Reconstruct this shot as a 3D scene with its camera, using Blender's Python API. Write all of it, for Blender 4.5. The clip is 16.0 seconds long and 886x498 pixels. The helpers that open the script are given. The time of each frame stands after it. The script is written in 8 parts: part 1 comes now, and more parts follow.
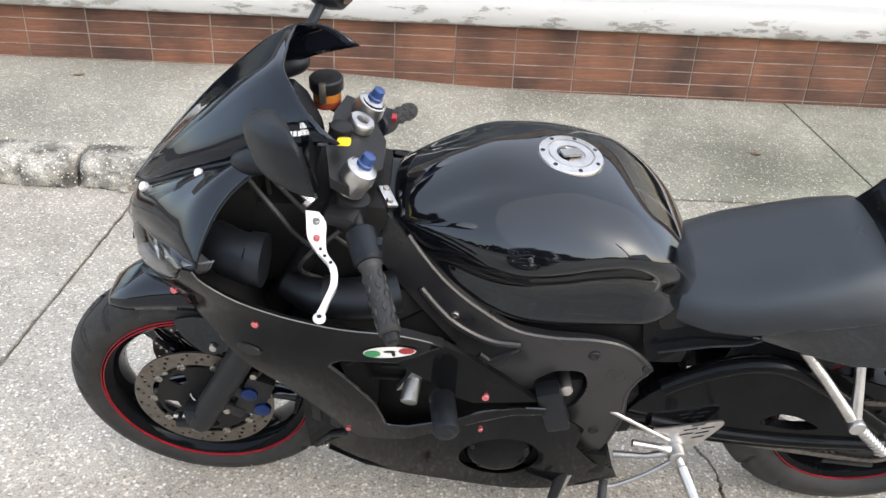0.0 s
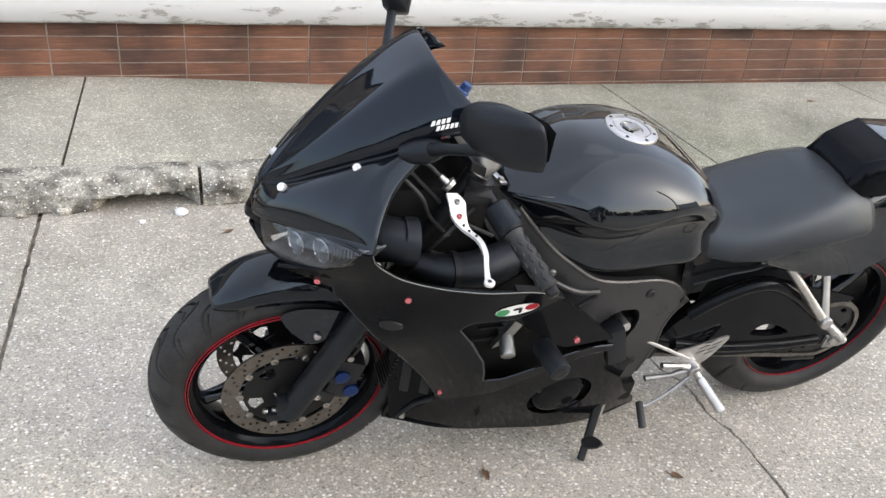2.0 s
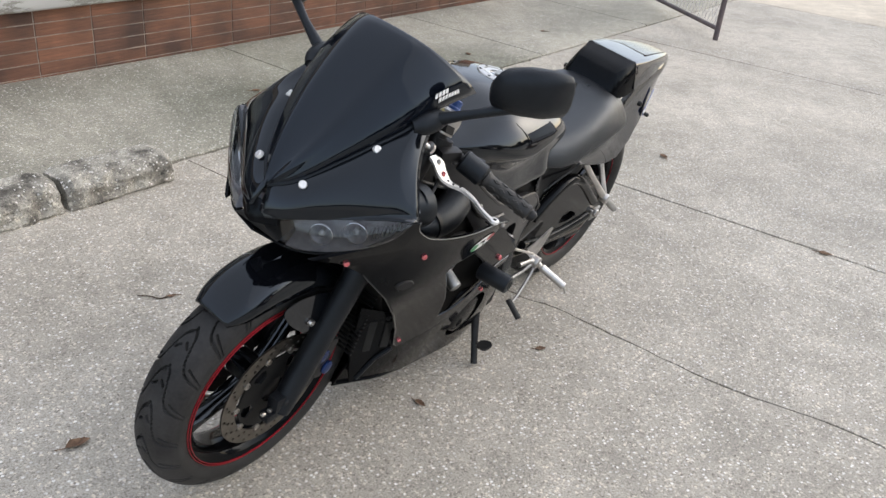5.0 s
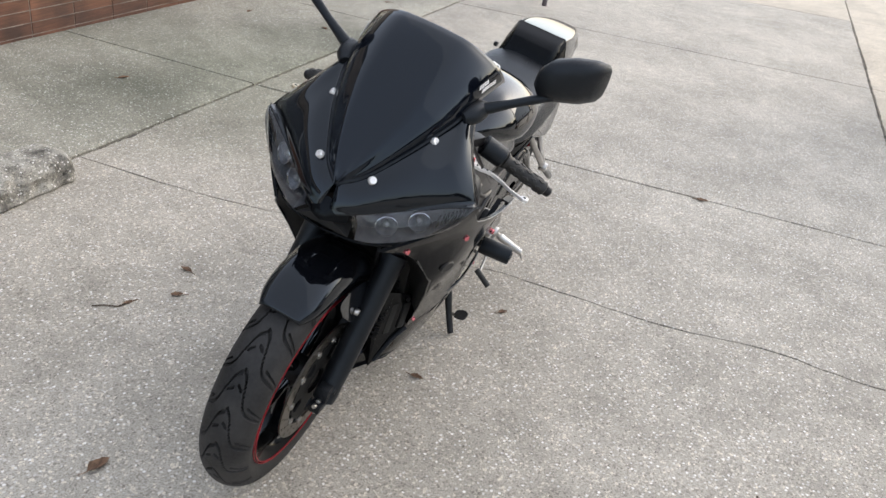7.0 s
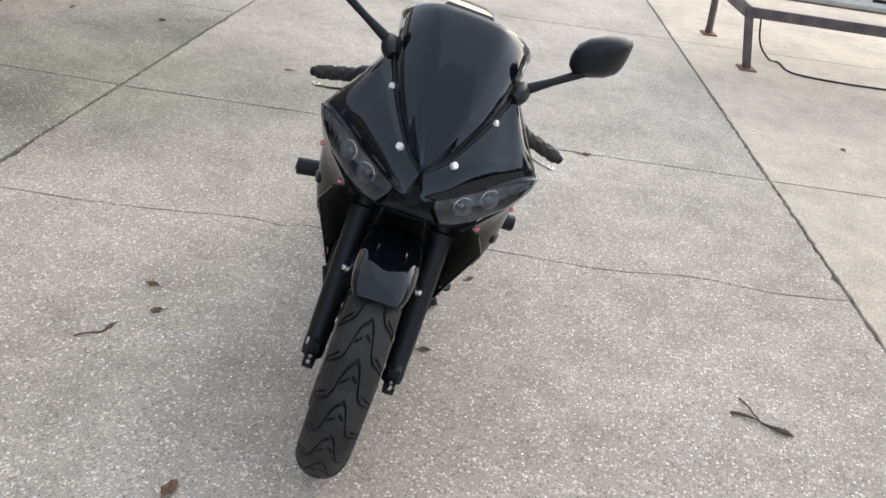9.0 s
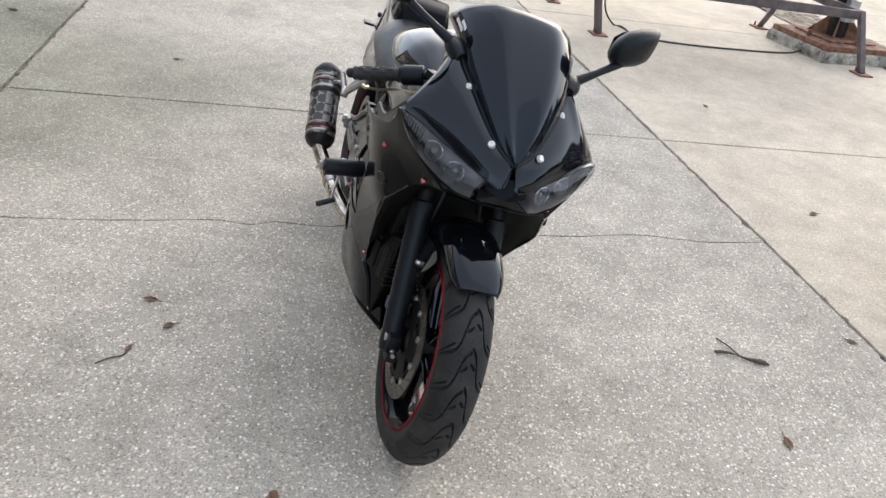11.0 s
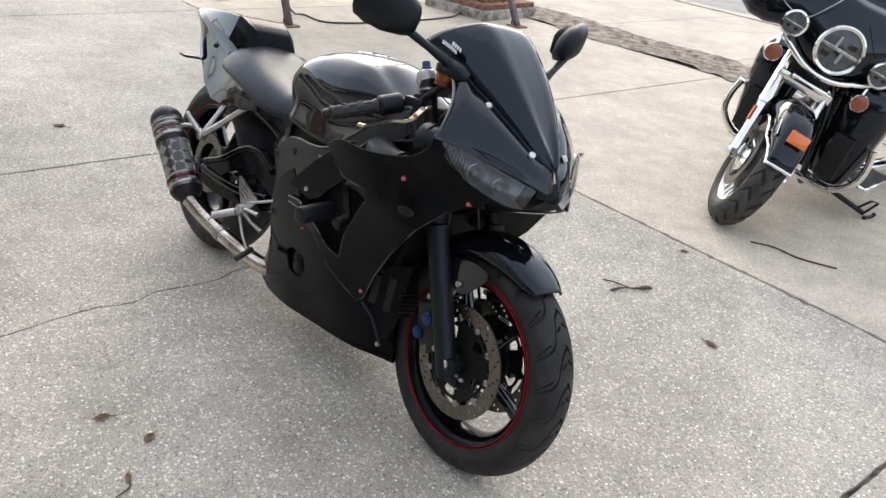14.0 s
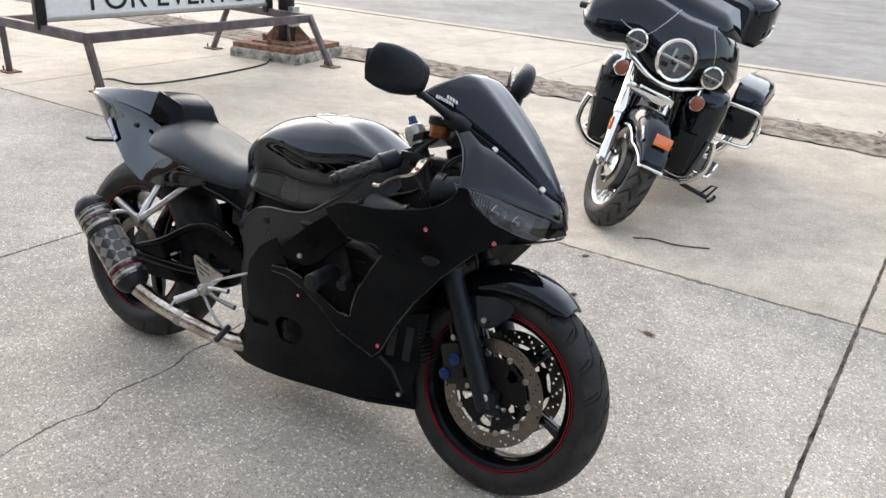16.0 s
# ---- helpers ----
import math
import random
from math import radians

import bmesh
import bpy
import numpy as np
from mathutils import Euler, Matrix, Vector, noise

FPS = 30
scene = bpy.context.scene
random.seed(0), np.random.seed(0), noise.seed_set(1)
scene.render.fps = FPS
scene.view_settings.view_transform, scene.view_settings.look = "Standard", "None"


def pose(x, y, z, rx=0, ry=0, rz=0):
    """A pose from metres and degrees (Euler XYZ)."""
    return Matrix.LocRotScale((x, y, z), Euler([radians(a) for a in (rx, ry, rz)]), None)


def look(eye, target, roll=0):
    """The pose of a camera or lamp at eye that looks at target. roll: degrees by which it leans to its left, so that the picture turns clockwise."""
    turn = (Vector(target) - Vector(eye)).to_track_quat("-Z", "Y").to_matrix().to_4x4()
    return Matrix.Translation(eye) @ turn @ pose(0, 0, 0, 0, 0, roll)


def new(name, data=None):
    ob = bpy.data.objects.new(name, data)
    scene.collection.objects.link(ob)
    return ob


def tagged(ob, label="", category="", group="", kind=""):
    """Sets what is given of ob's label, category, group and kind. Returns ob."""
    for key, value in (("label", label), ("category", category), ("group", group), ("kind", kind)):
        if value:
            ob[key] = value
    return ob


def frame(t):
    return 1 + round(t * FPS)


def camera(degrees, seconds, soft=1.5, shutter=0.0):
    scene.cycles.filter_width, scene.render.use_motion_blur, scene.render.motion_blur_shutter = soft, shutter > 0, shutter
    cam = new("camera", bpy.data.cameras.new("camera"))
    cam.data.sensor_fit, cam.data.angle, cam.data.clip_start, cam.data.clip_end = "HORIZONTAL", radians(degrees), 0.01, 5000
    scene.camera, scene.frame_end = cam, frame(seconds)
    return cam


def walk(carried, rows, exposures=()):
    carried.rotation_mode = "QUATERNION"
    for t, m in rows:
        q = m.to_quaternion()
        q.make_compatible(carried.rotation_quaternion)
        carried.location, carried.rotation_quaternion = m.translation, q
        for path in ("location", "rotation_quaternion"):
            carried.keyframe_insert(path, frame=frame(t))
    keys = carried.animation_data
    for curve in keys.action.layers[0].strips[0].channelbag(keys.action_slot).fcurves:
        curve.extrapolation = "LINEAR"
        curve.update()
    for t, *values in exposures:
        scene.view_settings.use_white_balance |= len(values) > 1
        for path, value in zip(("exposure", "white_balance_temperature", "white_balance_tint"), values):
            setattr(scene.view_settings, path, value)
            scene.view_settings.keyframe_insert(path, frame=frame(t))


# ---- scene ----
cam = camera(57.2, 16.0)
PATH = [
    (0, (0.252, 0.272, 1.456), (-0.119, 1.993, 0.508), 3.0),
    (0.5, (0.044, 0.160, 1.452), (-0.155, 1.910, 0.504), 3.1),
    (1, (-0.131, 0.060, 1.462), (-0.175, 1.831, 0.535), 4.1),
    (1.5, (-0.250, 0.036, 1.451), (-0.184, 1.813, 0.537), 5.2),
    (2, (-0.402, 0.013, 1.468), (-0.190, 1.777, 0.551), 5.2),
    (2.5, (-0.495, -0.015, 1.486), (-0.091, 1.715, 0.568), 6.5),
    (3, (-0.665, -0.015, 1.478), (-0.056, 1.666, 0.582), 6.3),
    (3.5, (-0.887, -0.008, 1.476), (-0.085, 1.597, 0.592), 6.1),
    (4, (-1.010, 0.065, 1.457), (-0.052, 1.582, 0.573), 6.2),
    (4.5, (-1.162, 0.135, 1.478), (-0.081, 1.552, 0.571), 6.0),
    (5, (-1.319, 0.191, 1.485), (-0.107, 1.489, 0.565), 6.0),
    (5.2, (-1.401, 0.222, 1.489), (-0.138, 1.466, 0.564), 5.8),
    (7.3, (-1.824, 0.599, 1.513), (-0.268, 1.443, 0.582), 8.0),
    (7.5, (-1.897, 0.655, 1.508), (-0.306, 1.440, 0.584), 7.9),
    (8, (-2.018, 0.752, 1.508), (-0.376, 1.408, 0.574), 7.7),
    (8.5, (-2.059, 0.856, 1.491), (-0.387, 1.427, 0.554), 7.4),
    (9, (-2.117, 1.021, 1.504), (-0.407, 1.470, 0.569), 7.8),
    (9.2, (-2.143, 1.072, 1.509), (-0.415, 1.466, 0.583), 8.3),
    (11.3, (-2.316, 1.746, 1.521), (-0.554, 1.656, 0.579), 9.4),
    (11.5, (-2.310, 1.820, 1.515), (-0.549, 1.674, 0.577), 9.6),
    (12, (-2.297, 2.009, 1.506), (-0.565, 1.712, 0.553), 9.4),
    (12.5, (-2.300, 2.195, 1.504), (-0.607, 1.751, 0.537), 8.8),
    (13, (-2.217, 2.348, 1.474), (-0.564, 1.760, 0.513), 7.4),
    (13.5, (-2.155, 2.476, 1.509), (-0.549, 1.721, 0.587), 6.4),
    (14, (-2.107, 2.602, 1.504), (-0.530, 1.740, 0.626), 6.6),
    (14.5, (-2.050, 2.842, 1.511), (-0.546, 1.825, 0.673), 5.8),
    (15, (-2.011, 3.013, 1.534), (-0.599, 1.852, 0.723), 6.0),
    (15.5, (-1.951, 3.061, 1.529), (-0.605, 1.814, 0.732), 5.2),
    (16, (-1.827, 3.138, 1.529), (-0.513, 1.841, 0.760), 3.3),
]
walk(cam, [(t, look(eye, target, roll)) for t, eye, target, roll in PATH], exposures=[(0.0, 0.70), (2.0, 0.48), (4.0, 0.13), (5.2, 0.10), (7.5, 0.09), (9.0, 0.08), (11.5, 0.16), (13.5, 0.23), (15.0, 0.15), (16.0, 0.20)])

# ---- world and sun: bright overcast afternoon ----
world = bpy.data.worlds.new("world")
scene.world = world
world.use_nodes = True
wn = world.node_tree
wn.nodes.clear()
sky = wn.nodes.new("ShaderNodeTexSky")
sky.sky_type, sky.sun_disc = "NISHITA", False
sky.sun_elevation, sky.sun_rotation = radians(27), radians(112)
sky.air_density, sky.dust_density, sky.ozone_density = 1.0, 2.4, 2.4
veil = wn.nodes.new("ShaderNodeMix")
veil.data_type = "RGBA"
veil.inputs[0].default_value = 0.30
veil.inputs[7].default_value = (9.6, 9.35, 9.05, 1)
wbg = wn.nodes.new("ShaderNodeBackground")
wbg.inputs[1].default_value = 0.27
wout = wn.nodes.new("ShaderNodeOutputWorld")
wn.links.new(sky.outputs[0], veil.inputs[6])
wn.links.new(veil.outputs[2], wbg.inputs[0])
wn.links.new(wbg.outputs[0], wout.inputs[0])
sun = new("sun", bpy.data.lights.new("sun", "SUN"))
sun.data.energy, sun.data.angle, sun.data.color = 0.60, radians(105), (1.0, 0.895, 0.78)
sun.matrix_world = look((0.84 * 6, -0.50 * 6, 0.76 * 6), (0, 0, 0))

# ---- materials ----
def mat(name, base, rough=0.5, metal=0.0, coat=0.0, vary=0.0, scale=20.0, bump=0.0, bump_scale=200.0, tint=None, spec=0.5, rvary=0.0):
    """A principled surface with colour variation at two scales and a fine relief."""
    m = bpy.data.materials.new(name)
    m.use_nodes = True
    nt = m.node_tree
    b = nt.nodes["Principled BSDF"]
    b.inputs["Base Color"].default_value = (*base, 1)
    b.inputs["Roughness"].default_value = rough
    b.inputs["Metallic"].default_value = metal
    b.inputs["Coat Weight"].default_value = coat
    b.inputs["Coat Roughness"].default_value = 0.04
    b.inputs["Specular IOR Level"].default_value = spec
    tc = nt.nodes.new("ShaderNodeTexCoord")
    if vary:
        n1, n2 = nt.nodes.new("ShaderNodeTexNoise"), nt.nodes.new("ShaderNodeTexNoise")
        n1.inputs["Scale"].default_value, n2.inputs["Scale"].default_value = scale, scale * 9
        n1.inputs["Detail"].default_value = n2.inputs["Detail"].default_value = 4
        add = nt.nodes.new("ShaderNodeMath")
        add.operation = "MULTIPLY_ADD"
        add.inputs[1].default_value = 0.4
        ramp = nt.nodes.new("ShaderNodeValToRGB")
        lo = [c * (1 - vary) for c in base]
        hi = [min(1, c * (1 + vary)) for c in (tint or base)]
        ramp.color_ramp.elements[0].position, ramp.color_ramp.elements[1].position = 0.45, 0.95
        ramp.color_ramp.elements[0].color, ramp.color_ramp.elements[1].color = (*lo, 1), (*hi, 1)
        for n in (n1, n2):
            nt.links.new(tc.outputs["Object"], n.inputs["Vector"])
        nt.links.new(n2.outputs[0], add.inputs[0])
        nt.links.new(n1.outputs[0], add.inputs[2])
        nt.links.new(add.outputs[0], ramp.inputs[0])
        nt.links.new(ramp.outputs[0], b.inputs["Base Color"])
        if rvary:
            mr = nt.nodes.new("ShaderNodeMapRange")
            mr.inputs[1].default_value, mr.inputs[2].default_value = 0.4, 0.95
            mr.inputs[3].default_value, mr.inputs[4].default_value = max(0.02, rough - rvary), rough + rvary
            nt.links.new(add.outputs[0], mr.inputs[0])
            nt.links.new(mr.outputs[0], b.inputs["Roughness"])
    if bump:
        n3, bp = nt.nodes.new("ShaderNodeTexNoise"), nt.nodes.new("ShaderNodeBump")
        n3.inputs["Scale"].default_value = bump_scale
        n3.inputs["Detail"].default_value = 3
        bp.inputs["Strength"].default_value, bp.inputs["Distance"].default_value = bump, 0.002
        nt.links.new(tc.outputs["Object"], n3.inputs["Vector"])
        nt.links.new(n3.outputs[0], bp.inputs["Height"])
        nt.links.new(bp.outputs[0], b.inputs["Normal"])
    return m


def nodes(m):
    return m.node_tree, m.node_tree.nodes["Principled BSDF"]


gloss_black = mat("gloss_black", (0.0035, 0.0038, 0.0050), 0.045, vary=0.3, scale=6, rvary=0.015, spec=0.48, coat=0.32)
cowl_black = mat("cowl_black", (0.0035, 0.0040, 0.0056), 0.05, vary=0.3, scale=6, rvary=0.015, spec=0.42, coat=0.10)
satin_black = mat("satin_black", (0.0028, 0.0032, 0.0042), 0.10, spec=0.10, tint=(0.0050, 0.0050, 0.0052), vary=0.3, scale=9, rvary=0.03)
matte_plastic = mat("matte_plastic", (0.007, 0.0075, 0.009), 0.42, spec=0.32, vary=0.3, scale=25, bump=0.25, bump_scale=900)
frame_paint = mat("frame_paint", (0.015, 0.015, 0.0165), 0.32, spec=0.52, vary=0.3, scale=14, bump=0.1, bump_scale=500, rvary=0.08)
screen_tint = mat("screen_tint", (0.003, 0.004, 0.007), 0.04, spec=0.42, vary=0.2, scale=5)
vinyl = mat("vinyl", (0.010, 0.0107, 0.0125), 0.33, spec=0.55, vary=0.25, scale=12, bump=0.35, bump_scale=700, rvary=0.06)
rubber = mat("rubber", (0.012, 0.012, 0.012), 0.6, spec=0.4, vary=0.4, scale=18, bump=0.2, bump_scale=400, tint=(0.018, 0.018, 0.018))
tread_rubber = mat("tread_rubber", (0.013, 0.013, 0.014), 0.60, spec=0.28, vary=0.35, scale=14, bump=0.3, bump_scale=500, tint=(0.027, 0.026, 0.026))
worn_tread = mat("worn_tread", (0.022, 0.022, 0.022), 0.7, spec=0.35, vary=0.35, scale=14, bump=0.3, bump_scale=500, tint=(0.030, 0.030, 0.030))
dusty_tread = mat("dusty_tread", (0.042, 0.040, 0.037), 0.75, spec=0.3, vary=0.35, scale=14, bump=0.3, bump_scale=500, tint=(0.060, 0.056, 0.052))
grip_rubber = mat("grip_rubber", (0.014, 0.014, 0.014), 0.55, vary=0.3, scale=40, bump=0.2, bump_scale=900)
dark_metal = mat("dark_metal", (0.014, 0.014, 0.015), 0.40, metal=0.2, spec=0.3, vary=0.4, scale=30, bump=0.1)
engine_dark = mat("engine_dark", (0.006, 0.006, 0.006), 0.6, spec=0.25, vary=0.5, scale=22, bump=0.2)
alloy = mat("alloy", (0.52, 0.51, 0.50), 0.36, metal=1.0, vary=0.18, scale=30, bump=0.06, bump_scale=300)
grey_alloy = mat("grey_alloy", (0.33, 0.33, 0.32), 0.42, metal=0.9, vary=0.3, scale=25, bump=0.1)
lamp_shell = mat("lamp_shell", (0.19, 0.195, 0.21), 0.30, metal=0.55, vary=0.35, scale=40, bump=0.1)
chrome = mat("chrome", (0.80, 0.79, 0.77), 0.08, metal=1.0, vary=0.06, scale=15)
chain_steel = mat("chain_steel", (0.15, 0.135, 0.12), 0.5, metal=0.7, vary=0.4, scale=60)
steel = mat("steel", (0.45, 0.43, 0.40), 0.33, metal=1.0, vary=0.25, scale=30)
pipe_steel = mat("pipe_steel", (0.50, 0.42, 0.35), 0.22, metal=1.0, vary=0.45, scale=9, tint=(0.62, 0.58, 0.52))
disc_steel = mat("disc_steel", (0.185, 0.170, 0.150), 0.36, metal=1.0, vary=0.2, scale=60)
red_paint = mat("red_paint", (0.30, 0.010, 0.020), 0.3, vary=0.2, scale=30)
red_anodised = mat("red_anodised", (0.72, 0.22, 0.24), 0.25, metal=0.8, vary=0.1, scale=60)
blue_anodised = mat("blue_anodised", (0.018, 0.045, 0.16), 0.25, metal=0.8, vary=0.2, scale=40)
blue_cap = mat("blue_cap", (0.02, 0.05, 0.16), 0.4, vary=0.2, scale=40)
band_red = mat("band_red", (0.10, 0.015, 0.018), 0.2, metal=0.6, vary=0.3, scale=20)
lever_silver = mat("lever_silver", (0.74, 0.73, 0.72), 0.35, metal=0.4, vary=0.1, scale=40)
lever_gold = mat("lever_gold", (0.62, 0.54, 0.40), 0.3, metal=0.9, vary=0.1, scale=40)
white_paint = mat("white_paint", (0.78, 0.78, 0.77), 0.45, vary=0.08, scale=40)
yellow_plastic = mat("yellow_plastic", (0.80, 0.66, 0.02), 0.45, vary=0.1, scale=40)
amber_fluid = mat("amber_fluid", (0.30, 0.11, 0.02), 0.25, vary=0.4, scale=60)
amber_lens = mat("amber_lens", (0.70, 0.15, 0.02), 0.15, coat=0.5, vary=0.15, scale=80)
orange_lens = mat("orange_lens", (0.22, 0.045, 0.02), 0.2, coat=0.6, vary=0.25, scale=80)
green_paint = mat("green_paint", (0.03, 0.22, 0.08), 0.35, vary=0.1, scale=50)
blue_label = mat("blue_label", (0.04, 0.08, 0.34), 0.35, vary=0.1, scale=50)
rusty_iron = mat("rusty_iron", (0.12, 0.055, 0.035), 0.8, vary=0.55, scale=18, bump=0.5, bump_scale=120, tint=(0.20, 0.10, 0.06))
purple_steel = mat("purple_steel", (0.075, 0.065, 0.085), 0.6, vary=0.4, scale=10, bump=0.15, tint=(0.11, 0.085, 0.08))
black_cable = mat("black_cable", (0.02, 0.02, 0.02), 0.6, vary=0.3, scale=60)
dead_leaf = mat("dead_leaf", (0.10, 0.055, 0.030), 0.8, vary=0.5, scale=60, bump=0.4, tint=(0.17, 0.10, 0.06))
twig_bark = mat("twig_bark", (0.09, 0.065, 0.045), 0.85, vary=0.4, scale=60)
# near black: paints the shade inside openings, also used for seams and print
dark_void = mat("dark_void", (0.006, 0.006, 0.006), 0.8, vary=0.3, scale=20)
mortar = mat("mortar", (0.27, 0.235, 0.20), 0.9, vary=0.6, scale=5, bump=0.5, bump_scale=150)
galvanised = mat("galvanised", (0.42, 0.42, 0.41), 0.5, metal=0.7, vary=0.3, scale=15)
earth = mat("earth", (0.120, 0.103, 0.082), 0.95, vary=0.7, scale=9, bump=1.0, bump_scale=60, tint=(0.27, 0.23, 0.18))
joint_fill = mat("joint_fill", (0.050, 0.045, 0.038), 0.95, vary=0.7, scale=14, bump=0.8, bump_scale=90, tint=(0.15, 0.13, 0.105))
foliage_far = mat("foliage_far", (0.05, 0.055, 0.04), 0.9, vary=0.5, scale=0.6)
lawn = mat("lawn", (0.10, 0.10, 0.06), 0.95, vary=0.4, scale=0.5)

for m in (gloss_black, cowl_black, satin_black, screen_tint, vinyl, matte_plastic):
    nodes(m)[1].inputs["Specular Tint"].default_value = (0.77, 0.88, 1.0, 1)


def carbon_material():
    m = mat("carbon_weave", (0.05, 0.05, 0.055), 0.3, coat=0.7)
    nt, b = nodes(m)
    tc, ch = nt.nodes.new("ShaderNodeTexCoord"), nt.nodes.new("ShaderNodeTexChecker")
    ch.inputs["Scale"].default_value = 34
    ch.inputs["Color1"].default_value, ch.inputs["Color2"].default_value = (0.018, 0.018, 0.020, 1), (0.20, 0.195, 0.185, 1)
    nt.links.new(tc.outputs["Object"], ch.inputs["Vector"])
    nt.links.new(ch.outputs["Color"], b.inputs["Base Color"])
    return m


def lens_material(name, tint, mixf):
    """Clear tinted cover: part mirror, part see-through."""
    m = bpy.data.materials.new(name)
    m.use_nodes = True
    nt = m.node_tree
    nt.nodes.clear()
    o, mx = nt.nodes.new("ShaderNodeOutputMaterial"), nt.nodes.new("ShaderNodeMixShader")
    tr, gl = nt.nodes.new("ShaderNodeBsdfTransparent"), nt.nodes.new("ShaderNodeBsdfGlossy")
    fr, pw = nt.nodes.new("ShaderNodeLayerWeight"), nt.nodes.new("ShaderNodeMath")
    pw.operation, pw.inputs[1].default_value = "POWER", 4.0
    mul = nt.nodes.new("ShaderNodeMath")
    mul.operation, mul.inputs[1].default_value = "ADD", mixf + 0.04
    fr.inputs[0].default_value = 0.5
    tr.inputs[0].default_value = (*tint, 1)
    gl.inputs["Roughness"].default_value = 0.05
    nt.links.new(fr.outputs["Facing"], pw.inputs[0])
    nt.links.new(pw.outputs[0], mul.inputs[0])
    nt.links.new(mul.outputs[0], mx.inputs[0])
    nt.links.new(tr.outputs[0], mx.inputs[1])
    nt.links.new(gl.outputs[0], mx.inputs[2])
    nt.links.new(mx.outputs[0], o.inputs[0])
    return m


def ramp_far(nt, src):
    """Stain colour that fades out with distance, in metres."""
    mr, r = nt.nodes.new("ShaderNodeMapRange"), nt.nodes.new("ShaderNodeValToRGB")
    mr.inputs[1].default_value, mr.inputs[2].default_value = 1.5, 2.7
    r.color_ramp.elements[0].color, r.color_ramp.elements[1].color = (0.66, 0.69, 0.64, 1), (1, 1, 1, 1)
    nt.links.new(src, mr.inputs[0])
    nt.links.new(mr.outputs[0], r.inputs[0])
    return r.outputs[0]


def concrete_material(name, base, stain, speckle=1.0, patch=0.55):
    """Worn concrete with exposed pebbles, broad stains and fine pits."""
    m = mat(name, base, 0.8)
    nt, b = nodes(m)
    tc = nt.nodes.new("ShaderNodeTexCoord")
    geo = nt.nodes.new("ShaderNodeNewGeometry")
    big, mid = nt.nodes.new("ShaderNodeTexNoise"), nt.nodes.new("ShaderNodeTexNoise")
    big.inputs["Scale"].default_value, big.inputs["Detail"].default_value = patch, 5
    mid.inputs["Scale"].default_value, mid.inputs["Detail"].default_value = 7.0, 6
    vor, vor2 = nt.nodes.new("ShaderNodeTexVoronoi"), nt.nodes.new("ShaderNodeTexVoronoi")
    vor.inputs["Scale"].default_value, vor2.inputs["Scale"].default_value = 145, 320
    fine = nt.nodes.new("ShaderNodeTexNoise")
    fine.inputs["Scale"].default_value, fine.inputs["Detail"].default_value = 190, 4
    broad, fleck = nt.nodes.new("ShaderNodeTexNoise"), nt.nodes.new("ShaderNodeTexVoronoi")
    broad.inputs["Scale"].default_value, broad.inputs["Detail"].default_value = 1.7, 5
    fleck.inputs["Scale"].default_value = 96
    for n in (big, mid, vor, vor2, fine, broad, fleck):
        nt.links.new(geo.outputs["Position"], n.inputs["Vector"])

    def ramp(src, stops):
        r = nt.nodes.new("ShaderNodeValToRGB")
        while len(r.color_ramp.elements) < len(stops):
            r.color_ramp.elements.new(0.5)
        for e, (p, c) in zip(r.color_ramp.elements, stops):
            e.position, e.color = p, (*c, 1)
        nt.links.new(src, r.inputs[0])
        return r.outputs[0]

    def mix(kind, fac, a, c):
        x = nt.nodes.new("ShaderNodeMix")
        x.data_type, x.blend_type = "RGBA", kind
        if isinstance(fac, float):
            x.inputs[0].default_value = fac
        else:
            nt.links.new(fac, x.inputs[0])
        nt.links.new(a, x.inputs[6])
        nt.links.new(c, x.inputs[7])
        return x.outputs[2]

    col = ramp(big.outputs[0], [(0.32, stain), (0.60, base), (0.8, [v * 1.06 for v in base])])
    col = mix("MULTIPLY", 0.75, col, ramp(mid.outputs[0], [(0.3, (0.80, 0.79, 0.77)), (0.7, (1.08, 1.07, 1.05))]))
    col = mix("MULTIPLY", min(1.0, 0.9 * speckle), col, ramp(fine.outputs[0], [(0.31, (0.48, 0.47, 0.46)), (0.47, (1, 1, 1)), (0.70, (1.20, 1.20, 1.18))]))
    col = mix("MULTIPLY", 0.9, col, ramp(broad.outputs[0], [(0.34, (0.84, 0.84, 0.83)), (0.58, (1.03, 1.03, 1.02))]))
    sep = nt.nodes.new("ShaderNodeSeparateColor")
    nt.links.new(vor.outputs["Color"], sep.inputs[0])
    peb = ramp(sep.outputs[0], [(0.0, (0.54, 0.52, 0.50)), (0.15, (0.96, 0.96, 0.96)), (0.84, (1.02, 1.02, 1.01)), (0.95, (1.65, 1.64, 1.58))])
    col = mix("MULTIPLY", min(1.0, 0.8 * speckle), col, peb)
    sep2 = nt.nodes.new("ShaderNodeSeparateColor")
    nt.links.new(vor2.outputs["Color"], sep2.inputs[0])
    col = mix("MULTIPLY", 0.6 * speckle, col, ramp(sep2.outputs[1], [(0.0, (0.72, 0.70, 0.68)), (0.3, (1, 1, 1)), (0.9, (1.15, 1.14, 1.1))]))
    # sparse pale stones, each smaller than its cell
    sep3, close, pick = nt.nodes.new("ShaderNodeSeparateColor"), nt.nodes.new("ShaderNodeMapRange"), nt.nodes.new("ShaderNodeMapRange")
    nt.links.new(fleck.outputs["Color"], sep3.inputs[0])
    close.inputs[1].default_value, close.inputs[2].default_value = 0.46, 0.34
    pick.inputs[1].default_value, pick.inputs[2].default_value = 0.80, 0.88
    nt.links.new(fleck.outputs["Distance"], close.inputs[0])
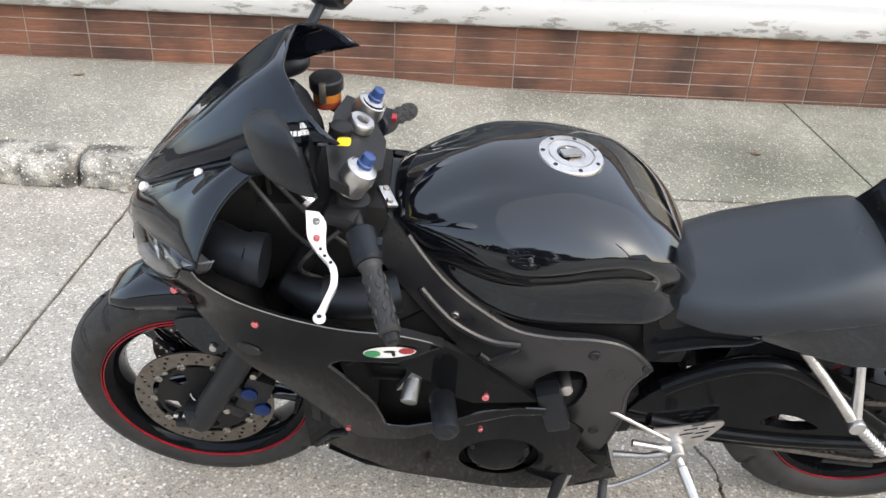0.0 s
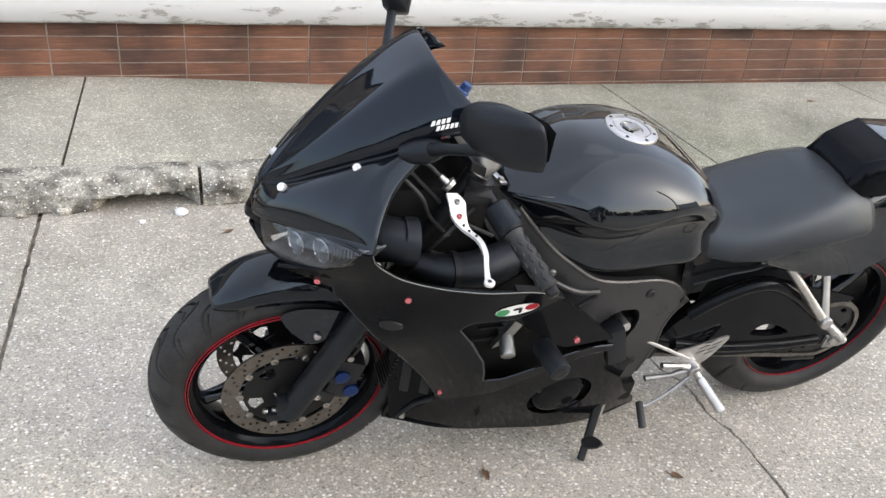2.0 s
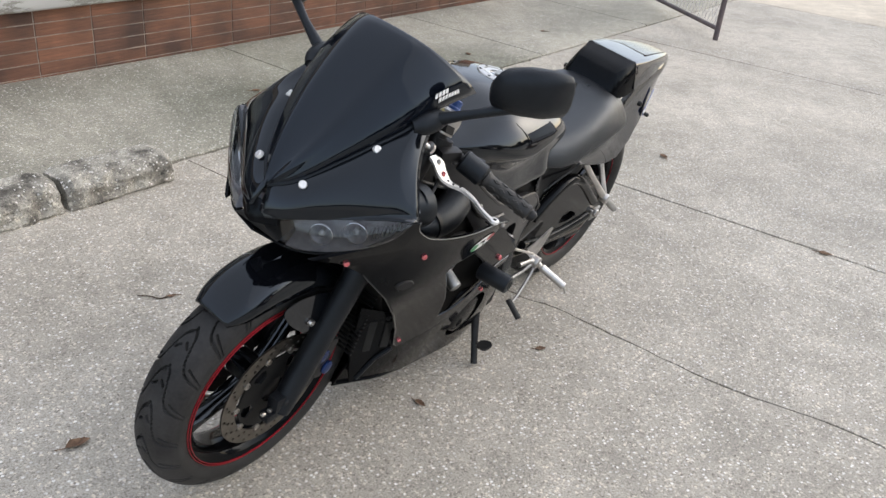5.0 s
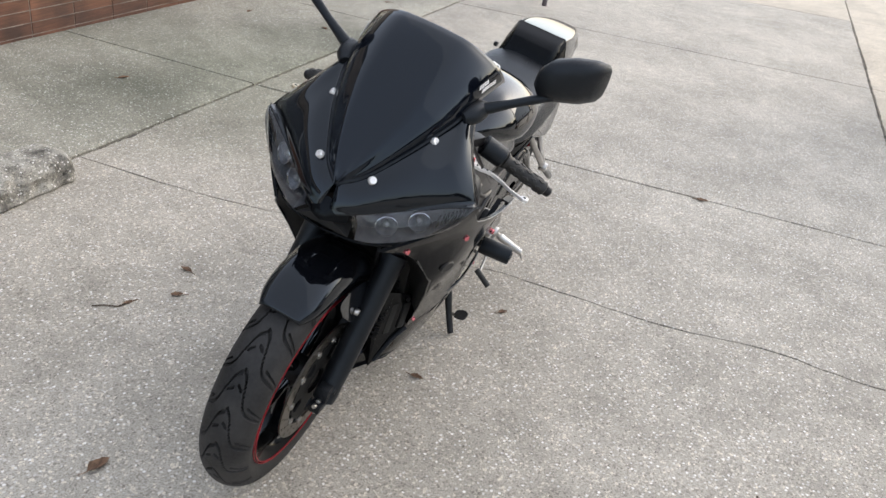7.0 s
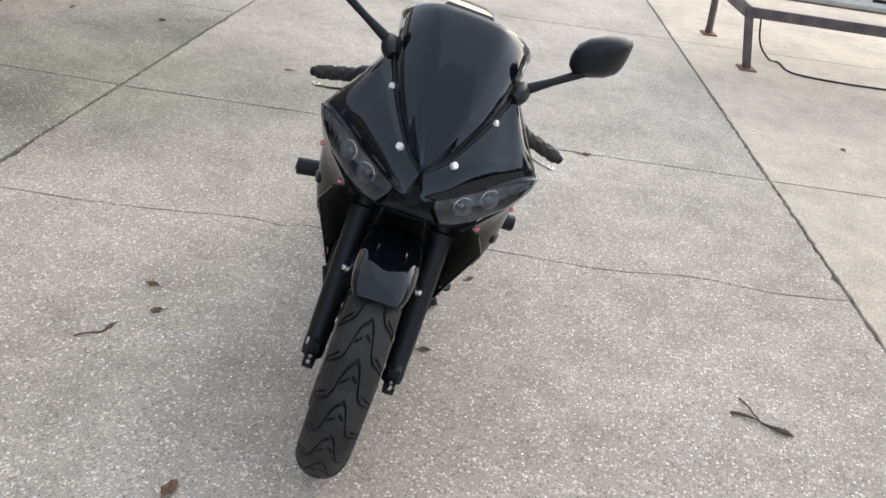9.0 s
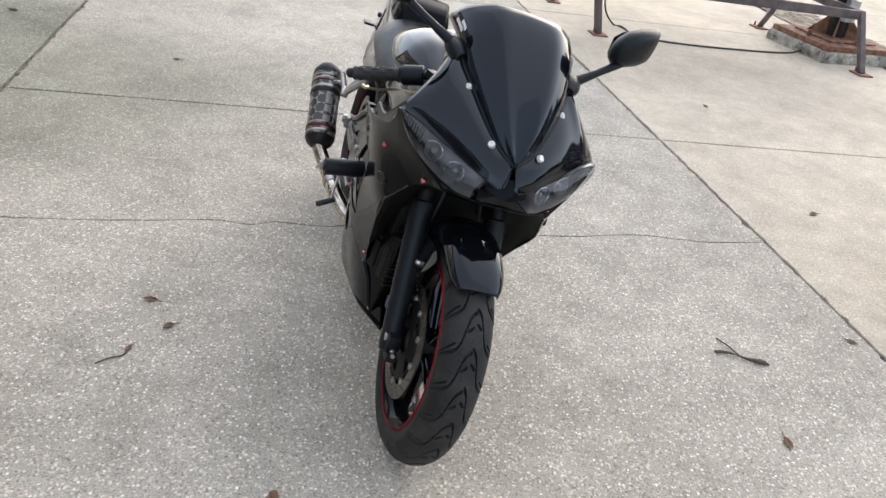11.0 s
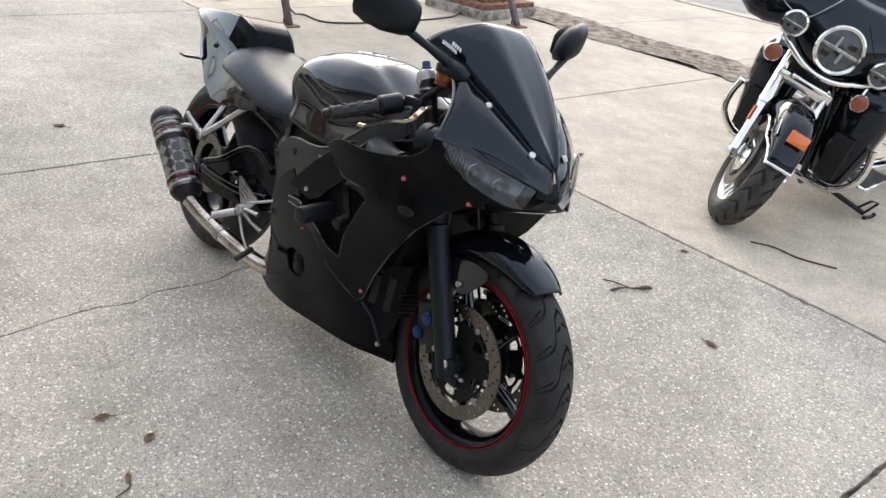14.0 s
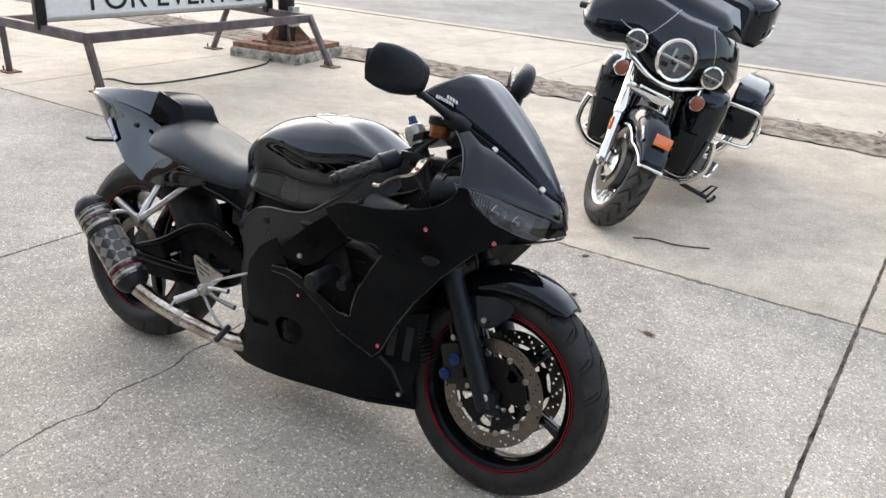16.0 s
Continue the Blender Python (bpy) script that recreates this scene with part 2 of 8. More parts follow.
    nt.links.new(sep3.outputs[1], pick.inputs[0])
    both = nt.nodes.new("ShaderNodeMath")
    both.operation = "MULTIPLY"
    nt.links.new(close.outputs[0], both.inputs[0])
    nt.links.new(pick.outputs[0], both.inputs[1])
    pale = nt.nodes.new("ShaderNodeMath")
    pale.operation, pale.inputs[1].default_value = "MULTIPLY", 0.75 * min(1.0, speckle)
    nt.links.new(both.outputs[0], pale.inputs[0])
    col = mix("MIX", pale.outputs[0], col, ramp(sep3.outputs[2], [(0.0, (0.66, 0.64, 0.60)), (1.0, (0.92, 0.91, 0.88))]))
    # an old damp stain with a ragged rim
    dist, wob = nt.nodes.new("ShaderNodeVectorMath"), nt.nodes.new("ShaderNodeMath")
    dist.operation, dist.inputs[1].default_value = "DISTANCE", (1.7, 4.0, 0.0)
    wob.operation, wob.inputs[1].default_value = "MULTIPLY_ADD", 2.2
    nt.links.new(geo.outputs["Position"], dist.inputs[0])
    nt.links.new(big.outputs[0], wob.inputs[0])
    nt.links.new(dist.outputs["Value"], wob.inputs[2])
    col = mix("MULTIPLY", 1.0, col, ramp_far(nt, wob.outputs[0]))
    nt.links.new(col, b.inputs["Base Color"])
    bp = nt.nodes.new("ShaderNodeBump")
    bp.inputs["Strength"].default_value, bp.inputs["Distance"].default_value = 0.5, 0.003
    nt.links.new(fine.outputs[0], bp.inputs["Height"])
    nt.links.new(bp.outputs[0], b.inputs["Normal"])
    return m


def brick_material():
    """Scratched clay tile: each piece its own brown to orange, some sooty."""
    m = mat("brick_clay", (0.25, 0.1, 0.06), 0.75)
    nt, b = nodes(m)
    oi, tc = nt.nodes.new("ShaderNodeObjectInfo"), nt.nodes.new("ShaderNodeTexCoord")
    geo = nt.nodes.new("ShaderNodeNewGeometry")
    r = nt.nodes.new("ShaderNodeValToRGB")
    stops = [(0.0, (0.115, 0.056, 0.038)), (0.25, (0.150, 0.070, 0.044)), (0.6, (0.182, 0.082, 0.049)), (1.0, (0.215, 0.098, 0.058))]
    while len(r.color_ramp.elements) < 4:
        r.color_ramp.elements.new(0.5)
    for e, (p, c) in zip(r.color_ramp.elements, stops):
        e.position, e.color = p, (*c, 1)
    nt.links.new(oi.outputs["Random"], r.inputs[0])
    mp = nt.nodes.new("ShaderNodeMapping")
    mp.inputs["Scale"].default_value = (6, 6, 160)
    st, so = nt.nodes.new("ShaderNodeTexNoise"), nt.nodes.new("ShaderNodeTexNoise")
    st.inputs["Scale"].default_value, st.inputs["Detail"].default_value = 1.0, 5
    so.inputs["Scale"].default_value, so.inputs["Detail"].default_value = 3.2, 6
    nt.links.new(tc.outputs["Object"], mp.inputs[0])
    nt.links.new(mp.outputs[0], st.inputs["Vector"])
    nt.links.new(geo.outputs["Position"], so.inputs["Vector"])

    def mul(a, src, lo, hi, p0, p1):
        rr, x = nt.nodes.new("ShaderNodeValToRGB"), nt.nodes.new("ShaderNodeMix")
        rr.color_ramp.elements[0].position, rr.color_ramp.elements[1].position = p0, p1
        rr.color_ramp.elements[0].color, rr.color_ramp.elements[1].color = (*lo, 1), (*hi, 1)
        x.data_type, x.blend_type, x.inputs[0].default_value = "RGBA", "MULTIPLY", 1.0
        nt.links.new(src, rr.inputs[0])
        nt.links.new(a, x.inputs[6])
        nt.links.new(rr.outputs[0], x.inputs[7])
        return x.outputs[2]

    c = mul(r.outputs[0], st.outputs[0], (0.55, 0.52, 0.5), (1.2, 1.2, 1.2), 0.3, 0.7)
    c = mul(c, so.outputs[0], (0.42, 0.44, 0.47), (1.12, 1.08, 1.02), 0.34, 0.62)
    nt.links.new(c, b.inputs["Base Color"])
    bp = nt.nodes.new("ShaderNodeBump")
    bp.inputs["Strength"].default_value, bp.inputs["Distance"].default_value = 0.9, 0.004
    nt.links.new(st.outputs[0], bp.inputs["Height"])
    nt.links.new(bp.outputs[0], b.inputs["Normal"])
    return m


def peeling_material():
    """White paint flaking from grey cement."""
    m = mat("peeling_paint", (0.8, 0.8, 0.78), 0.6)
    nt, b = nodes(m)
    geo, n, n2 = nt.nodes.new("ShaderNodeNewGeometry"), nt.nodes.new("ShaderNodeTexNoise"), nt.nodes.new("ShaderNodeTexNoise")
    mp = nt.nodes.new("ShaderNodeMapping")
    mp.inputs["Scale"].default_value = (1, 1, 3.5)
    n.inputs["Scale"].default_value, n.inputs["Detail"].default_value, n.inputs["Roughness"].default_value = 4.2, 12, 0.74
    n2.inputs["Scale"].default_value, n2.inputs["Detail"].default_value = 14, 4
    sep = nt.nodes.new("ShaderNodeSeparateXYZ")
    ma = nt.nodes.new("ShaderNodeMath")
    ma.operation, ma.inputs[1].default_value = "MULTIPLY_ADD", -1.1
    r, r2, x = nt.nodes.new("ShaderNodeValToRGB"), nt.nodes.new("ShaderNodeValToRGB"), nt.nodes.new("ShaderNodeMix")
    r.color_ramp.elements[0].position, r.color_ramp.elements[1].position = 0.035, 0.05
    r.color_ramp.elements[0].color, r.color_ramp.elements[1].color = (0, 0, 0, 1), (1, 1, 1, 1)
    r2.color_ramp.elements[0].color, r2.color_ramp.elements[1].color = (0.17, 0.165, 0.15, 1), (0.34, 0.33, 0.30, 1)
    x.data_type = "RGBA"
    x.inputs[6].default_value = (0.45, 0.45, 0.44, 1)
    nt.links.new(geo.outputs["Position"], mp.inputs[0])
    nt.links.new(mp.outputs[0], n.inputs["Vector"])
    nt.links.new(geo.outputs["Position"], n2.inputs["Vector"])
    nt.links.new(geo.outputs["Position"], sep.inputs[0])
    nt.links.new(sep.outputs[2], ma.inputs[0])
    nt.links.new(n.outputs[0], ma.inputs[2])
    nt.links.new(ma.outputs[0], r.inputs[0])
    nt.links.new(n2.outputs[0], r2.inputs[0])
    nt.links.new(r.outputs[0], x.inputs[0])
    nt.links.new(r2.outputs[0], x.inputs[7])
    nt.links.new(x.outputs[2], b.inputs["Base Color"])
    bp = nt.nodes.new("ShaderNodeBump")
    bp.inputs["Strength"].default_value, bp.inputs["Distance"].default_value, bp.invert = 0.6, 0.003, True
    nt.links.new(r.outputs[0], bp.inputs["Height"])
    nt.links.new(bp.outputs[0], b.inputs["Normal"])
    return m


asphalt = concrete_material("asphalt", (0.335, 0.320, 0.298), (0.265, 0.253, 0.235), 0.5)
carbon = carbon_material()
clear_lens = lens_material("clear_lens", (0.70, 0.71, 0.72), 0.0)
smoke_lens = lens_material("smoke_lens", (0.66, 0.68, 0.71), 0.02)
window_glass = lens_material("window_glass", (0.75, 0.78, 0.78), 0.05)
concrete = concrete_material("concrete", (0.455, 0.424, 0.380), (0.365, 0.340, 0.305), 1.05)
concrete_tan = concrete_material("concrete_tan", (0.565, 0.505, 0.422), (0.472, 0.420, 0.350), 0.6)
concrete_walk = concrete_material("concrete_walk", (0.355, 0.342, 0.300), (0.20, 0.198, 0.168), 0.95, 0.9)
kerb_stone = concrete_material("kerb_stone", (0.41, 0.395, 0.36), (0.075, 0.070, 0.062), 1.2, 11.0)
clay_brick = brick_material()
peeling = peeling_material()

# ---- mesh helpers ----
def mesh_from(bm, name, material, sharp=38):
    me = bpy.data.meshes.new(name)
    bmesh.ops.recalc_face_normals(bm, faces=bm.faces)
    bm.to_mesh(me)
    bm.free()
    me.materials.append(material)
    for p in me.polygons:
        p.use_smooth = True
    me.set_sharp_from_angle(angle=radians(sharp))
    return me


def part(name, bm, material, parent, label="", sharp=38, solid=0.0):
    """Links a bmesh as one mesh object under a thing or under a part."""
    ob = new(name, mesh_from(bm, name, material, sharp))
    ob.parent = parent
    if label:
        ob["label"] = label
    if solid:
        md = ob.modifiers.new("solid", "SOLIDIFY")
        md.thickness, md.offset = solid, -1
    return ob


def thing(name, m, label, category, group="", kind=""):
    ob = new(name)
    ob.empty_display_size = 0.1
    ob.matrix_world = m
    return tagged(ob, label, category, group, kind)


def single(name, bm, material, label, category, m=None, group="", kind="", sharp=38):
    ob = new(name, mesh_from(bm, name, material, sharp))
    if m is not None:
        ob.matrix_world = m
    return tagged(ob, label, category, group, kind)


def spline(pts, n):
    """n + 1 points along a Catmull-Rom curve through pts, evenly by index."""
    p = np.array(pts, float)
    k = len(p)
    out = []
    for s in np.linspace(0, k - 1, n + 1):
        i = min(int(s), k - 2)
        f = s - i
        a, b, c, d = p[max(i - 1, 0)], p[i], p[i + 1], p[min(i + 2, k - 1)]
        if i == 0:
            a = 2 * b - c
        if i + 2 > k - 1:
            d = 2 * c - b
        out.append(0.5 * (2 * b + (c - a) * f + (2 * a - 5 * b + 4 * c - d) * f * f + (3 * b - a - 3 * c + d) * f ** 3))
    return out


def add_loft(bm, rings, closed=True, caps=True):
    vs = [[bm.verts.new(p) for p in r] for r in rings]
    n = len(vs[0])
    for a, b in zip(vs, vs[1:]):
        for j in range(n if closed else n - 1):
            q = (a[j], a[(j + 1) % n], b[(j + 1) % n], b[j])
            bm.faces.new(q)
    if caps and closed:
        bm.faces.new(vs[0])
        bm.faces.new(list(reversed(vs[-1])))
    return bm


def loft(rings, closed=True, caps=True):
    return add_loft(bmesh.new(), rings, closed, caps)


def add_tube(bm, pts, r, n=10, caps=True):
    """A round bar along pts; r is one radius or one for each point."""
    p = [Vector(q) for q in pts]
    rr = r if hasattr(r, "__len__") else [r] * len(p)
    d0 = (p[1] - p[0]).normalized()
    ref = Vector((0, 0, 1)) if abs(d0.z) < 0.9 else Vector((1, 0, 0))
    u = d0.cross(ref).normalized()
    rings = []
    was = d0
    for i, q in enumerate(p):
        d = (p[min(i + 1, len(p) - 1)] - p[max(i - 1, 0)]).normalized()
        if d.length < 0.5:
            d = was
        if d.dot(was) < -0.7:
            d = -d
        was = d
        u = (u - d * u.dot(d)).normalized()
        v = d.cross(u)
        rings.append([q + (u * math.cos(a) + v * math.sin(a)) * rr[i] for a in (2 * math.pi * k / n for k in range(n))])
    return add_loft(bm, rings, True, caps)


def tube(pts, r, n=10, smooth=0, caps=True):
    if smooth:
        if hasattr(r, "__len__"):
            r = [float(q[0]) for q in spline([(x,) for x in r], smooth)]
        pts = spline(pts, smooth)
    return add_tube(bmesh.new(), pts, r, n, caps)


def add_lathe(bm, prof, n=48, c=(0, 0, 0), closed=False, span=None):
    """prof: (radius, along y) pairs turned about the y axis through c."""
    a0, a1 = span or (0, 2 * math.pi)
    full = span is None
    k = n if full else n + 1
    rings = []
    for i in range(k):
        a = a0 + (a1 - a0) * i / n
        rings.append([bm.verts.new((c[0] + r * math.cos(a), c[1] + y, c[2] + r * math.sin(a))) for r, y in prof])
    m = len(prof)
    for i in range(n):
        a, b = rings[i], rings[(i + 1) % k]
        for j in range(m if closed else m - 1):
            try:
                bm.faces.new((a[j], a[(j + 1) % m], b[(j + 1) % m], b[j]))
            except ValueError:
                pass
    return bm


def lathe(prof, n=48, c=(0, 0, 0), closed=False, span=None):
    bm = add_lathe(bmesh.new(), prof, n, c, closed, span)
    bmesh.ops.remove_doubles(bm, verts=bm.verts, dist=1e-5)
    return bm


def add_box(bm, c, s, m=None, bev=0.0):
    t = Matrix.Translation(c) @ (m or Matrix()) @ Matrix.Diagonal((*s, 1))
    g = bmesh.ops.create_cube(bm, size=1, matrix=t)
    if bev:
        es = list({e for v in g["verts"] for e in v.link_edges})
        bmesh.ops.bevel(bm, geom=es, offset=bev, segments=2, affect="EDGES", profile=0.7)
    return bm


def box(c, s, m=None, bev=0.0):
    return add_box(bmesh.new(), c, s, m, bev)


def add_rod(bm, a, b, r, n=14, bev=0.0):
    """A straight cylinder from a to b with eased rims."""
    a, b = Vector(a), Vector(b)
    d = (b - a).normalized()
    if bev:
        return add_tube(bm, [a, a + d * bev * 0.3, a + d * bev, b - d * bev, b - d * bev * 0.3, b], [r - bev, r - bev * 0.3, r, r, r - bev * 0.3, r - bev], n)
    return add_tube(bm, [a, b], r, n)


def rod(a, b, r, n=14, bev=0.0):
    return add_rod(bmesh.new(), a, b, r, n, bev)


def prism(outline, y0, y1, holes=(), bev=0.0, axis="y"):
    """A flat plate: an outline in (x, z) with holes, between y0 and y1."""
    bm = bmesh.new()
    edges = []
    for loop in (outline, *holes):
        vs = [bm.verts.new((x, y0, z)) for x, z in loop]
        edges += [bm.edges.new((vs[i], vs[(i + 1) % len(vs)])) for i in range(len(vs))]
    bmesh.ops.triangle_fill(bm, use_beauty=True, edges=edges)
    g = bmesh.ops.extrude_face_region(bm, geom=list(bm.faces))
    bmesh.ops.translate(bm, verts=[v for v in g["geom"] if isinstance(v, bmesh.types.BMVert)], vec=(0, y1 - y0, 0))
    return bm


def tps(pts):
    """A smooth function y(x, z) through (x, z, y) points."""
    p = np.array(pts, float)
    n = len(p)

    def k(r2):
        return np.where(r2 > 0, r2 * np.log(np.maximum(r2, 1e-12)), 0)

    d = ((p[:, None, :2] - p[None, :, :2]) ** 2).sum(2)
    a = np.zeros((n + 3, n + 3))
    a[:n, :n] = k(d) + np.eye(n) * 2e-3
    a[:n, n], a[:n, n + 1:], a[n, :n], a[n + 1:, :n] = 1, p[:, :2], 1, p[:, :2].T
    w = np.linalg.solve(a, np.concatenate([p[:, 2], np.zeros(3)]))

    def f(x, z):
        r2 = (p[:, 0] - x) ** 2 + (p[:, 1] - z) ** 2
        return float(k(r2) @ w[:n] + w[n] + w[n + 1] * x + w[n + 2] * z)
    return f


def panel(outline, yf, holes=(), step=0.03, side=1, th=0.0):
    """A curved sheet: the outline in (x, z), cut fine, laid on the surface y = yf(x, z)."""
    bm = prism_flat(outline, holes)
    xs, zs = [v.co.x for v in bm.verts], [v.co.z for v in bm.verts]
    for ax, lo, hi in ((0, min(xs), max(xs)), (2, min(zs), max(zs))):
        k = int((hi - lo) / step)
        for i in range(1, k + 1):
            co, no = [0, 0, 0], [0, 0, 0]
            co[ax], no[ax] = lo + (hi - lo) * i / (k + 1), 1
            bmesh.ops.bisect_plane(bm, geom=list(bm.verts) + list(bm.edges) + list(bm.faces), plane_co=co, plane_no=no)
    bmesh.ops.remove_doubles(bm, verts=bm.verts, dist=0.0012)
    bmesh.ops.dissolve_degenerate(bm, edges=bm.edges, dist=0.0005)
    for v in bm.verts:
        v.co.y = side * yf(v.co.x, v.co.z)
    if th:
        back = bmesh.ops.extrude_face_region(bm, geom=list(bm.faces))["geom"]
        for v in back:
            if isinstance(v, bmesh.types.BMVert):
                v.co.y -= side * th
    return bm


def prism_flat(outline, holes=()):
    bm = bmesh.new()
    edges = []
    for loop in (outline, *holes):
        vs = [bm.verts.new((x, 0, z)) for x, z in loop]
        edges += [bm.edges.new((vs[i], vs[(i + 1) % len(vs)])) for i in range(len(vs))]
    bmesh.ops.triangle_fill(bm, use_beauty=True, edges=edges)
    return bm


def smooth_loop(pts, n=3):
    """Rounds a closed outline by cutting corners."""
    for _ in range(n):
        out = []
        for i, a in enumerate(pts):
            b = pts[(i + 1) % len(pts)]
            out += [tuple(0.8 * x + 0.2 * y for x, y in zip(a, b)), tuple(0.2 * x + 0.8 * y for x, y in zip(a, b))]
        pts = out
    return pts


def ellipse(cx, cz, rx, rz, n=24, turn=0.0):
    c, s = math.cos(radians(turn)), math.sin(radians(turn))
    return [(cx + rx * math.cos(a) * c - rz * math.sin(a) * s, cz + rx * math.cos(a) * s + rz * math.sin(a) * c) for a in (2 * math.pi * i / n for i in range(n))]


def coons(bottom, top, front, rear, n=16, m=12, bulge=None):
    """A grid of points spanning four border curves (front: bottom[0] to top[0], rear: bottom[-1] to top[-1])."""
    B, T, F, R = (np.array(spline(c, k)) for c, k in ((bottom, n), (top, n), (front, m), (rear, m)))
    g = []
    for i in range(n + 1):
        u, row = i / n, []
        for j in range(m + 1):
            v = j / m
            p = (1 - v) * B[i] + v * T[i] + (1 - u) * F[j] + u * R[j] - ((1 - u) * (1 - v) * B[0] + u * (1 - v) * B[-1] + (1 - u) * v * T[0] + u * v * T[-1])
            if bulge is not None:
                p = p + np.array(bulge) * 16 * u * (1 - u) * v * (1 - v)
            row.append(p)
        g.append(row)
    return g


def grid(g, side=1):
    return loft([[(p[0], side * p[1], p[2]) for p in r] for r in g], closed=False)


def flip_y(bm):
    for v in bm.verts:
        v.co.y = -v.co.y
    return bm


# ---- setting: slab frame (p along the kerb, q towards the building) ----
SITE = pose(2.30, 0.44, 0, 0, 0, 13.0)


def slab_bm(poly, z0, z1, bev=0.006, zf=None):
    """A cast slab: polygon in (p, q) with an eased rim."""
    bm = bmesh.new()
    c = np.mean(np.array(poly), axis=0)
    n = len(poly)

    def inset(d):
        out = []
        for i in range(n):
            a, b, e = (np.array(poly[k % n], float) for k in (i - 1, i, i + 1))
            d1, d2 = (b - a) / np.linalg.norm(b - a), (e - b) / np.linalg.norm(e - b)
            n1, n2 = np.array((-d1[1], d1[0])), np.array((-d2[1], d2[0]))
            m = n1 + n2
            out.append(b + m * d / max(0.3, m @ n1))
        return out

    top, rim = inset(bev), [np.array(q, float) for q in poly]
    hz = zf or (lambda p, q: z1)
    rings = [[(p, q, z0) for p, q in rim], [(p, q, hz(p, q) - bev) for p, q in rim], [(p, q, hz(p, q)) for p, q in top]]
    vs = [[bm.verts.new(x) for x in r] for r in rings]
    for a, b in zip(vs, vs[1:]):
        for j in range(n):
            bm.faces.new((a[j], a[(j + 1) % n], b[(j + 1) % n], b[j]))
    bmesh.ops.triangulate(bm, faces=[bm.faces.new(vs[-1])])
    return bm


ground = single("ground", box((0, 0, -0.55), (900, 900, 1.0)), joint_fill, "dark earth under worn concrete slabs", "ground", kind="structure", sharp=30)
ground.location.z = 0.038

P0, PW, Q0, QW, GAP, GQ = -3.26, 3.26, 0.0, 3.556, 0.006, 0.006
pavement = thing("pavement", SITE, "worn tan concrete yard with exposed pebbles and dark joints", "pavement", kind="structure")


def rough_loop(poly, seed, step=0.03, amp=0.0045, cross=1.0):
    """Frays the rim of a slab: many short steps, each a little off the line."""
    r = random.Random(seed)
    out = []
    for i, a in enumerate(poly):
        b = poly[(i + 1) % len(poly)]
        ln = math.hypot(b[0] - a[0], b[1] - a[1])
        k = max(1, int(ln / step))
        nx, ny = -(b[1] - a[1]) / ln, (b[0] - a[0]) / ln
        for j in range(k):
            f = j / k
            o = 0 if j == 0 else amp * (cross if i % 2 else 1.0) * (max(0, r.gauss(0.2, 0.7)) + 1.6 * max(0, noise.noise((f * ln * 2.2, seed * 3.1, i))))
            out.append((a[0] + (b[0] - a[0]) * f + nx * o, a[1] + (b[1] - a[1]) * f + ny * o))
    return out


def quad(p0, p1, q0, q1, g=GAP, gq=GQ):
    return [(p0 + g, q0 + gq), (p1 - g, q0 + gq), (p1 - g, q1 - gq), (p0 + g, q1 - gq)]


# the crack that runs under the motorcycle, from the kerb line to the far joint
crack = spline([(-1.37, 3.54), (-1.373, 3.02), (-1.345, 2.69), (-1.312, 2.42), (-1.338, 2.30), (-1.305, 2.19), (-1.318, 1.99), (-1.283, 1.87), (-1.293, 1.74), (-1.271, 1.63), (-1.282, 1.37), (-1.296, 0.97), (-1.246, 0.64), (-1.280, 0.32), (-1.250, 0.0)], 110)
rng = random.Random(5)
crack = [(p + rng.uniform(-0.0030, 0.0030), q) for p, q in crack]
crack[0], crack[-1] = (crack[0][0], QW - GAP), (crack[-1][0], GAP)
wid = [0.0022 + 0.0030 * abs(math.sin(3.1 * i / 9.0)) ** 3 for i in range(len(crack))]
def frayed(a, b, seed, amp=0.008):
    """One ragged edge from a towards b."""
    return [q for q in rough_loop([a, b], seed, 0.03, amp)][:max(1, int(math.hypot(b[0] - a[0], b[1] - a[1]) / 0.03))]


left_piece = frayed((P0 + GAP, GQ), (crack[-1][0] - 0.004, GQ), 61) + [(p - w, q) for (p, q), w in reversed(list(zip(crack, wid)))] + frayed((crack[0][0] - 0.03, QW - GQ), (P0 + GAP, QW - GQ), 62) + frayed((P0 + GAP, QW - GQ), (P0 + GAP, GQ), 63, 0.003)
right_piece = frayed((crack[-1][0] + 0.03, GQ), (-GAP, GQ), 64) + frayed((-GAP, GQ), (-GAP, QW - GQ), 65, 0.003) + frayed((-GAP, QW - GQ), (crack[0][0] + 0.03, QW - GQ), 66) + [(p + w, q) for (p, q), w in zip(crack, wid)]
for poly in (left_piece, right_piece):
    part("slab", slab_bm(poly, -0.1, 0, 0.0012), concrete, pavement)
for i in range(-4, 5):
    for j in range(-1, 1):
        if (i, j) == (-1, 0):
            continue
        q0, q1 = (-3.25, 0.0) if j == -1 else (0.0, QW)
        near = i in (-3, -2, -1, 0, 1)
        pl = quad(PW * i, PW * (i + 1), q0, q1)
        part("slab", slab_bm(rough_loop(pl, i * 7 + j, 0.03, 0.008, 0.4) if near else pl, -0.1, 0, 0.003), concrete_tan if j == -1 or i > 1 else concrete, pavement)
# yard beyond the corner of the building
for i in range(1, 5):
    for k in range(3):
        part("slab", slab_bm(quad(PW * i + 0.4, PW * (i + 1) + 0.4, 4.95 + 3.4 * k, 4.95 + 3.4 * (k + 1)), -0.1, -0.004), concrete, pavement)


